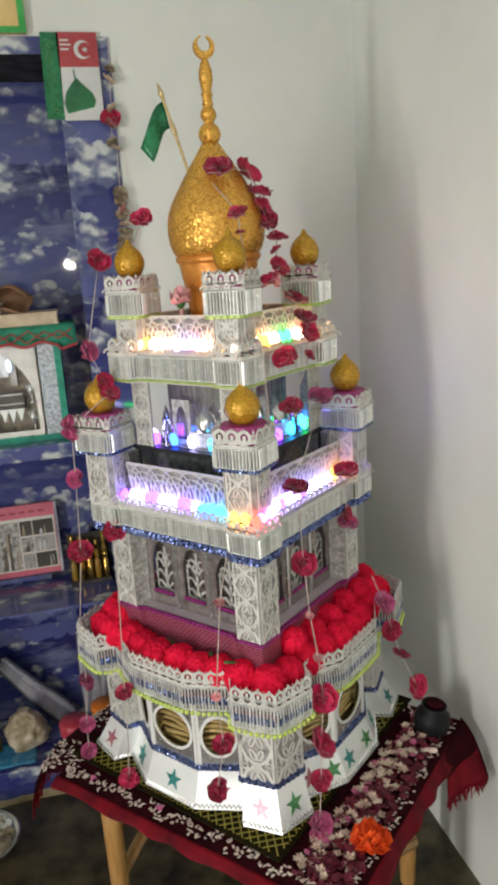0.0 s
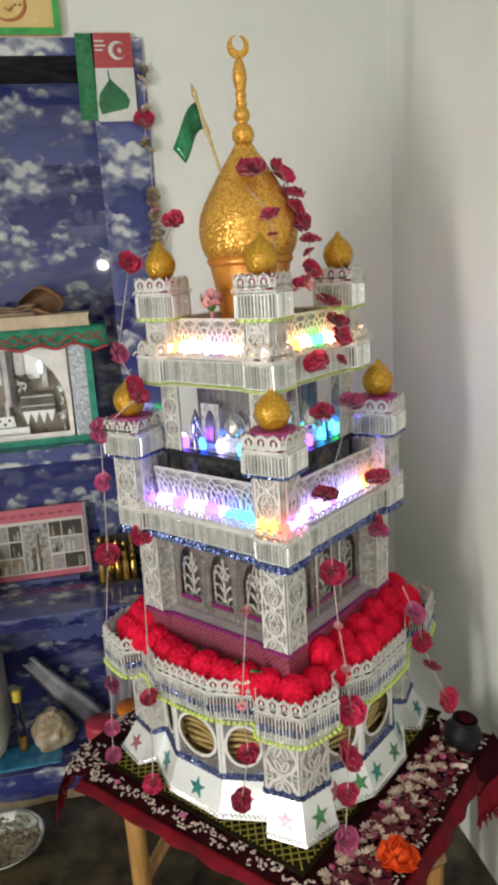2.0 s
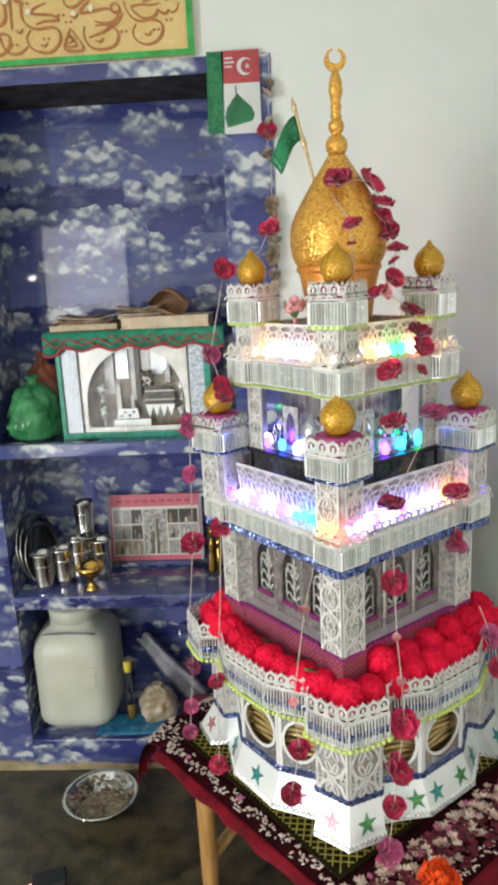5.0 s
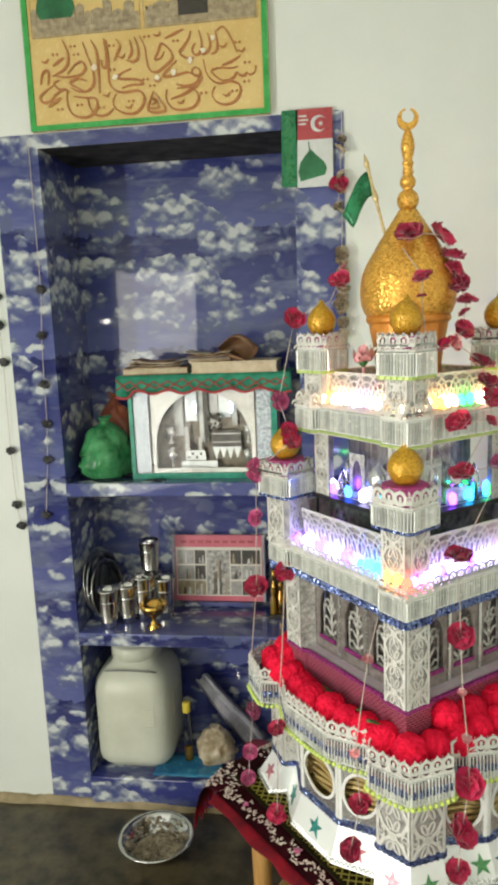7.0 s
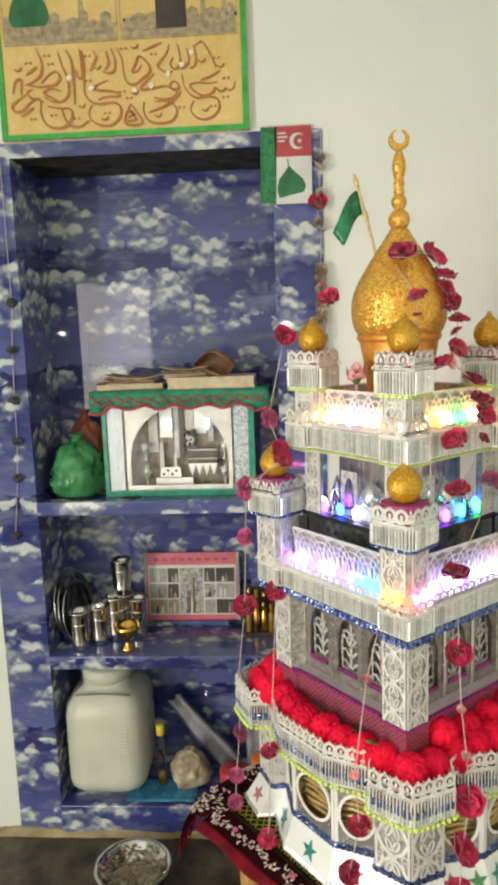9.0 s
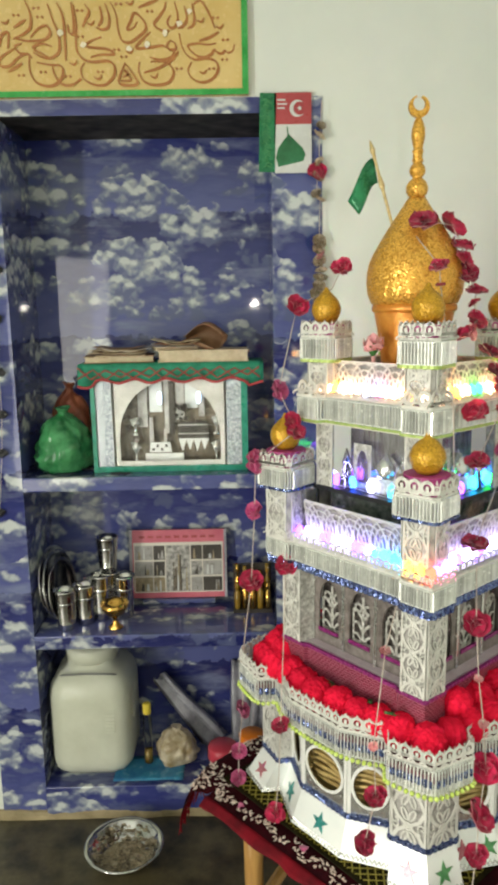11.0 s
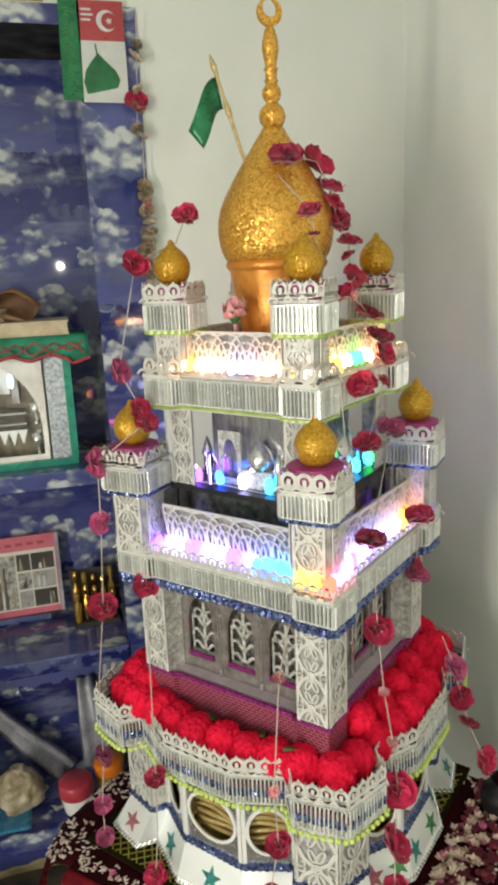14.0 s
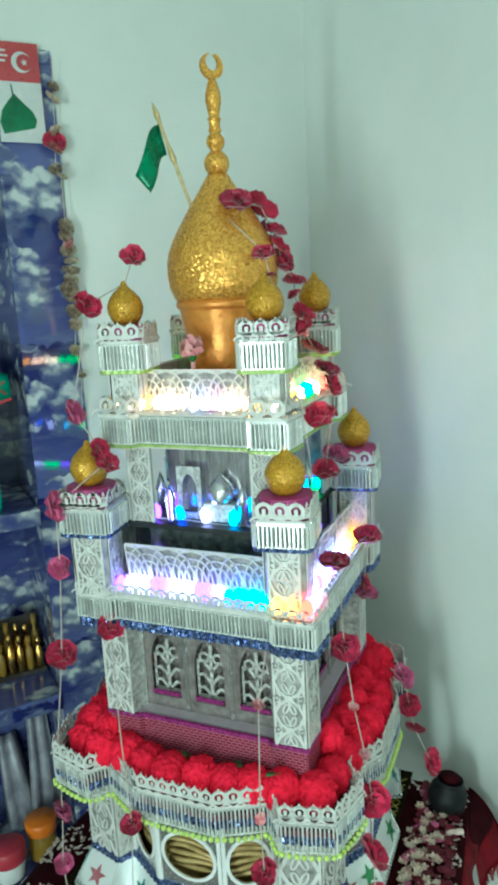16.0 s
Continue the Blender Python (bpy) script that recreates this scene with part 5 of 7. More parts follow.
# ---------- flowers ----------
def pom_mesh(seed):
    """A soft ball of gathered tissue: a round body with shallow pleats and a frayed surface."""
    b = bmesh.new()
    bmesh.ops.create_icosphere(b, subdivisions=5, radius=0.030)
    off = Vector((seed * 3.7, seed * 1.3, seed * 2.1))
    for v in b.verts:
        n = v.co.normalized()
        a = math.atan2(n.y, n.x)
        pleat = math.sin(a * 11 + 3 * noise.noise(n * 1.6 + off)) * (1 - n.z * n.z)
        frill = [max(0.0, 1 - abs(noise.noise(n * k + off)) * 3.2) ** 1.6 for k in (2.6, 5.0)]
        f = 0.07 * noise.noise(n * 2.0 + off) + 0.055 * pleat + 0.07 * frill[0] + 0.08 * frill[1] + 0.02 * noise.noise(n * 14 + off)
        v.co *= 1.0 + f
    me = bpy.data.meshes.new("pompom")
    b.to_mesh(me)
    b.free()
    for p in me.polygons:
        p.use_smooth = True
    me.materials.append(RED_POM)
    return me


POMS = [pom_mesh(s) for s in (1, 2, 3)]
random.seed(31)


def pompom(x, y, z, s=1.0):
    ob = new("pompom", random.choice(POMS))
    ob.matrix_basis = TOWER @ pose(x, y, z, random.uniform(-28, 28), random.uniform(-28, 28), random.uniform(0, 360)) @ Matrix.Diagonal((s, s, s * 1.06, 1))
    tagged(ob, "red ruffled tissue pompom on the model's gallery", "pompom", "red pompoms round the gallery")


for k in range(4):
    a = (1, 0, -1, 0)[k], (0, 1, 0, -1)[k]
    q = [(-0.218, -0.218), (-0.170, -0.236), (-0.122, -0.234), (-0.074, -0.244), (-0.025, -0.25), (0.025, -0.25), (0.074, -0.245), (0.122, -0.236), (0.170, -0.234)]
    for x, y in q:
        x, y = 1.025 * x, 1.025 * y
        x, y = x + random.uniform(-0.005, 0.005), y + random.uniform(-0.005, 0.005)
        pompom(x * a[0] - y * a[1] + OFF.x, x * a[1] + y * a[0] + OFF.y, 0.302 + random.uniform(-0.002, 0.006), random.uniform(0.98, 1.08))
    upper_row = ((-0.228, -0.178), (-0.190, -0.218), (-0.125, -0.214), (-0.060, -0.222), (0.010, -0.222), (0.075, -0.220), (0.135, -0.218), (0.19, -0.215))
    for x, y in upper_row[2:] if k == 0 else upper_row if k == 1 else ((-0.215, -0.175), (-0.175, -0.212)) if k == 3 else ((-0.215, -0.175), (0.195, -0.215), (-0.175, -0.212)):
        pompom(x * a[0] - y * a[1] + OFF.x, x * a[1] + y * a[0] + OFF.y, 0.330 + random.uniform(-0.006, 0.006), random.uniform(0.92, 1.02))


def rose_mesh(seed, material, r=0.021, flat=0.75):
    random.seed(seed)
    b = bmesh.new()
    heart = b.verts.new((0, 0, 0))
    for ring, (n, tilt, rr) in enumerate(((3, 80, 0.45), (5, 58, 0.72), (6, 30, 0.95), (6, 5, 1.08))):
        for i in range(n):
            a = 2 * math.pi * (i + 0.5 * ring) / n + random.uniform(-0.25, 0.25)
            t = radians(tilt + random.uniform(-14, 14))
            d = Vector((math.cos(a) * math.cos(t), math.sin(a) * math.cos(t), math.sin(t) * flat))
            e = Vector((-math.sin(a), math.cos(a), 0))
            up = d.cross(e) * -1
            R, w = r * rr * random.uniform(0.85, 1.12), r * 0.62
            rows = []
            for f, ww, cup in ((0.3, 0.7, 0.08), (0.5, 0.9, 0.12), (0.8, 1.0, 0.05), (1.0, 0.55, -0.18)):
                rows.append([b.verts.new(d * R * f + e * w * ww * s * rr + up * (R * cup + (abs(s) * R * 0.22 if ring < 3 else 0))) for s in (-1, 0, 1)])
            for j in range(2):
                b.faces.new((heart, rows[0][j + 1], rows[0][j]))
            for p, q in zip(rows, rows[1:]):
                for j in range(2):
                    b.faces.new((p[j], p[j + 1], q[j + 1], q[j]))
    me = bpy.data.meshes.new("rose")
    b.to_mesh(me)
    b.free()
    me.materials.append(material)
    for p in me.polygons:
        p.use_smooth = True
    return me


ROSES = {"red": [rose_mesh(s, ROSE_RED) for s in (41, 42, 43)], "pink": [rose_mesh(s, ROSE_PINK) for s in (44, 45)], "pale": [rose_mesh(46, ROSE_PALE)], "dry": [rose_mesh(s, DRY, 0.017) for s in (47, 48)]}


def garland(label, knots, sag=0.0, extra=()):
    """A thread through its knots, with a rose at each knot that names one: (x, y, z, kind, size)."""
    g = thing("rose_garland", label, "garland", pose(*knots[0][:3]))
    o = Vector(knots[0][:3])
    pts = []
    for p, q in zip(knots, knots[1:]):
        a, c = Vector(p[:3]) - o, Vector(q[:3]) - o
        for i in range(4):
            t = i / 4
            pts.append(a.lerp(c, t) + Vector((0, 0, -sag * 4 * t * (1 - t))))
    pts.append(Vector(knots[-1][:3]) - o)
    b = bmesh.new()
    tube(b, pts, 0.0011, 5)
    part("thread", b, THREAD, g)
    for x, y, z, kind, s in list(knots) + list(extra):
        if kind:
            me = random.choice(ROSES[kind])
            tx = -(0.6 + random.uniform(-0.5, 0.7)) * 57
            m = pose(x - o.x, y - o.y, z - o.z, -tx * 0.9, random.uniform(-50, 50), random.uniform(-40, 40)) @ Matrix.Diagonal((1.08 * s, 1.08 * s, 1.08 * s, 1))
            place("rose", me, g, "", m)
    return g


random.seed(77)
garland("dark red roses on a thread over the gold dome", [(0.306, 1.390, 1.722, "red", 1.22), (0.371, 1.424, 1.716, "red", 1.22), (0.389, 1.420, 1.677, "red", 1.1), (0.392, 1.405, 1.65, "red", 1.0), (0.397, 1.408, 1.624, "red", 1.1), (0.415, 1.396, 1.59, "red", 0.9), (0.409, 1.39, 1.567, "red", 0.55), (0.405, 1.36, 1.535, "red", 0.9)])
garland("red roses on a thread falling beside the turrets", [(0.405, 1.352, 1.535, "red", 0.8), (0.364, 1.307, 1.511, "red", 1.0), (0.385, 1.325, 1.512, "pale", 0.7), (0.440, 1.380, 1.472, "red", 1.05), (0.452, 1.362, 1.435, "red", 1.0), (0.458, 1.352, 1.408, "red", 1.0), (0.386, 1.284, 1.371, "red", 1.05), (0.455, 1.35, 1.362, "red", 0.55), (0.392, 1.28, 1.277, "red", 1.0), (0.489, 1.388, 1.268, "pink", 1.15), (0.384, 1.250, 1.128, "red", 1.15), (0.523, 1.344, 1.116, "red", 1.15), (0.529, 1.366, 1.015, "red", 0.8), (0.531, 1.360, 0.993, "pink", 1.0)])
garland("rose thread hanging over the parapet and gallery", [(0.382, 1.232, 1.09, "", 1), (0.385, 1.228, 0.981, "red", 1.05), (0.386, 1.205, 0.88, "pale", 0.4), (0.392, 1.185, 0.80, "pale", 0.4), (0.395, 1.171, 0.720, "red", 1.2), (0.379, 1.150, 0.638, "red", 1.25), (0.370, 1.131, 0.570, "red", 0.85), (0.356, 1.112, 0.486, "pink", 1.2)])
garland("rose thread hanging from the dome past a turret", [(0.29, 1.40, 1.70, "", 1), (0.326, 1.340, 1.636, "red", 0.85), (0.322, 1.315, 1.60, "red", 0.4), (0.335, 1.26, 1.42, "", 1), (0.33, 1.215, 1.25, "", 1)])
garland("thread of small roses before the arcade", [(0.246, 1.232, 1.06, "", 1), (0.215, 1.225, 0.93, "pale", 0.5), (0.188, 1.185, 0.76, "pale", 0.4), (0.197, 1.200, 0.644, "red", 0.85), (0.177, 1.198, 0.546, "red", 0.9)])
garland("pink and red roses hanging at the shrine's window side", [(0.172, 1.53, 1.645, "red", 0.95), (0.15, 1.52, 1.60, "", 1), (0.075, 1.499, 1.568, "red", 1.0), (0.035, 1.505, 1.391, "pink", 1.05), (0.060, 1.450, 1.335, "red", 0.8), (0.067, 1.440, 1.313, "red", 0.9), (-0.017, 1.476, 1.243, "pink", 1.2), (-0.021, 1.474, 1.136, "pink", 0.9), (-0.03, 1.50, 0.965, "red", 1.15), (-0.05, 1.52, 0.80, "", 1), (-0.056, 1.535, 0.63, "pink", 0.95), (-0.067, 1.53, 0.525, "pink", 0.8), (-0.068, 1.50, 0.475, "pink", 0.8)])
garland("red roses on a short thread at the cornice", [(0.055, 1.44, 1.09, "", 1), (0.043, 1.433, 1.025, "red", 0.9), (0.034, 1.40, 0.85, "", 1), (0.024, 1.345, 0.707, "red", 0.75), (0.02, 1.36, 0.58, "", 1), (0.013, 1.378, 0.478, "red", 0.9)])
garland("roses hanging from the gallery towards the pot", [(0.575, 1.345, 0.87, "", 1), (0.599, 1.336, 0.804, "pink", 1.15), (0.621, 1.345, 0.730, "red", 1.0), (0.649, 1.362, 0.655, "red", 0.9), (0.685, 1.352, 0.569, "red", 1.15)])

# ---------- fairy lights ----------
def led_mesh(colour):
    b = bmesh.new()
    lathe(b, [(0.0008, 0.0), (0.0062, 0.001), (0.0080, 0.010), (0.0070, 0.020), (0.0008, 0.026)], 12)
    me = bpy.data.meshes.new("led_bulb")
    b.to_mesh(me)
    b.free()
    me.materials.append(GLOW[colour])
    return me


LEDS = {c: led_mesh(c) for c in GLOW}


def led_string(label, quarter, z, pitch, colours, lean):
    """A wire round a deck with bulbs along it; each side runs through its own colours."""
    g = thing("fairy_lights", label, "string lights", TOWER)
    wire, n = [], len(quarter)
    fs = facets(ring4(quarter))
    for k in range(4):
        side = fs[k * n:(k + 1) * n]
        total, run = sum((q - p).length for p, q in side), 0.0
        for f, (p, q) in enumerate(side):
            L = (q - p).length
            count = max(1, round(L / pitch))
            for i in range(count):
                t = (i + 0.5) / count
                c = p + (q - p) * t
                wire.append((c.x, c.y, z + 0.001 + 0.002 * math.sin(i * 1.7)))
                m = facet_pose(p, q, z) @ Matrix.Translation((t * L, 0.002 * math.sin(i * 2.1), 0.002)) @ pose(0, 0, 0, lean + 14 * math.sin(i * 3.3 + k), 18 * math.sin(i * 5.1 + f), 0)
                hue = colours[k][min(len(colours[k]) - 1, int((run + t * L) / total * len(colours[k])))]
                place("bulb", LEDS[hue], g, "", m)
            run += L
    wire.append(wire[0])
    b = bmesh.new()
    tube(b, wire, 0.0011, 5)
    part("wire", b, CLEAR_WIRE, g)
    return g


CLEAR_WIRE = surf("white_wire", (0.6, 0.6, 0.6), (0.7, 0.7, 0.7), 20, 0.4)
M_ = "warm"
W, V, B_, C_, G_, Y_, R_, P_ = "white", "violet", "blue", "cyan", "green", "yellow", "red", "pink"
# sides in order: towards the right wall, the far side, the corner of the room, the niche side
led_string("lit coloured fairy lights along the second cornice", [(-0.2025, -0.2025), (-0.146, -0.2025), (-0.134, -0.185), (0.134, -0.185), (0.146, -0.2025)], 0.612, 0.0165,
           [[R_, P_, W, W, V, W, W, V, W, W, W, V, Y_, Y_, W, V], [W, V, B_, G_, W, P_, W, Y_], [W, C_, W, V, G_, W, P_, Y_],
            [P_, W, V, W, W, V, W, W, V, W, B_, B_, C_, G_, Y_, R_]], -8)
led_string("lit coloured fairy lights along the top cornice", [(-0.150, -0.150), (-0.108, -0.150), (-0.098, -0.141), (0.098, -0.141), (0.108, -0.150)], 0.9175, 0.0185,
           [[M_, M_, Y_, M_, G_, M_, R_, Y_], [M_, Y_, M_, P_], [M_, G_, M_, Y_], [M_, M_, Y_, M_, M_, M_, W, P_, M_, M_, Y_, M_]], -6)
led_string("lit fairy lights inside the glazed upper room", [(-0.1225, -0.1225)], 0.723, 0.049,
           [[C_, G_, G_, V, C_, G_], [B_, W, V], [G_, C_, W], [V, B_, C_, W, C_, V]], 0)

# ---------- small things on the table ----------
pot = thing("incense_pot", "small dark glazed pot on the cloth's corner", "pot", pose(0.706, 1.330, TZ + 0.003, 4, 6, 0) @ Matrix.Diagonal((0.90, 0.90, 0.80, 1)))
b = bmesh.new()
lathe(b, [(0.001, 0), (0.032, 0.001), (0.043, 0.020), (0.046, 0.044), (0.042, 0.066), (0.030, 0.080), (0.028, 0.086), (0.032, 0.095), (0.028, 0.095), (0.024, 0.080), (0.001, 0.07)], 24)
part("pot_body", b, POT_BLACK, pot, "", None, True)
b = bmesh.new()
ball(b, (0.006, 0.006, 0.092), 0.024, 10, 0.55)
part("dark_lump", b, VELVET, pot, "dark dried petals in the pot")
candle = thing("candle_stub", "short ivory candle leaning by the pot", "candle", pose(0.655, 1.275, TZ + 0.006, 68, 0, 40))
b = bmesh.new()
lathe(b, [(0.0055, 0), (0.006, 0.002), (0.006, 0.036), (0.004, 0.039), (0.001, 0.04)], 12)
part("wax", b, JASMINE, candle, "", None, True)
random.seed(12)
marigold = thing("marigold_flower", "orange marigold blossom lying on the cloth", "flower", pose(0.44, 1.062, TZ + 0.005, 0, 0, 20) @ Matrix.Diagonal((1.3, 1.3, 1.2, 1)))
b = bmesh.new()
for i in range(150):
    z = (i + 0.5) / 150
    a, tilt = i * 2.39996, 0.15 + 1.25 * z
    r = 0.016 + 0.016 * (1 - z)
    d = Vector((math.cos(a) * math.cos(tilt), math.sin(a) * math.cos(tilt), math.sin(tilt)))
    e = Vector((-math.sin(a), math.cos(a), 0))
    c = Vector((0, 0, 0.006 + 0.004 * z))
    w = 0.0075
    k = d * r
    up = Vector((0, 0, random.uniform(-0.005, 0.010)))
    b.faces.new([b.verts.new(v) for v in (c, c + k * 0.6 + e * w * 0.8 + up, c + k * random.uniform(0.9, 1.05) + e * w, c + k * 0.92 + up * 1.5, c + k * random.uniform(0.9, 1.05) - e * w, c + k * 0.6 - e * w * 0.8 - up)])
thicken(b, 0.0006)
part("petals", b, ORANGE, marigold)
for x, y, z, rz in ((-0.196, 0.02, 0.312, 30), (-0.190, -0.05, 0.314, 150), (-0.205, -0.145, 0.330, 80)):
    leaf = thing("green_leaf", "small green leaf tucked behind the red pompoms", "leaf", TOWER @ pose(x, y, z, 25, 10, rz), "green leaves")
    b = bmesh.new()
    rows = [[b.verts.new((w * s, u, 0.004 * abs(s) + 0.010 * u * 20 * u)) for s in (-1, 0, 1)] for u, w in ((0, 0.001), (0.008, 0.007), (0.018, 0.010), (0.030, 0.007), (0.040, 0.001))]
    for r0, r1 in zip(rows, rows[1:]):
        for j in range(2):
            b.faces.new((r0[j], r0[j + 1], r1[j + 1], r1[j]))
    thicken(b, 0.0006)
    part("blade", b, LEAF, leaf, "", None, True)
top_rose = thing("pale_flower_vase", "pale pink flower in a small stem by the dome", "flower", TOWER @ pose(-0.108, 0.015, 0.919))
b = bmesh.new()
tube(b, [(0, 0, 0), (0.002, 0, 0.095)], 0.004, 6)
part("stem", b, ROSE_PALE, top_rose)
place("rose", ROSES["pale"][0], top_rose, "", pose(0.002, 0, 0.096, 8, 0, 200) @ Matrix.Diagonal((0.95, 0.95, 2.2, 1)))
b = bmesh.new()
lathe(b, [(0.003, 0.078), (0.009, 0.086), (0.011, 0.096), (0.006, 0.104)], 8)
part("calyx", b, LEAF, top_rose, "", None, True)


# ---------- wall: poster, flag, dried garlands ----------
poster = thing("framed_poster", "yellow calligraphy poster with two mosque pictures in a green tape frame", "poster", pose(-0.3475, WY - 0.005, 2.11))
PW, PH = 0.675, 0.46
b = bmesh.new()
box(b, -PW / 2, PW / 2, -0.012, 0.004, 0, PH)
part("board", b, POSTER, poster)
for x0, x1, z0, z1 in ((-PW / 2, PW / 2, 0, 0.014), (-PW / 2, PW / 2, PH - 0.014, PH), (-PW / 2, -PW / 2 + 0.016, 0.014, PH - 0.014), (PW / 2 - 0.016, PW / 2, 0.014, PH - 0.014)):
    b = bmesh.new()
    box(b, x0, x1, -0.016, -0.012, z0, z1)
    part("frame_side", b, GREEN_FRAME, poster)
for x0, x1 in ((-0.312, -0.005), (0.005, 0.312)):
    b = bmesh.new()
    ribbon(b, [(x0, 0.24), (x1, 0.24), (x1, 0.40), (x0, 0.40)], 0.003, 0.001, Matrix.Translation((0, -0.0135, 0)), True)
    box(b, x0 + 0.004, x1 - 0.004, -0.0132, -0.0125, 0.243, 0.283)
    part("picture_strip", b, STONE_PRINT, poster)
b = bmesh.new()
pts = [(-0.285, 0.285), (-0.195, 0.285), (-0.185, 0.305)]
pts += [(-0.24 + 0.055 * math.cos(radians(a)), 0.30 + 0.075 * math.sin(radians(a))) for a in range(10, 171, 16)]
pts += [(-0.295, 0.305)]
plate2(b, pts, 0.001, Matrix.Translation((0, -0.0145, 0)))
part("printed_dome", b, DOME_PRINT, poster)
random.seed(14)
x = -0.31
while x < 0.30:
    w, h = random.uniform(0.012, 0.04), random.uniform(0.012, 0.045)
    if not (-0.02 < x + w / 2 < 0.02):
        b = bmesh.new()
        plate2(b, [(x, 0.262), (x + w, 0.262), (x + w, 0.272 + h), (x + w / 2, 0.276 + h * 1.1), (x, 0.272 + h)], 0.0006, Matrix.Translation((0, -0.0139, 0)))
        part("printed_building", b, STONE_PRINT, poster)
    x += w + 0.002
for x, h in ((-0.10, 0.11), (0.225, 0.12), (0.28, 0.10)):
    b = bmesh.new()
    plate2(b, [(x - 0.007, 0.25), (x + 0.007, 0.25), (x + 0.005, 0.25 + h * 0.8), (x, 0.25 + h), (x - 0.005, 0.25 + h * 0.8)], 0.001, Matrix.Translation((0, -0.0142, 0)))
    part("printed_minaret", b, STONE_PRINT, poster)
b = bmesh.new()
plate2(b, [(0.10, 0.262), (0.18, 0.262), (0.18, 0.345), (0.10, 0.345)], 0.001, Matrix.Translation((0, -0.0145, 0)))
part("printed_cube", b, DARK_INK, poster)
b = bmesh.new()
random.seed(9)
for x in range(30):
    xx = 0.012 + x * 0.0102
    plate2(b, [(xx, 0.284), (xx + 0.006, 0.284), (xx + 0.006, 0.292), (xx, 0.292)], 0.001, Matrix.Translation((0, -0.0138, 0)))
part("printed_arcade", b, DARK_INK, poster)


STROKES = [0]


def stroke(bm, pts, w, m):
    """A pen stroke that swells and thins along a smoothed line."""
    STROKES[0] += 1
    m = m @ Matrix.Translation((0, -0.00007 * STROKES[0], 0))
    P = [Vector((x, z)) for x, z in pts]
    fine = []
    for i in range(len(P) - 1):
        p0, p1, p2, p3 = P[max(i - 1, 0)], P[i], P[i + 1], P[min(i + 2, len(P) - 1)]
        for k in range(6):
            t = k / 6
            fine.append(0.5 * ((2 * p1) + (p2 - p0) * t + (2 * p0 - 5 * p1 + 4 * p2 - p3) * t * t + (3 * p1 - p0 - 3 * p2 + p3) * t ** 3))
    fine.append(P[-1])
    n = len(fine)
    rows = []
    for i, p in enumerate(fine):
        d = (fine[min(i + 1, n - 1)] - fine[max(i - 1, 0)])
        d = d.normalized() if d.length > 1e-9 else Vector((1, 0))
        ww = w * (0.48 + 0.52 * abs(d.x * 0.75 + d.y * 0.65)) * (0.4 + 0.6 * math.sin(math.pi * min(0.97, max(0.06, i / n))))
        k = Vector((-d.y, d.x)) * ww / 2
        rows.append([m @ Vector((q.x, y, q.y)) for q, y in ((p + k, 0), (p - k, 0), (p - k, 0.001), (p + k, 0.001))])
    loft(bm, rows)


b = bmesh.new()
mm = Matrix.Translation((0, -0.0138, 0))
def pen(*path):
    stroke(b, [(x / 1000, z / 1000) for x, z in path], 0.0086, mm)


# the looping script, right to left, in millimetres on the board
pen((303, 121), (299, 106), (287, 100), (278, 105), (272, 99), (261, 100), (251, 107), (243, 97), (225, 90), (204, 95), (183, 117), (206, 123), (235, 120), (256, 123))
pen((264, 150), (240, 137), (212, 129))
pen((162, 148), (167, 120), (179, 98), (201, 85), (233, 87), (256, 78), (259, 57), (243, 37), (217, 30), (193, 39), (182, 59), (192, 79))
pen((201, 215), (217, 224), (231, 209), (244, 184), (254, 158))
pen((197, 217), (202, 190), (199, 167), (184, 159))
pen((177, 211), (183, 182), (173, 164), (159, 160))
pen((153, 221), (160, 187), (154, 165), (140, 161), (133, 175), (142, 190))
pen((131, 221), (125, 203), (111, 185), (99, 169), (117, 155), (138, 154))
pen((60, 209), (86, 218), (112, 227))
pen((138, 131), (150, 124), (152, 110), (136, 110), (130, 122), (140, 131))
pen((152, 110), (138, 90), (112, 85), (85, 92))
pen((89, 151), (71, 137), (50, 114), (86, 115), (118, 119), (133, 111))
pen((-10, 222), (3, 193), (6, 162), (14, 134), (34, 127), (60, 142), (78, 159), (71, 180), (50, 196), (39, 176), (29, 158), (45, 161), (56, 176))
pen((159, 105), (142, 85), (107, 66), (68, 55))
pen((58, 81), (55, 58), (68, 34), (97, 25), (131, 31), (145, 52), (138, 70), (118, 81), (86, 81))
pen((-37, 141), (-64, 132), (-75, 119), (-24, 112), (-7, 100), (-44, 99), (-67, 93))
pen((-104, 218), (-99, 171), (-102, 141), (-101, 109), (-85, 89), (-60, 82), (-24, 84), (-7, 71), (-10, 47), (-34, 27), (-65, 29), (-88, 43), (-94, 64), (-83, 81))
pen((-24, 220), (-15, 189), (-18, 165), (-33, 158), (-50, 164))
pen((-38, 213), (-33, 184), (-44, 166))
pen((-76, 219), (-65, 201), (-75, 181), (-84, 165))
pen((-110, 223), (-106, 187), (-107, 151), (-118, 153), (-121, 171))
pen((-146, 222), (-133, 193), (-130, 142), (-131, 85))
pen((-170, 220), (-159, 184), (-146, 148), (-146, 111), (-165, 94), (-191, 95), (-213, 107))
pen((-165, 120), (-191, 127), (-212, 118), (-200, 108), (-174, 94))
pen((-227, 230), (-214, 196), (-217, 166), (-233, 151), (-262, 139))
pen((-218, 142), (-196, 163), (-175, 169), (-167, 151), (-185, 136), (-227, 134), (-260, 141))
pen((-242, 128), (-259, 121), (-247, 105), (-226, 102), (-216, 93))
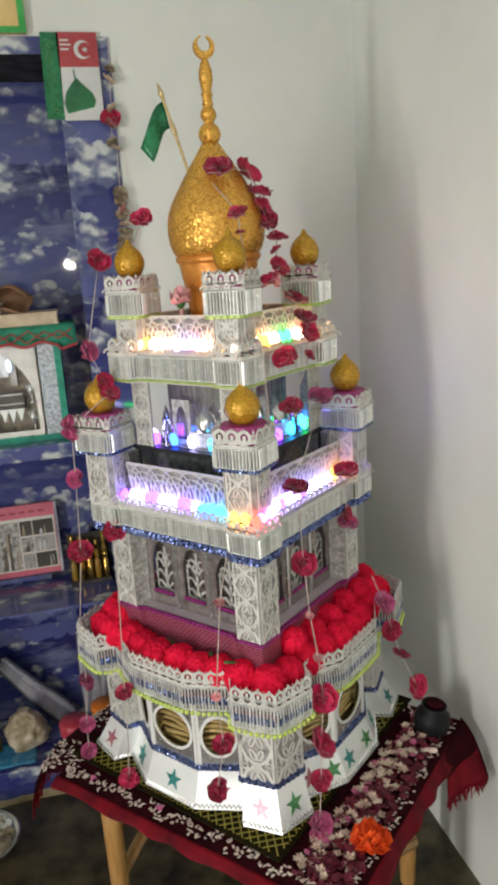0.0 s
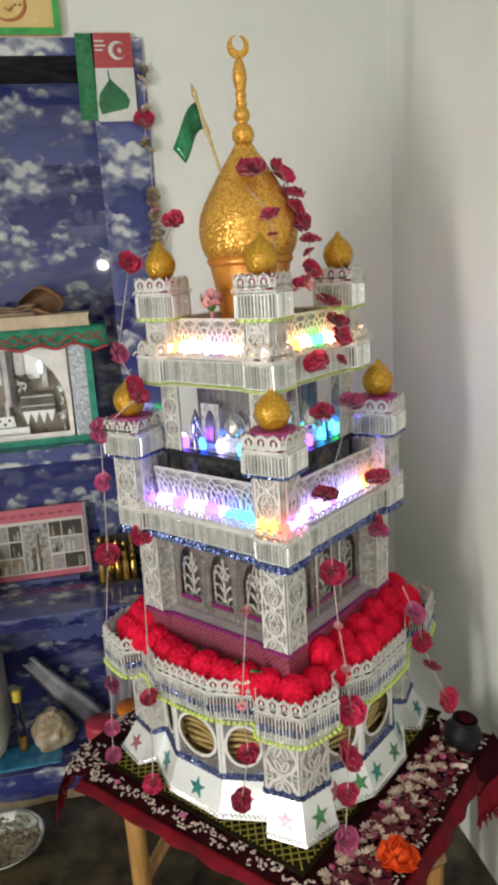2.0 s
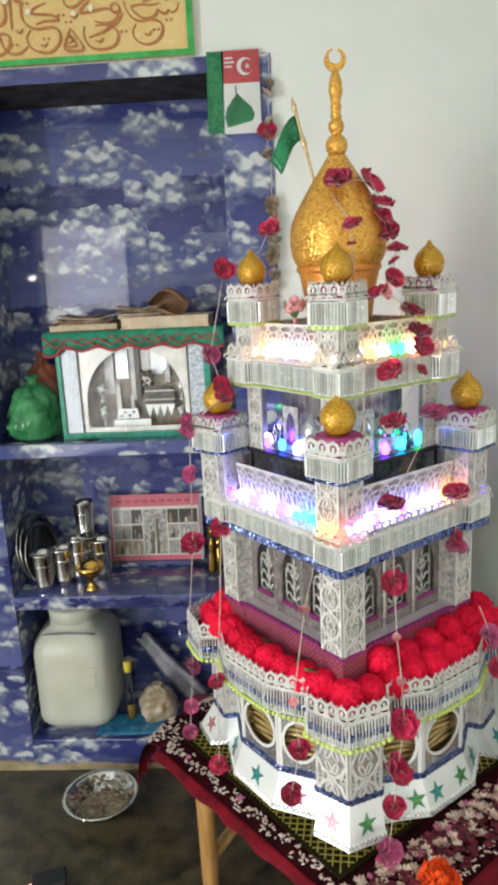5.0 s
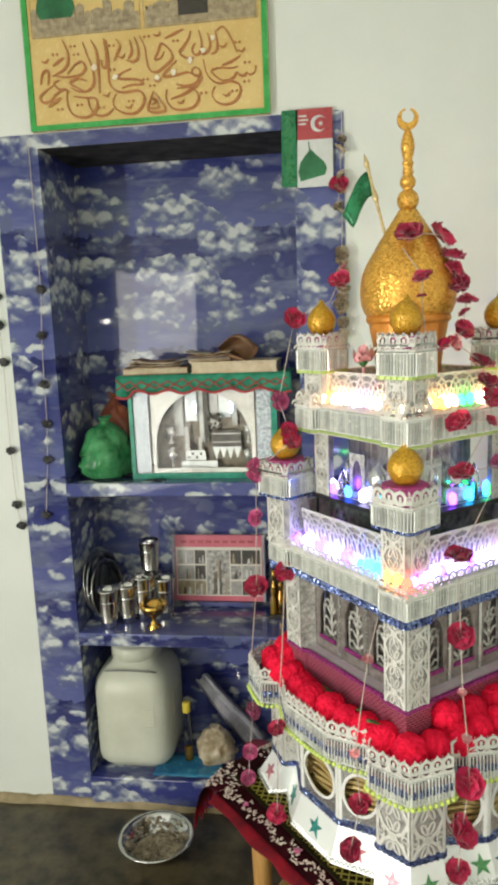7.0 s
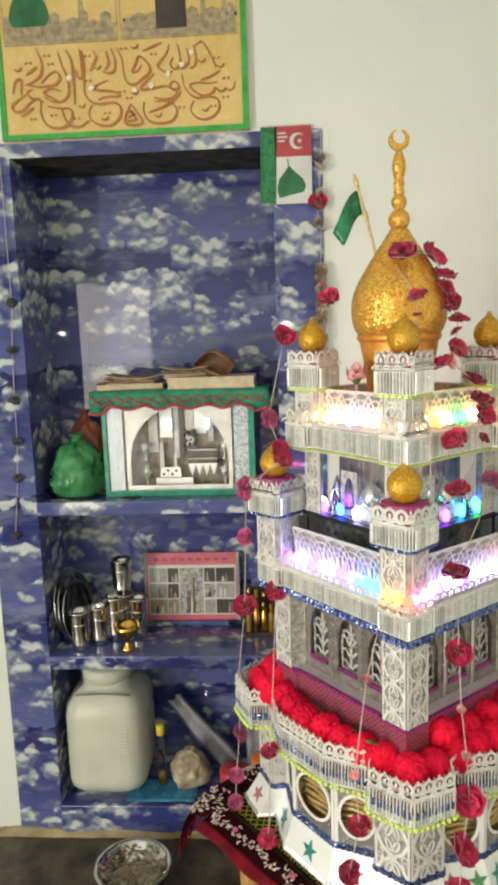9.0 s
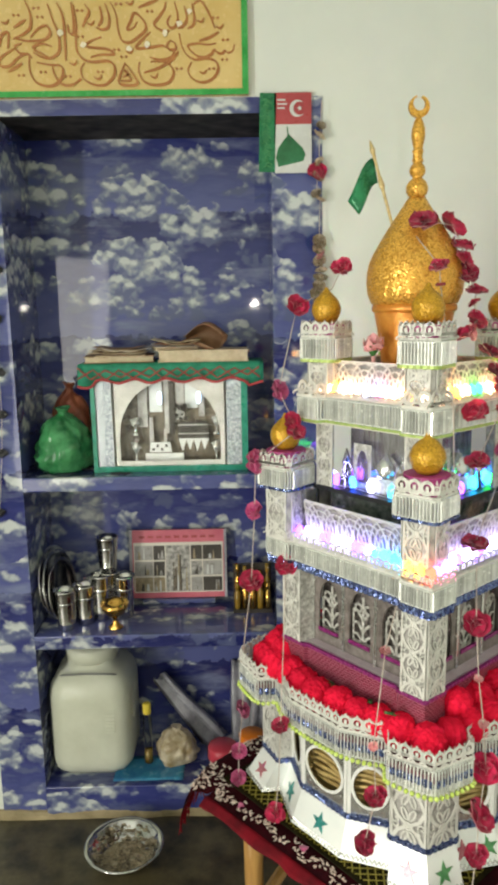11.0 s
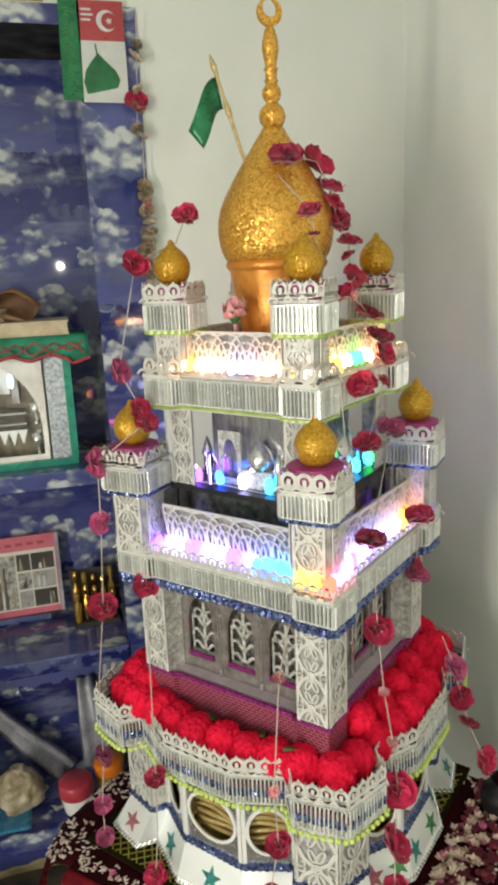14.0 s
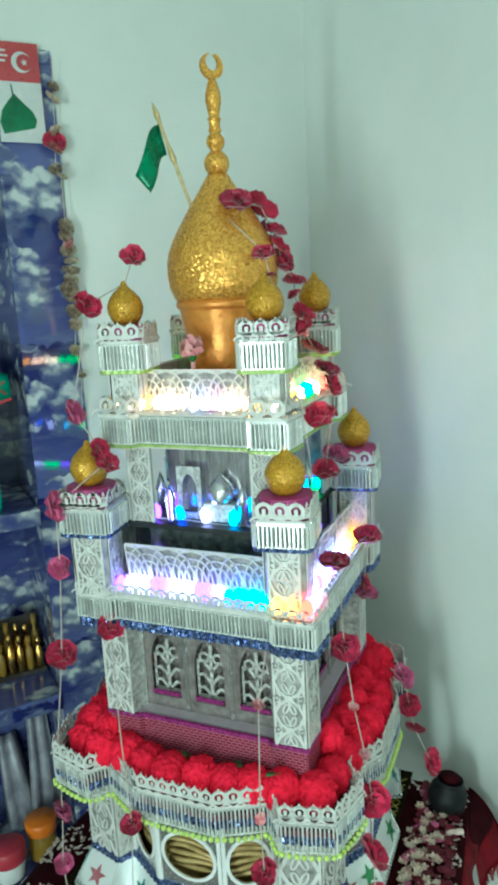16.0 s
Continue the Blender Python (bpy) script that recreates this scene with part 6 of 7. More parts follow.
pen((-227, 105), (-253, 94), (-274, 76), (-295, 74), (-303, 87), (-287, 102), (-261, 116))
pen((-298, 120), (-290, 148), (-273, 153), (-277, 116))
pen((-224, 97), (-225, 64), (-212, 37), (-185, 26), (-159, 30), (-141, 50), (-144, 73), (-175, 77), (-206, 83))
pen((-167, 77), (-161, 51), (-144, 30), (-117, 28), (-94, 43))
pen((-259, 165), (-243, 174), (-227, 184))
pen((-280, 61), (-261, 71), (-243, 82))
pen((21, 79), (3, 31), (51, 29), (22, 77))
pen((13, 44), (29, 53), (18, 60), (34, 38), (8, 36))
# vowel marks and dots between the letters
for i, (x, z) in enumerate(((266, 162), (280, 131), (256, 183), (217, 177), (89, 200), (10, 218), (39, 220), (-91, 143), (-89, 204), (-63, 174), (-199, 211), (-191, 190), (-280, 179), (-251, 195), (159, 64), (221, 55), (243, 63), (-44, 59), (-51, 45), (-191, 60), (-128, 49), (-112, 80), (277, 84), (-248, 53), (94, 46), (0, 111), (18, 94), (34, 106))):
    x, z = x / 1000, z / 1000
    if i % 3:
        for dx in (-0.006, 0.006):
            plate2(b, [(x + dx - 0.0045, z), (x + dx, z - 0.0045), (x + dx + 0.0045, z), (x + dx, z + 0.0045)], 0.001, mm)
    else:
        stroke(b, [(x + 0.010, z + 0.006), (x + 0.002, z - 0.004), (x - 0.010, z + 0.001)], 0.006, mm)
part("calligraphy", b, INK, poster, "brown decorative script")
# spots where the print has been torn away
random.seed(26)
for x, z in ((-141, 152), (-84, 124), (34, 112), (162, 170), (125, 148), (78, 122), (190, 198)):
    b = bmesh.new()
    plate2(b, [(x / 1000 + random.uniform(0.005, 0.010) * math.cos(a), z / 1000 + random.uniform(0.005, 0.010) * math.sin(a)) for a in (0, 0.9, 1.8, 2.7, 3.6, 4.5, 5.4)], 0.001, Matrix.Translation((0, -0.0172, 0)))
    part("torn_spot", b, TORN, poster)

flag = thing("paper_flag", "green, red and white paper flag with crescent and dome", "flag", pose(0.014, WY - 0.012, 1.918))
b = bmesh.new()
box(b, 0, 0.043, -0.002, 0, 0.0, 0.196, pose(0, 0, 0, 0, 1.5, 0))
part("green_band", b, FLAG_GREEN, flag)
b = bmesh.new()
random.seed(17)
for i in range(26):
    z = 0.012 + i * 0.0066
    x = 0.013 + 0.004 * math.sin(i * 1.9)
    ribbon(b, [(x, z), (x + 0.008, z + 0.004), (x + 0.017 + 0.004 * math.cos(i), z - 0.001)], 0.0022, 0.0006, Matrix.Translation((0, -0.003, 0)))
part("script_bars", b, GREEN_STAR, flag)
b = bmesh.new()
box(b, 0.043, 0.140, -0.002, 0, 0.118, 0.196)
part("red_field", b, FLAG_RED, flag)
b = bmesh.new()
box(b, 0.043, 0.140, -0.002, 0, -0.004, 0.118)
part("white_field", b, FLAG_WHITE, flag)
b = bmesh.new()
loft(b, [[(x, y, z) for (x, z), y in zip((p, p, q, q), (-0.003, -0.0022, -0.0022, -0.003))] for p, q in
         [((0.103 + 0.021 * math.cos(radians(a)), 0.157 + 0.021 * math.sin(radians(a))), (0.109 + 0.0165 * math.cos(radians(a)), 0.157 + 0.0165 * math.sin(radians(a)))) for a in range(36, 325, 18)]])
plate2(b, star2(0.109, 0.157, 0.008, 100), 0.0008, Matrix.Translation((0, -0.003, 0)))
ribbon(b, [(0.05, 0.178), (0.072, 0.178)], 0.004, 0.0008, Matrix.Translation((0, -0.003, 0)))
ribbon(b, [(0.05, 0.168), (0.076, 0.168)], 0.004, 0.0008, Matrix.Translation((0, -0.003, 0)))
ribbon(b, [(0.05, 0.158), (0.07, 0.158)], 0.004, 0.0008, Matrix.Translation((0, -0.003, 0)))
part("crescent_and_star", b, FLAG_WHITE, flag)
b = bmesh.new()
pts = [(0.052, 0.012), (0.118, 0.026), (0.124, 0.042), (0.116, 0.060), (0.100, 0.074), (0.080, 0.094), (0.066, 0.078), (0.052, 0.060), (0.046, 0.036)]
plate2(b, pts, 0.0008, Matrix.Translation((0, -0.003, 0)))
ribbon(b, [(0.078, 0.09), (0.076, 0.112)], 0.003, 0.0008, Matrix.Translation((0, -0.003, 0)))
part("dome_print", b, DOME_PRINT, flag)

random.seed(23)
dry = [(0.172 + random.uniform(-0.006, 0.008), WY - 0.018 - random.uniform(0, 0.012), z, k, s) for z, k, s in
       ((2.09, "", 1), (2.03, "dry", 0.7), (2.005, "dry", 0.9), (1.94, "dry", 0.8), (1.915, "red", 1.1), (1.905, "dry", 0.9), (1.86, "dry", 0.8), (1.845, "dry", 0.7), (1.735, "dry", 1.1), (1.715, "dry", 0.9), (1.70, "pale", 0.6), (1.685, "dry", 1.0), (1.66, "dry", 0.9), (1.64, "dry", 1.0), (1.62, "dry", 0.9), (1.60, "dry", 1.1), (1.58, "dry", 0.8), (1.55, "dry", 0.9), (1.52, "dry", 0.8), (1.46, "dry", 0.7), (1.40, "dry", 0.6), (1.28, "", 1))]
garland("dried brown flowers on a thread down the film's edge", dry)
for xs, zs, lab in (([-0.839, -0.84, -0.839, -0.843, -0.84, -0.831], [1.664, 1.58, 1.47, 1.20, 1.028, 0.962], "outer"), ([-0.701, -0.711, -0.716, -0.719, -0.727, -0.748], [1.678, 1.545, 1.40, 1.28, 1.17, 0.995], "inner")):
    g = thing("dried_garland", "thread with small dark dried buds beside the niche", "garland", pose(xs[0], WY - 0.012, 0))
    b = bmesh.new()
    tube(b, [(x - xs[0], 0, z) for x, z in [(xs[0], 2.09)] + list(zip(xs, zs))], 0.001, 4)
    part("thread", b, THREAD, g)
    for x, z in zip(xs, zs):
        b = bmesh.new()
        bmesh.ops.create_icosphere(b, subdivisions=3, radius=0.012)
        for v in b.verts:
            v.co *= 0.75 + 0.9 * abs(noise.noise(v.co * 95 + Vector((z * 7, 0, 0)))) + 0.3 * noise.noise(v.co * 220)
            v.co = Vector((v.co.x * 1.25 + x - xs[0], v.co.y * 0.6, v.co.z + z))
        part("dried_bud", b, BLACK, g)

# ---------- niche, top shelf ----------
S1, S2, S3 = 1.094, 0.608, 0.105
bx = thing("glass_shrine_box", "green-edged glass box with an arch picture and added glowing glints inside", "display box", pose(-0.255, 2.06, S1 + 0.004))
BW, BH, BD = 0.44, 0.30, 0.17
for nm, a in (("box_floor", (-BW / 2, BW / 2, 0, BD, 0, 0.006)), ("box_back", (-BW / 2, BW / 2, BD - 0.005, BD, 0.006, BH)), ("box_side", (-BW / 2, -BW / 2 + 0.004, 0.004, BD - 0.005, 0.006, BH)), ("box_side", (BW / 2 - 0.004, BW / 2, 0.004, BD - 0.005, 0.006, BH)), ("box_top", (-BW / 2, BW / 2, 0, BD, BH, BH + 0.006))):
    b = bmesh.new()
    box(b, *a)
    part(nm, b, CARD_CREAM, bx)
for a in ((-BW / 2 - 0.006, BW / 2 + 0.006, -0.006, 0.006, -0.004, 0.012), (-BW / 2 - 0.006, -BW / 2 + 0.006, -0.006, 0.006, 0.012, BH), (BW / 2 - 0.010, BW / 2 + 0.008, -0.006, 0.006, 0.012, BH), (-BW / 2 - 0.006, BW / 2 + 0.006, -0.006, 0.006, BH, BH + 0.01)):
    b = bmesh.new()
    box(b, *a)
    part("tape_edge", b, EMERALD, bx)
for sx in (-1, 1):
    b = bmesh.new()
    box(b, sx * (BW / 2 - 0.03) - 0.024, sx * (BW / 2 - 0.03) + 0.024, 0.001, 0.004, 0.012, BH)
    part("lace_border", b, BOX_LACE, bx)
b = bmesh.new()
hole = arch(0.16, 0.012, 0.30, BH - 0.035)
hole = [(0.16 + 0.148 * math.cos(radians(a)), 0.085 + 0.165 * math.sin(radians(a))) for a in range(0, 181, 12)] + [(0.012, 0.04), (0.012, 0.014), (0.16, 0.014), (0.308, 0.014), (0.308, 0.04)]
hole_panel(b, 0.32, BH - 0.014, hole, 0.003, Matrix.Translation((-0.16, 0.006, 0.012)))
part("arch_card", b, ARCH_CARD, bx)
b = bmesh.new()
box(b, -0.16, 0.16, 0.06, 0.063, 0.012, BH)
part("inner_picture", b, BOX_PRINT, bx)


def printed(name, material, plates, y, lean=0.0):
    """Flat cut-outs in the box, one behind another."""
    b = bmesh.new()
    for x0, x1, z0, z1 in plates:
        plate2(b, [(x0, z0), (x1, z0), (x1 - lean, z1), (x0 + lean, z1)], 0.003, Matrix.Translation((0, y, 0)))
    return part(name, b, material, bx)


# bright window reflections on the pane, painted as pale cut-outs
printed("pale_curtain", FLAG_WHITE, ((-0.063, -0.025, 0.165, 0.285), (0.043, 0.080, 0.175, 0.285)), 0.052)
printed("curtain_fold", BOX_CARD, ((-0.019, -0.006, 0.10, 0.285), (0.016, 0.041, 0.14, 0.285), (0.084, 0.100, 0.15, 0.25), (-0.098, -0.070, 0.12, 0.24)), 0.050)
printed("dark_post", DARK_INK, ((-0.004, 0.011, 0.10, 0.288),), 0.046)
printed("desk", DARK_INK, ((0.019, 0.113, 0.080, 0.136),), 0.040, 0.004)
printed("desk_edge", BOX_CARD, ((0.021, 0.111, 0.124, 0.128), (0.021, 0.111, 0.098, 0.101)), 0.0385)
printed("throne_back", BOX_CARD, ((-0.066, -0.052, 0.05, 0.150), (-0.024, -0.012, 0.05, 0.115)), 0.040, 0.002)
printed("throne_seat", FLAG_WHITE, ((-0.066, 0.000, 0.045, 0.075),), 0.036, 0.004)
printed("throne_inlay", DARK_INK, tuple((-0.058 + 0.013 * k, -0.051 + 0.013 * k, 0.050 + 0.011 * (k % 2), 0.058 + 0.011 * (k % 2)) for k in range(4)), 0.0345)
printed("white_plinth", FLAG_WHITE, ((-0.078, 0.036, 0.018, 0.043),), 0.030)
b = bmesh.new()
for k in range(4):
    plate2(b, [(0.022 + k * 0.022, 0.086), (0.046 + k * 0.022, 0.086), (0.033 + k * 0.022, 0.046 + 0.004 * (k % 2))], 0.002, Matrix.Translation((0, 0.034 - 0.0005 * k, 0)))
part("pointed_desk_cloth", b, FLAG_WHITE, bx)
b = bmesh.new()
random.seed(52)
for k in range(16):
    ball(b, (0.030 + random.uniform(-0.018, 0.018), 0.036 + random.uniform(-0.006, 0.006), 0.140 + random.uniform(0.0, 0.05)), random.uniform(0.004, 0.008), 7)
part("dark_posy", b, DARK_INK, bx)
for x, z, h in ((-0.104, 0.100, 0.055), (-0.104, 0.016, 0.075), (0.136, 0.100, 0.060), (0.134, 0.016, 0.070)):
    b = bmesh.new()
    lathe(b, [(0.009, 0), (0.010, h * 0.06), (0.003, h * 0.14), (0.003, h * 0.40), (0.011, h * 0.55), (0.013, h * 0.70), (0.006, h * 0.85), (0.001, h)], 14)
    for k in range(7):
        a = 0.9 * k
        ball(b, (0.012 * math.cos(a), 0.006 * math.sin(a), h * (0.62 + 0.05 * k)), 0.0042, 7)
    part("silver_ornament", b, SILVER, bx, "", pose(x, 0.026, z), True)
# reflections in the front glass, imitated by two small glowing shapes
for x in (-0.03, 0.085):
    b = bmesh.new()
    lathe(b, [(0.002, 0), (0.006, 0.008), (0.007, 0.026), (0.003, 0.036), (0.001, 0.037)], 10)
    part("glass_glint", b, lamp_glow("glint_pale", (0.6, 0.75, 1.0), 2.5), bx, "", pose(x, 0.035, 0.19), True)
b = bmesh.new()
box(b, -BW / 2, BW / 2, -0.001, 0.0005, 0.010, BH)
pane = part("front_glass", b, CLEAR, bx)
pane.visible_shadow = False
cl = thing("embroidered_cloth", "green cloth with red zigzag edging over the glass box", "cloth", pose(-0.245, 2.05, S1 + BH + 0.016))
b = bmesh.new()
rows = []
for i in range(41):
    x = -0.265 + 0.53 * i / 40
    drp = 0.045 + 0.006 * math.sin(i * 0.9) + (0.012 if i < 4 or i > 36 else 0)
    rows.append([b.verts.new(v) for v in ((x, 0.17, 0.001), (x, -0.004, 0.003), (x, -0.012 - 0.003 * math.sin(i), -0.01), (x, -0.014 - 0.004 * math.sin(i * 1.3), -drp))])
for r0, r1 in zip(rows, rows[1:]):
    for k in range(3):
        b.faces.new((r0[k], r0[k + 1], r1[k + 1], r1[k]))
thicken(b, 0.0015)
part("cloth_sheet", b, GREEN_CLOTH, cl, "", None, True)
b = bmesh.new()
random.seed(44)
for y, flip in ((-0.0200, 0), (-0.0226, 1)):
    knots = [(-0.262 + 0.040 * i + random.uniform(-0.005, 0.005), (-0.009 if (i + flip) % 2 else -0.037) + random.uniform(-0.005, 0.004)) for i in range(14)]
    ribbon(b, knots, 0.0042, 0.002, Matrix.Translation((0, y, 0)))
part("zigzag_stitch", b, BRAID_RED, cl)
b = bmesh.new()
tube(b, [(-0.265 + 0.53 * i / 40, -0.017 - 0.004 * math.sin(i * 1.3), -0.046 - 0.006 * math.sin(i * 0.9) - (0.012 if i < 4 or i > 36 else 0)) for i in range(41)], 0.0042, 6)
part("red_piping", b, FLAG_RED, cl)


def book(name, label, x, y, z, w, d, h, rz, cover, tilt=0.0, category="book"):
    g = thing(name, label, category, pose(x, y, z, tilt, 0, rz))
    b = bmesh.new()
    box(b, -w / 2 + 0.003, w / 2 - 0.003, -d / 2 + 0.003, d / 2 - 0.001, h * 0.12, h * 0.88)
    part("page_block", b, PAPER, g)
    for z0, z1 in ((0, h * 0.12), (h * 0.88, h)):
        b = bmesh.new()
        box(b, -w / 2, w / 2, -d / 2, d / 2, z0, z1)
        part("cover", b, cover, g)
    return g


ZB = S1 + BH + 0.0195
book("book", "thin worn brown book lying on the cloth", -0.40, 2.13, ZB, 0.20, 0.13, 0.020, 6, KRAFT)


def paper_heap(label, x, y, z, w, d, n, seed):
    """Loose curled sheets, one on another."""
    g = thing("paper_heap", label, "papers", pose(x, y, z))
    random.seed(seed)
    for i in range(n):
        b = bmesh.new()
        ww, dd, ph = w * random.uniform(0.7, 1.0), d * random.uniform(0.8, 1.0), random.uniform(0, 6)
        rows = []
        for j in range(9):
            u = j / 8 - 0.5
            lift = 0.0035 * i + 0.0012 + 0.016 * abs(u) ** 1.5 * (1 + math.sin(ph)) + 0.0012 * math.sin(j * 1.9 + ph)
            rows.append([b.verts.new((ww * u, dd * (k / 3 - 0.5), lift + 0.0015 * math.sin(k * 2 + ph))) for k in range(4)])
        for r0, r1 in zip(rows, rows[1:]):
            for k in range(3):
                b.faces.new((r0[k], r1[k], r1[k + 1], r0[k + 1]))
        thicken(b, 0.0012)
        part("sheet", b, (PAPER, KRAFT, PAPER, CARD_CREAM)[i % 4], g, "", pose(random.uniform(-0.015, 0.015), random.uniform(-0.01, 0.01), 0, 0, 0, random.uniform(-14, 14)), True)


paper_heap("heap of curled aged papers on the thin book", -0.39, 2.11, ZB + 0.0205, 0.17, 0.12, 6, 61)
paper_heap("pale curled papers on the paper bundle", -0.22, 2.10, ZB + 0.047, 0.15, 0.11, 3, 66)
book("book", "aged paper bundle lying on the cloth", -0.15, 2.12, ZB, 0.26, 0.13, 0.034, -1, PAPER)
book("book", "loose pale booklet on the paper bundle", -0.24, 2.14, ZB + 0.0345, 0.13, 0.10, 0.012, 14, CARD_CREAM, 4)
pouch = thing("paper_cone", "rolled open brown leaf-paper cone on the books", "paper cone", pose(-0.165, 2.11, ZB + 0.034, 0, 10, -18))
b = bmesh.new()
rows = []
for i in range(13):
    t = i / 12
    r = 0.006 + 0.030 * math.sin(math.pi * (0.10 + 0.62 * t)) ** 1.2
    c = Vector((-0.060 + 0.125 * t, 0.004 * math.sin(t * 5), r + 0.016 * math.sin(math.pi * t) * (1 - t)))
    rows.append([b.verts.new(c + Vector((0.014 * math.sin(q), 1.25 * r * math.cos(q), r * math.sin(q) * (1 + 0.25 * (q > 1.6))))) for q in [-2.6 + 4.9 * k / 14 for k in range(15)]])
for r0, r1 in zip(rows, rows[1:]):
    for k in range(14):
        b.faces.new((r0[k], r0[k + 1], r1[k + 1], r1[k]))
thicken(b, 0.0016)
part("rolled_sheet", b, KRAFT, pouch, "", None, True)


def bag(name, label, x, y, z, r, h, material, seed, category="bag"):
    """A soft knotted plastic bag with creases."""
    b = bmesh.new()
    rough = ((0.5, 0), (0.85, 0.04), (1.0, 0.25), (0.98, 0.45), (0.8, 0.68), (0.5, 0.84), (0.2, 0.92), (0.15, 0.96), (0.28, 1.02), (0.05, 1.0))
    fine = [(p[0] + (q[0] - p[0]) * k / 4, p[1] + (q[1] - p[1]) * k / 4) for p, q in zip(rough, rough[1:]) for k in range(4)] + [rough[-1]]
    lathe(b, [(r * a, h * c) for a, c in fine], 56)
    for v in b.verts:
        # gathered folds that run up to the knot
        a = math.atan2(v.co.y, v.co.x)
        fold = abs(math.sin(a * 4.5 + 3 * noise.noise(Vector((v.co.x * 9, v.co.y * 9, v.co.z * 16 + seed))) * 2)) - 0.5
        k = 1 + 0.13 * fold
        v.co.x, v.co.y = v.co.x * k, v.co.y * k
    for v in b.verts:
        n = noise.noise(Vector((v.co.x * 22, v.co.y * 22, v.co.z * 12 + seed))) + 0.6 * abs(noise.noise(Vector((v.co.x * 45, v.co.y * 45, v.co.z * 20 + seed))))
        f = 1 + 0.24 * n
        v.co.x, v.co.y = v.co.x * f, v.co.y * f
        v.co.z = max(0.0, v.co.z + 0.010 * n * (v.co.z / h))
    g = thing(name, label, category, pose(x, y, z))
    part("bag_body", b, material, g, "", None, True)
    return g


bag("plastic_bag", "bright green knotted polythene bag on the shelf", -0.572, 2.09, S1 + 0.001, 0.078, 0.185, GREEN_FILM, 2)
bag("plastic_bag", "reddish brown polythene bag in the niche", -0.575, 2.205, S1 + 0.001, 0.065, 0.245, BROWN_FILM, 5)
strip = thing("dark_strip", "small dark strip lying on the shelf's front", "strip", pose(-0.40, 2.03, S1 + 0.0005))
b = bmesh.new()
box(b, -0.03, 0.03, -0.006, 0.006, 0, 0.004)
bevelled(b, 0.0015)
part("strip_body", b, BLACK, strip)


# ---------- niche, middle shelf ----------
def tumbler(x, y, z=S2 + 0.001, h=0.105, r=0.033, up=True):
    g = thing("steel_tumbler", "stainless steel tumbler with ridged base band" if up else "stainless steel tumbler turned upside down on another", "tumbler", pose(x, y, z), "steel tumblers on the shelf")
    prof = [(0.001, 0), (r * 0.72, 0), (r * 0.74, 0.006), (r * 0.78, h * 0.14), (r * 0.80, h * 0.15), (r * 0.78, h * 0.17), (r * 0.95, h * 0.86), (r, h * 0.97), (r * 1.03, h), (r * 0.99, h), (r * 0.90, h * 0.8), (r * 0.70, 0.006), (0.001, 0.005)]
    if not up:
        prof = [(a, h - c) for a, c in prof]
    b = bmesh.new()
    lathe(b, prof, 24)
    part("cup", b, STEEL, g, "", None, True)
    b = bmesh.new()
    lathe(b, [(r * (0.90 if up else 0.86), h * 0.66), (r * 0.925, h * 0.67), (r * 0.93, h * 0.70), (r * 0.90, h * 0.71)], 24)
    part("ridge", b, STEEL, g, "", None, True)


for x, y, z, h, up in ((-0.592, 2.05, 0, 0.125, True), (-0.54, 2.09, 0, 0.125, True), (-0.495, 2.12, 0, 0.145, True), (-0.425, 2.135, 0, 0.135, True), (-0.475, 2.16, 0, 0.14, True), (-0.476, 2.155, 0.141, 0.115, True), (-0.53, 2.16, 0, 0.12, True)):
    tumbler(x, y, S2 + 0.001 + z, h, 0.035, up)
for i, (y, r) in enumerate(((2.235, 0.115), (2.215, 0.11), (2.195, 0.10))):
    g = thing("steel_plate", "round stainless steel plate standing on edge in the niche", "plate", pose(-0.655 + 0.016 * i, y - 0.09, S2 + r + 0.002, 0, 0, 80) @ pose(0, 0, 0, 82, 0, 0), "steel plates")
    b = bmesh.new()
    lathe(b, [(0.001, 0), (r * 0.82, 0), (r * 0.9, 0.008), (r * 0.97, 0.014), (r, 0.014), (r, 0.017), (r * 0.96, 0.017), (r * 0.88, 0.010), (r * 0.8, 0.003), (0.001, 0.003)], 40)
    part("plate_disc", b, STEEL, g, "", None, True)
g = thing("brass_goblet", "small polished brass footed bowl", "bowl", pose(-0.442, 2.045, S2 + 0.001))
b = bmesh.new()
lathe(b, [(0.001, 0), (0.022, 0), (0.023, 0.004), (0.010, 0.014), (0.007, 0.03), (0.011, 0.036), (0.030, 0.048), (0.040, 0.066), (0.043, 0.082), (0.041, 0.082), (0.036, 0.066), (0.02, 0.052), (0.001, 0.048)], 28)
part("goblet_body", b, BRASS, g, "", None, True)

cal = thing("photo_frame", "pink card frame with rows of small photographs in clear film", "picture frame", pose(-0.262, 2.228, S2 + 0.018, -6, 0, 0) @ Matrix.Diagonal((1.06, 1, 1.02, 1)))
FW, FH = 0.295, 0.222
b = bmesh.new()
box(b, -FW / 2, FW / 2, 0, 0.012, 0, FH)
part("frame_board", b, PINK_FRAME, cal)
b = bmesh.new()
box(b, -FW / 2 + 0.010, FW / 2 - 0.008, -0.002, 0, 0.018, FH - 0.040)
part("photo_card", b, CARD_CREAM, cal)
random.seed(3)
PRINTS = (PHOTO_GREY, BOX_CARD, DARK_INK, STONE_PRINT, FLAG_WHITE, BOX_PRINT)
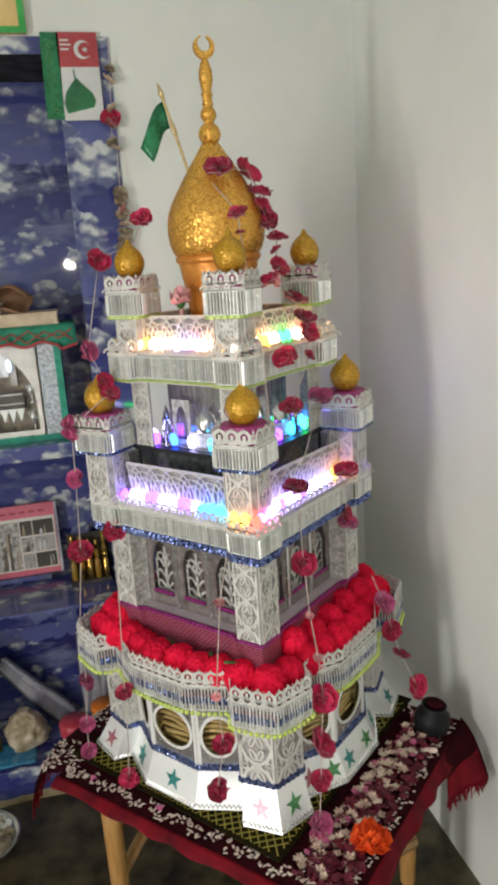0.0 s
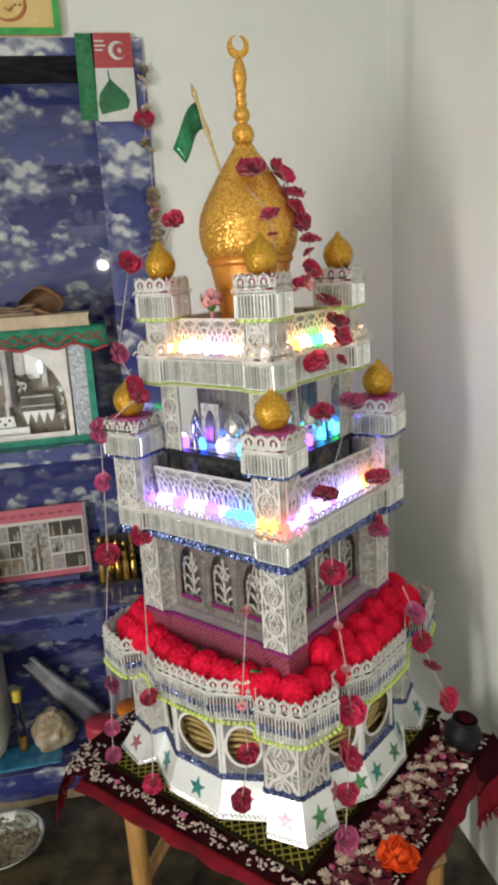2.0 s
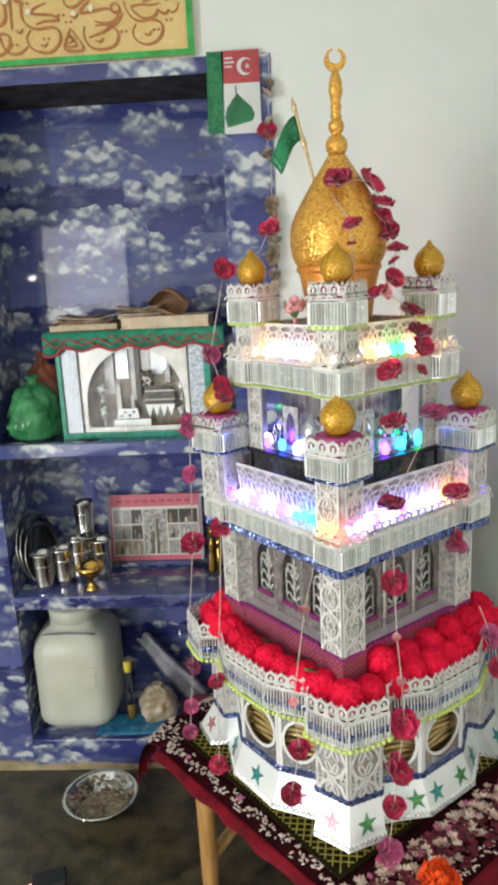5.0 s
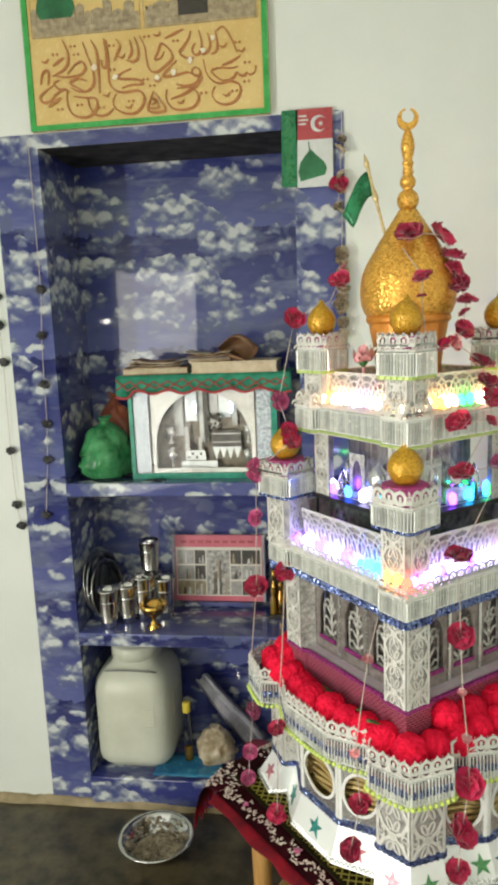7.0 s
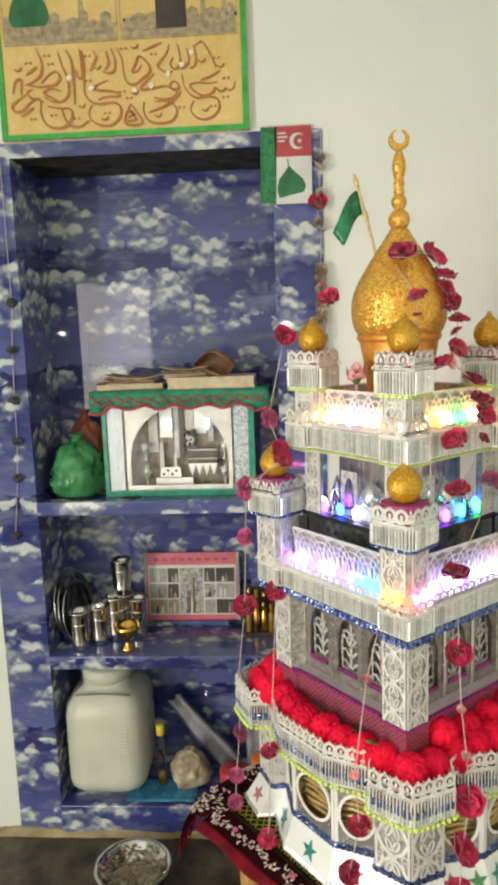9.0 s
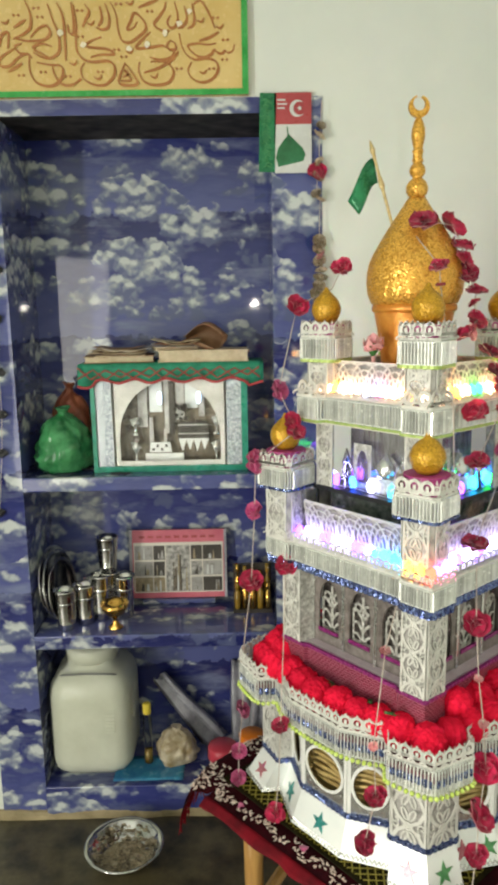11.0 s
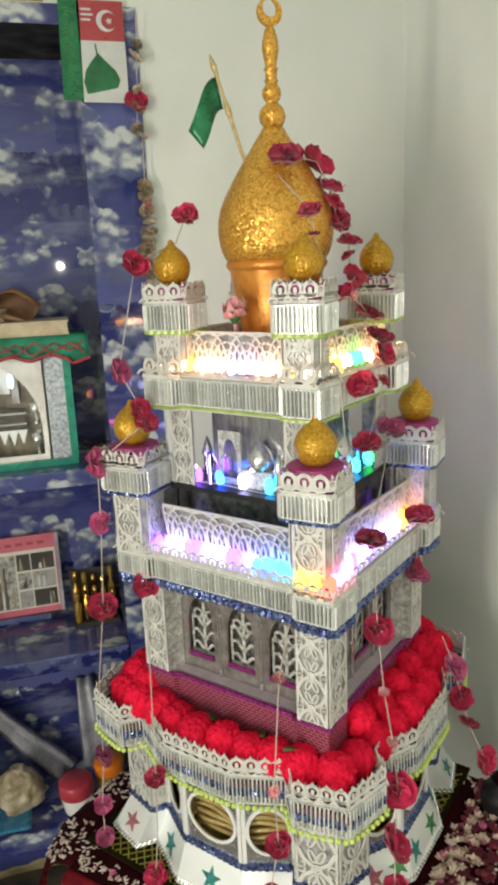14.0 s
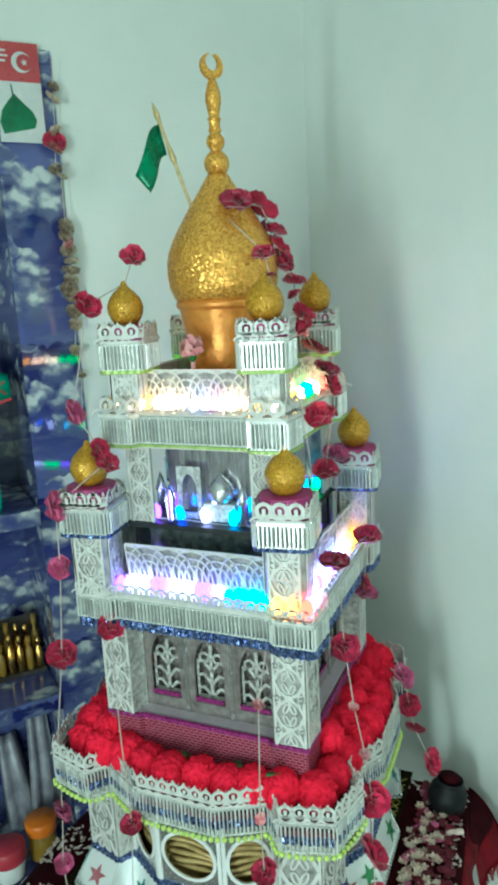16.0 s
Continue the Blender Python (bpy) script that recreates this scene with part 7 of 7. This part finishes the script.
for x0, w, hh in ((-0.134, 0.055, 0.046), (-0.076, 0.034, 0.046), (-0.038, 0.074, 0.150), (0.040, 0.034, 0.046), (0.077, 0.058, 0.046)):
    for r in range(1 if hh > 0.1 else 3):
        z0 = 0.022 + (0 if hh > 0.1 else (2 - r) * 0.052)
        b = bmesh.new()
        box(b, x0, x0 + w, -0.0035, -0.002, z0, z0 + hh)
        photo = part("small_photo", b, random.choice(PRINTS[:4]), cal)
        for k in range(7 if hh > 0.1 else 3):
            # patches of tone in the picture: uprights, ground and sky
            b = bmesh.new()
            xa = x0 + 0.002 + (w - 0.014) * random.random()
            wa, ha = random.uniform(0.004, 0.011), hh * random.uniform(0.35, 0.85)
            plate2(b, [(xa, z0 + 0.002), (xa + wa, z0 + 0.002), (xa + wa * random.uniform(0.5, 0.9), z0 + ha), (xa + wa * 0.3, z0 + ha * 0.96)], 0.0006, Matrix.Translation((0, -0.0042 - 0.00015 * k, 0)))
            part("printed_shape", b, random.choice(PRINTS), photo)
for i in range(9):
    b = bmesh.new()
    ribbon(b, [(-0.12 + i * 0.027, FH - 0.022), (-0.102 + i * 0.027, FH - 0.022)], 0.008, 0.001, Matrix.Translation((0, -0.001, 0)))
    part("title_bar", b, FLAG_RED, cal)
b = bmesh.new()
box(b, -FW / 2 - 0.003, -FW / 2 + 0.006, -0.004, 0.013, -0.001, FH + 0.001)
part("film_wrap", b, POLY, cal)
b = bmesh.new()
box(b, FW / 2 - 0.005, FW / 2 + 0.003, -0.004, 0.013, -0.001, FH + 0.001)
part("film_wrap", b, POLY, cal)
wedge = thing("wooden_block", "small block that props the photo frame", "block", pose(-0.262, 2.235, S2 + 0.0005))
b = bmesh.new()
box(b, -0.12, 0.12, -0.018, 0.022, 0, 0.016)
bevelled(b, 0.002)
part("block_body", b, SKY, wedge)
# gilded bottles in a dark box beside the frame
g = thing("perfume_box", "open dark box with rows of small gilded scent bottles", "box", pose(-0.020, 2.16, S2 + 0.0005))
b = bmesh.new()
box(b, -0.062, 0.062, 0.03, 0.035, 0, 0.145)
box(b, -0.062, 0.062, -0.03, 0.03, 0, 0.012)
part("box_shell", b, DARK_INK, g)
for k in range(10):
    x, y = -0.048 + 0.024 * (k % 5), -0.018 + 0.03 * (k // 5)
    b = bmesh.new()
    hh = 0.085 + 0.03 * (k // 5) + 0.008 * ((k * 3) % 4)
    lathe(b, [(0.008, 0), (0.0095, 0.004), (0.0095, hh * 0.6), (0.004, hh * 0.7), (0.004, hh * 0.78), (0.007, hh * 0.8), (0.006, hh)], 12)
    part("scent_bottle", b, BRASS if k % 3 else OIL, g, "", pose(x, y, 0.0125), True)

# ---------- niche, bottom shelf ----------
jar = thing("plastic_jar", "large milky square plastic jar with a screw lid", "jar", pose(-0.540, 2.152, S3 + 0.001))


def rsq(rx, ry, c, z):
    return [(x, y, z) for x, y in ((-rx, -ry + c), (-rx + c * 0.3, -ry + c * 0.3), (-rx + c, -ry), (rx - c, -ry), (rx - c * 0.3, -ry + c * 0.3), (rx, -ry + c), (rx, ry - c), (rx - c * 0.3, ry - c * 0.3), (rx - c, ry), (-rx + c, ry), (-rx + c * 0.3, ry - c * 0.3), (-rx, ry - c))]


b = bmesh.new()
J = 0.128
loft(b, [rsq(J * 0.70, J * 0.66, 0.05, 0), rsq(J * 0.88, J * 0.84, 0.05, 0.012), rsq(J * 0.97, J * 0.95, 0.05, 0.034), rsq(J, J, 0.05, 0.06), rsq(J, J, 0.05, 0.27), rsq(J * 0.96, J * 0.96, 0.05, 0.305), rsq(J * 0.82, J * 0.82, 0.05, 0.335), rsq(J * 0.62, J * 0.62, 0.048, 0.352), rsq(J * 0.60, J * 0.60, 0.048, 0.37)])
part("jar_body", b, JAR, jar, "", None, True)
b = bmesh.new()
lathe(b, [(0.078, 0.365), (0.084, 0.366), (0.085, 0.405), (0.080, 0.412), (0.001, 0.412)], 40)
part("jar_lid", b, JAR, jar, "", None, True)
for i in range(7):
    b = bmesh.new()
    box(b, J - 0.0005, J + 0.004, -0.05, 0.05, 0.17 + i * 0.012, 0.176 + i * 0.012)
    part("grip_rib", b, JAR, jar)
    b = bmesh.new()
    box(b, J - 0.075, J - 0.045, -J - 0.002, -J + 0.001, 0.16 + i * 0.012, 0.166 + i * 0.012)
    part("grip_rib", b, JAR, jar)
b = bmesh.new()
tube(b, [(-0.10, -0.07, 0.325), (-0.075, -0.10, 0.345), (0.0, -0.104, 0.350), (0.075, -0.10, 0.345), (0.10, -0.07, 0.325)], 0.0028, 6)
part("wire_handle", b, LED_SOCKET, jar)
g = thing("oil_bottle", "slim clear oil bottle with a yellow cap", "bottle", pose(-0.368, 2.105, S3 + 0.004))
b = bmesh.new()
lathe(b, [(0.001, 0), (0.013, 0), (0.014, 0.003), (0.0135, 0.16), (0.009, 0.172), (0.009, 0.178), (0.001, 0.178)], 18)
part("bottle_body", b, CLEAR, g, "", None, True)
b = bmesh.new()
lathe(b, [(0.001, 0.002), (0.011, 0.002), (0.011, 0.05), (0.001, 0.05)], 14)
part("oil", b, OIL, g, "", None, True)
b = bmesh.new()
lathe(b, [(0.0125, 0.175), (0.0135, 0.177), (0.0135, 0.207), (0.012, 0.21), (0.001, 0.21)], 16)
part("cap", b, YELLOW_CAP, g, "", None, True)
bag("crumpled_bag", "crumpled tan paper-and-film bag on the niche floor", -0.277, 2.125, S3 + 0.001, 0.062, 0.115, CRUMPLE, 9)
g = thing("blue_sheet", "flattened blue polythene sheet on the niche floor", "sheet", pose(-0.36, 2.06, S3 + 0.0005))
b = bmesh.new()
gr = [[b.verts.new((-0.11 + 0.02 * i, -0.05 + 0.018 * j, 0.004 + 0.005 * abs(noise.noise((i * 0.7, j * 0.9, 1))))) for j in range(8)] for i in range(12)]
for i in range(11):
    for j in range(7):
        b.faces.new((gr[i][j], gr[i + 1][j], gr[i + 1][j + 1], gr[i][j + 1]))
thicken(b, 0.001)
part("sheet_film", b, BLUE_FILM, g, "", None, True)


def folded(name, label, x, y, z, w, h, rz, lean, seed, material=POLY):
    g = thing(name, label, "plastic sheet", pose(x, y, z, lean[0], lean[1], rz))
    b = bmesh.new()
    rows = []
    for i in range(9):
        t = i / 8
        rows.append([b.verts.new((w * (j / 6 - 0.5) * (1 - 0.45 * t), 0.018 * math.sin(j * 2.1 + seed) * (1 - 0.3 * t) + 0.008 * math.sin(t * 5 + seed), h * t + 0.006 * math.sin(j * 1.7))) for j in range(7)])
    for r0, r1 in zip(rows, rows[1:]):
        for j in range(6):
            b.faces.new((r0[j], r0[j + 1], r1[j + 1], r1[j]))
    thicken(b, 0.0012)
    part("folds", b, material, g, "", None, True)


folded("folded_sheet", "greyish folded polythene sheet leaning in the niche", -0.15, 2.19, S3 + 0.012, 0.09, 0.30, 12, (-14, -38, ), 1)
folded("folded_sheet", "greyish folded polythene sheet standing in the niche", -0.055, 2.20, S3 + 0.012, 0.10, 0.27, -10, (-12, -6), 2)
folded("folded_sheet", "tall pale folded polythene in the niche corner", 0.000, 2.17, S3 + 0.012, 0.09, 0.40, 6, (-8, 3), 3)
g = thing("orange_lid_jar", "amber jar with an orange screw lid", "jar", pose(-0.03, 2.085, S3 + 0.001))
b = bmesh.new()
lathe(b, [(0.001, 0), (0.036, 0), (0.038, 0.004), (0.038, 0.075), (0.034, 0.08), (0.001, 0.08)], 24)
part("jar_body", b, OIL, g, "", None, True)
b = bmesh.new()
lathe(b, [(0.040, 0.076), (0.042, 0.078), (0.042, 0.108), (0.039, 0.112), (0.001, 0.112)], 28)
part("lid", b, ORANGE_CAP, g, "", None, True)
g = thing("red_lid_tub", "white plastic tub with a red lid", "tub", pose(-0.125, 2.05, S3 + 0.001))
b = bmesh.new()
lathe(b, [(0.001, 0), (0.034, 0), (0.036, 0.004), (0.044, 0.055), (0.001, 0.055)], 28)
part("tub_body", b, WHITE, g, "", None, True)
b = bmesh.new()
lathe(b, [(0.045, 0.053), (0.047, 0.056), (0.046, 0.092), (0.043, 0.096), (0.001, 0.096)], 28)
part("lid", b, RED_CAP, g, "", None, True)

# ---------- floor ----------
g = thing("steel_bowl", "wide shiny steel bowl with petal-stamped rim and grain inside", "bowl", pose(-0.405, 1.80, 0.001))
b = bmesh.new()
prof = [(0.001, 0.004), (0.045, 0), (0.06, 0.004), (0.09, 0.035), (0.103, 0.052), (0.111, 0.055), (0.113, 0.059), (0.108, 0.060), (0.098, 0.053), (0.085, 0.036), (0.057, 0.008), (0.001, 0.007)]
lathe(b, prof, 48)
for v in b.verts:
    rr = math.hypot(v.co.x, v.co.y)
    if 0.07 < rr < 0.1:
        f = 1 + 0.02 * math.cos(14 * math.atan2(v.co.y, v.co.x))
        v.co.x, v.co.y = v.co.x * f, v.co.y * f
part("bowl_shell", b, STEEL, g, "", None, True)
b = bmesh.new()
lathe(b, [(0.066, 0.0145), (0.062, 0.018), (0.03, 0.021), (0.001, 0.020)], 30)
for v in b.verts:
    v.co.z += 0.004 * noise.noise(v.co * 90)
part("grain", b, CRUMPLE, g)
b = bmesh.new()
random.seed(29)
for i in range(260):
    a, r = random.uniform(0, 6.28), 0.088 * math.sqrt(random.random())
    z = 0.021 + max(0, r - 0.058) * 0.95 + random.uniform(0, 0.008)
    tiny_flower(b, (r * math.cos(a), r * math.sin(a), z), random.uniform(0.005, 0.010), random.choice((3, 4, 5)), random.uniform(-0.3, 0.7))
tagged(part("dried_petals", b, DRY_FLAKES, g, "dried brown and pale flower petals"), kind="stuff")
g = thing("power_adapter", "black power adapter with a red pilot lamp on the floor", "adapter", pose(-0.47, 1.505, 0.001, 0, 0, 20))
b = bmesh.new()
box(b, -0.045, 0.045, -0.03, 0.03, 0, 0.045)
bevelled(b, 0.006, 3)
part("case", b, BLACK, g)
b = bmesh.new()
box(b, -0.052, -0.045, -0.006, 0.006, 0.022, 0.034)
part("pilot_lamp", b, lamp_glow("pilot_red", (1.0, 0.25, 0.18), 6), g)
g2 = thing("power_cable", "thin dark cable from the adapter across the floor", "cable", pose(-0.51, 1.49, 0.004))
b = bmesh.new()
tube(b, [(-0.0, 0, 0.016), (-0.05, -0.02, 0.004), (-0.10, 0.03, 0.0), (-0.22, 0.02, 0.0), (-0.4, -0.1, 0.0), (-0.6, -0.1, 0.0)], 0.003, 6)
part("cable_run", b, BLACK, g2)
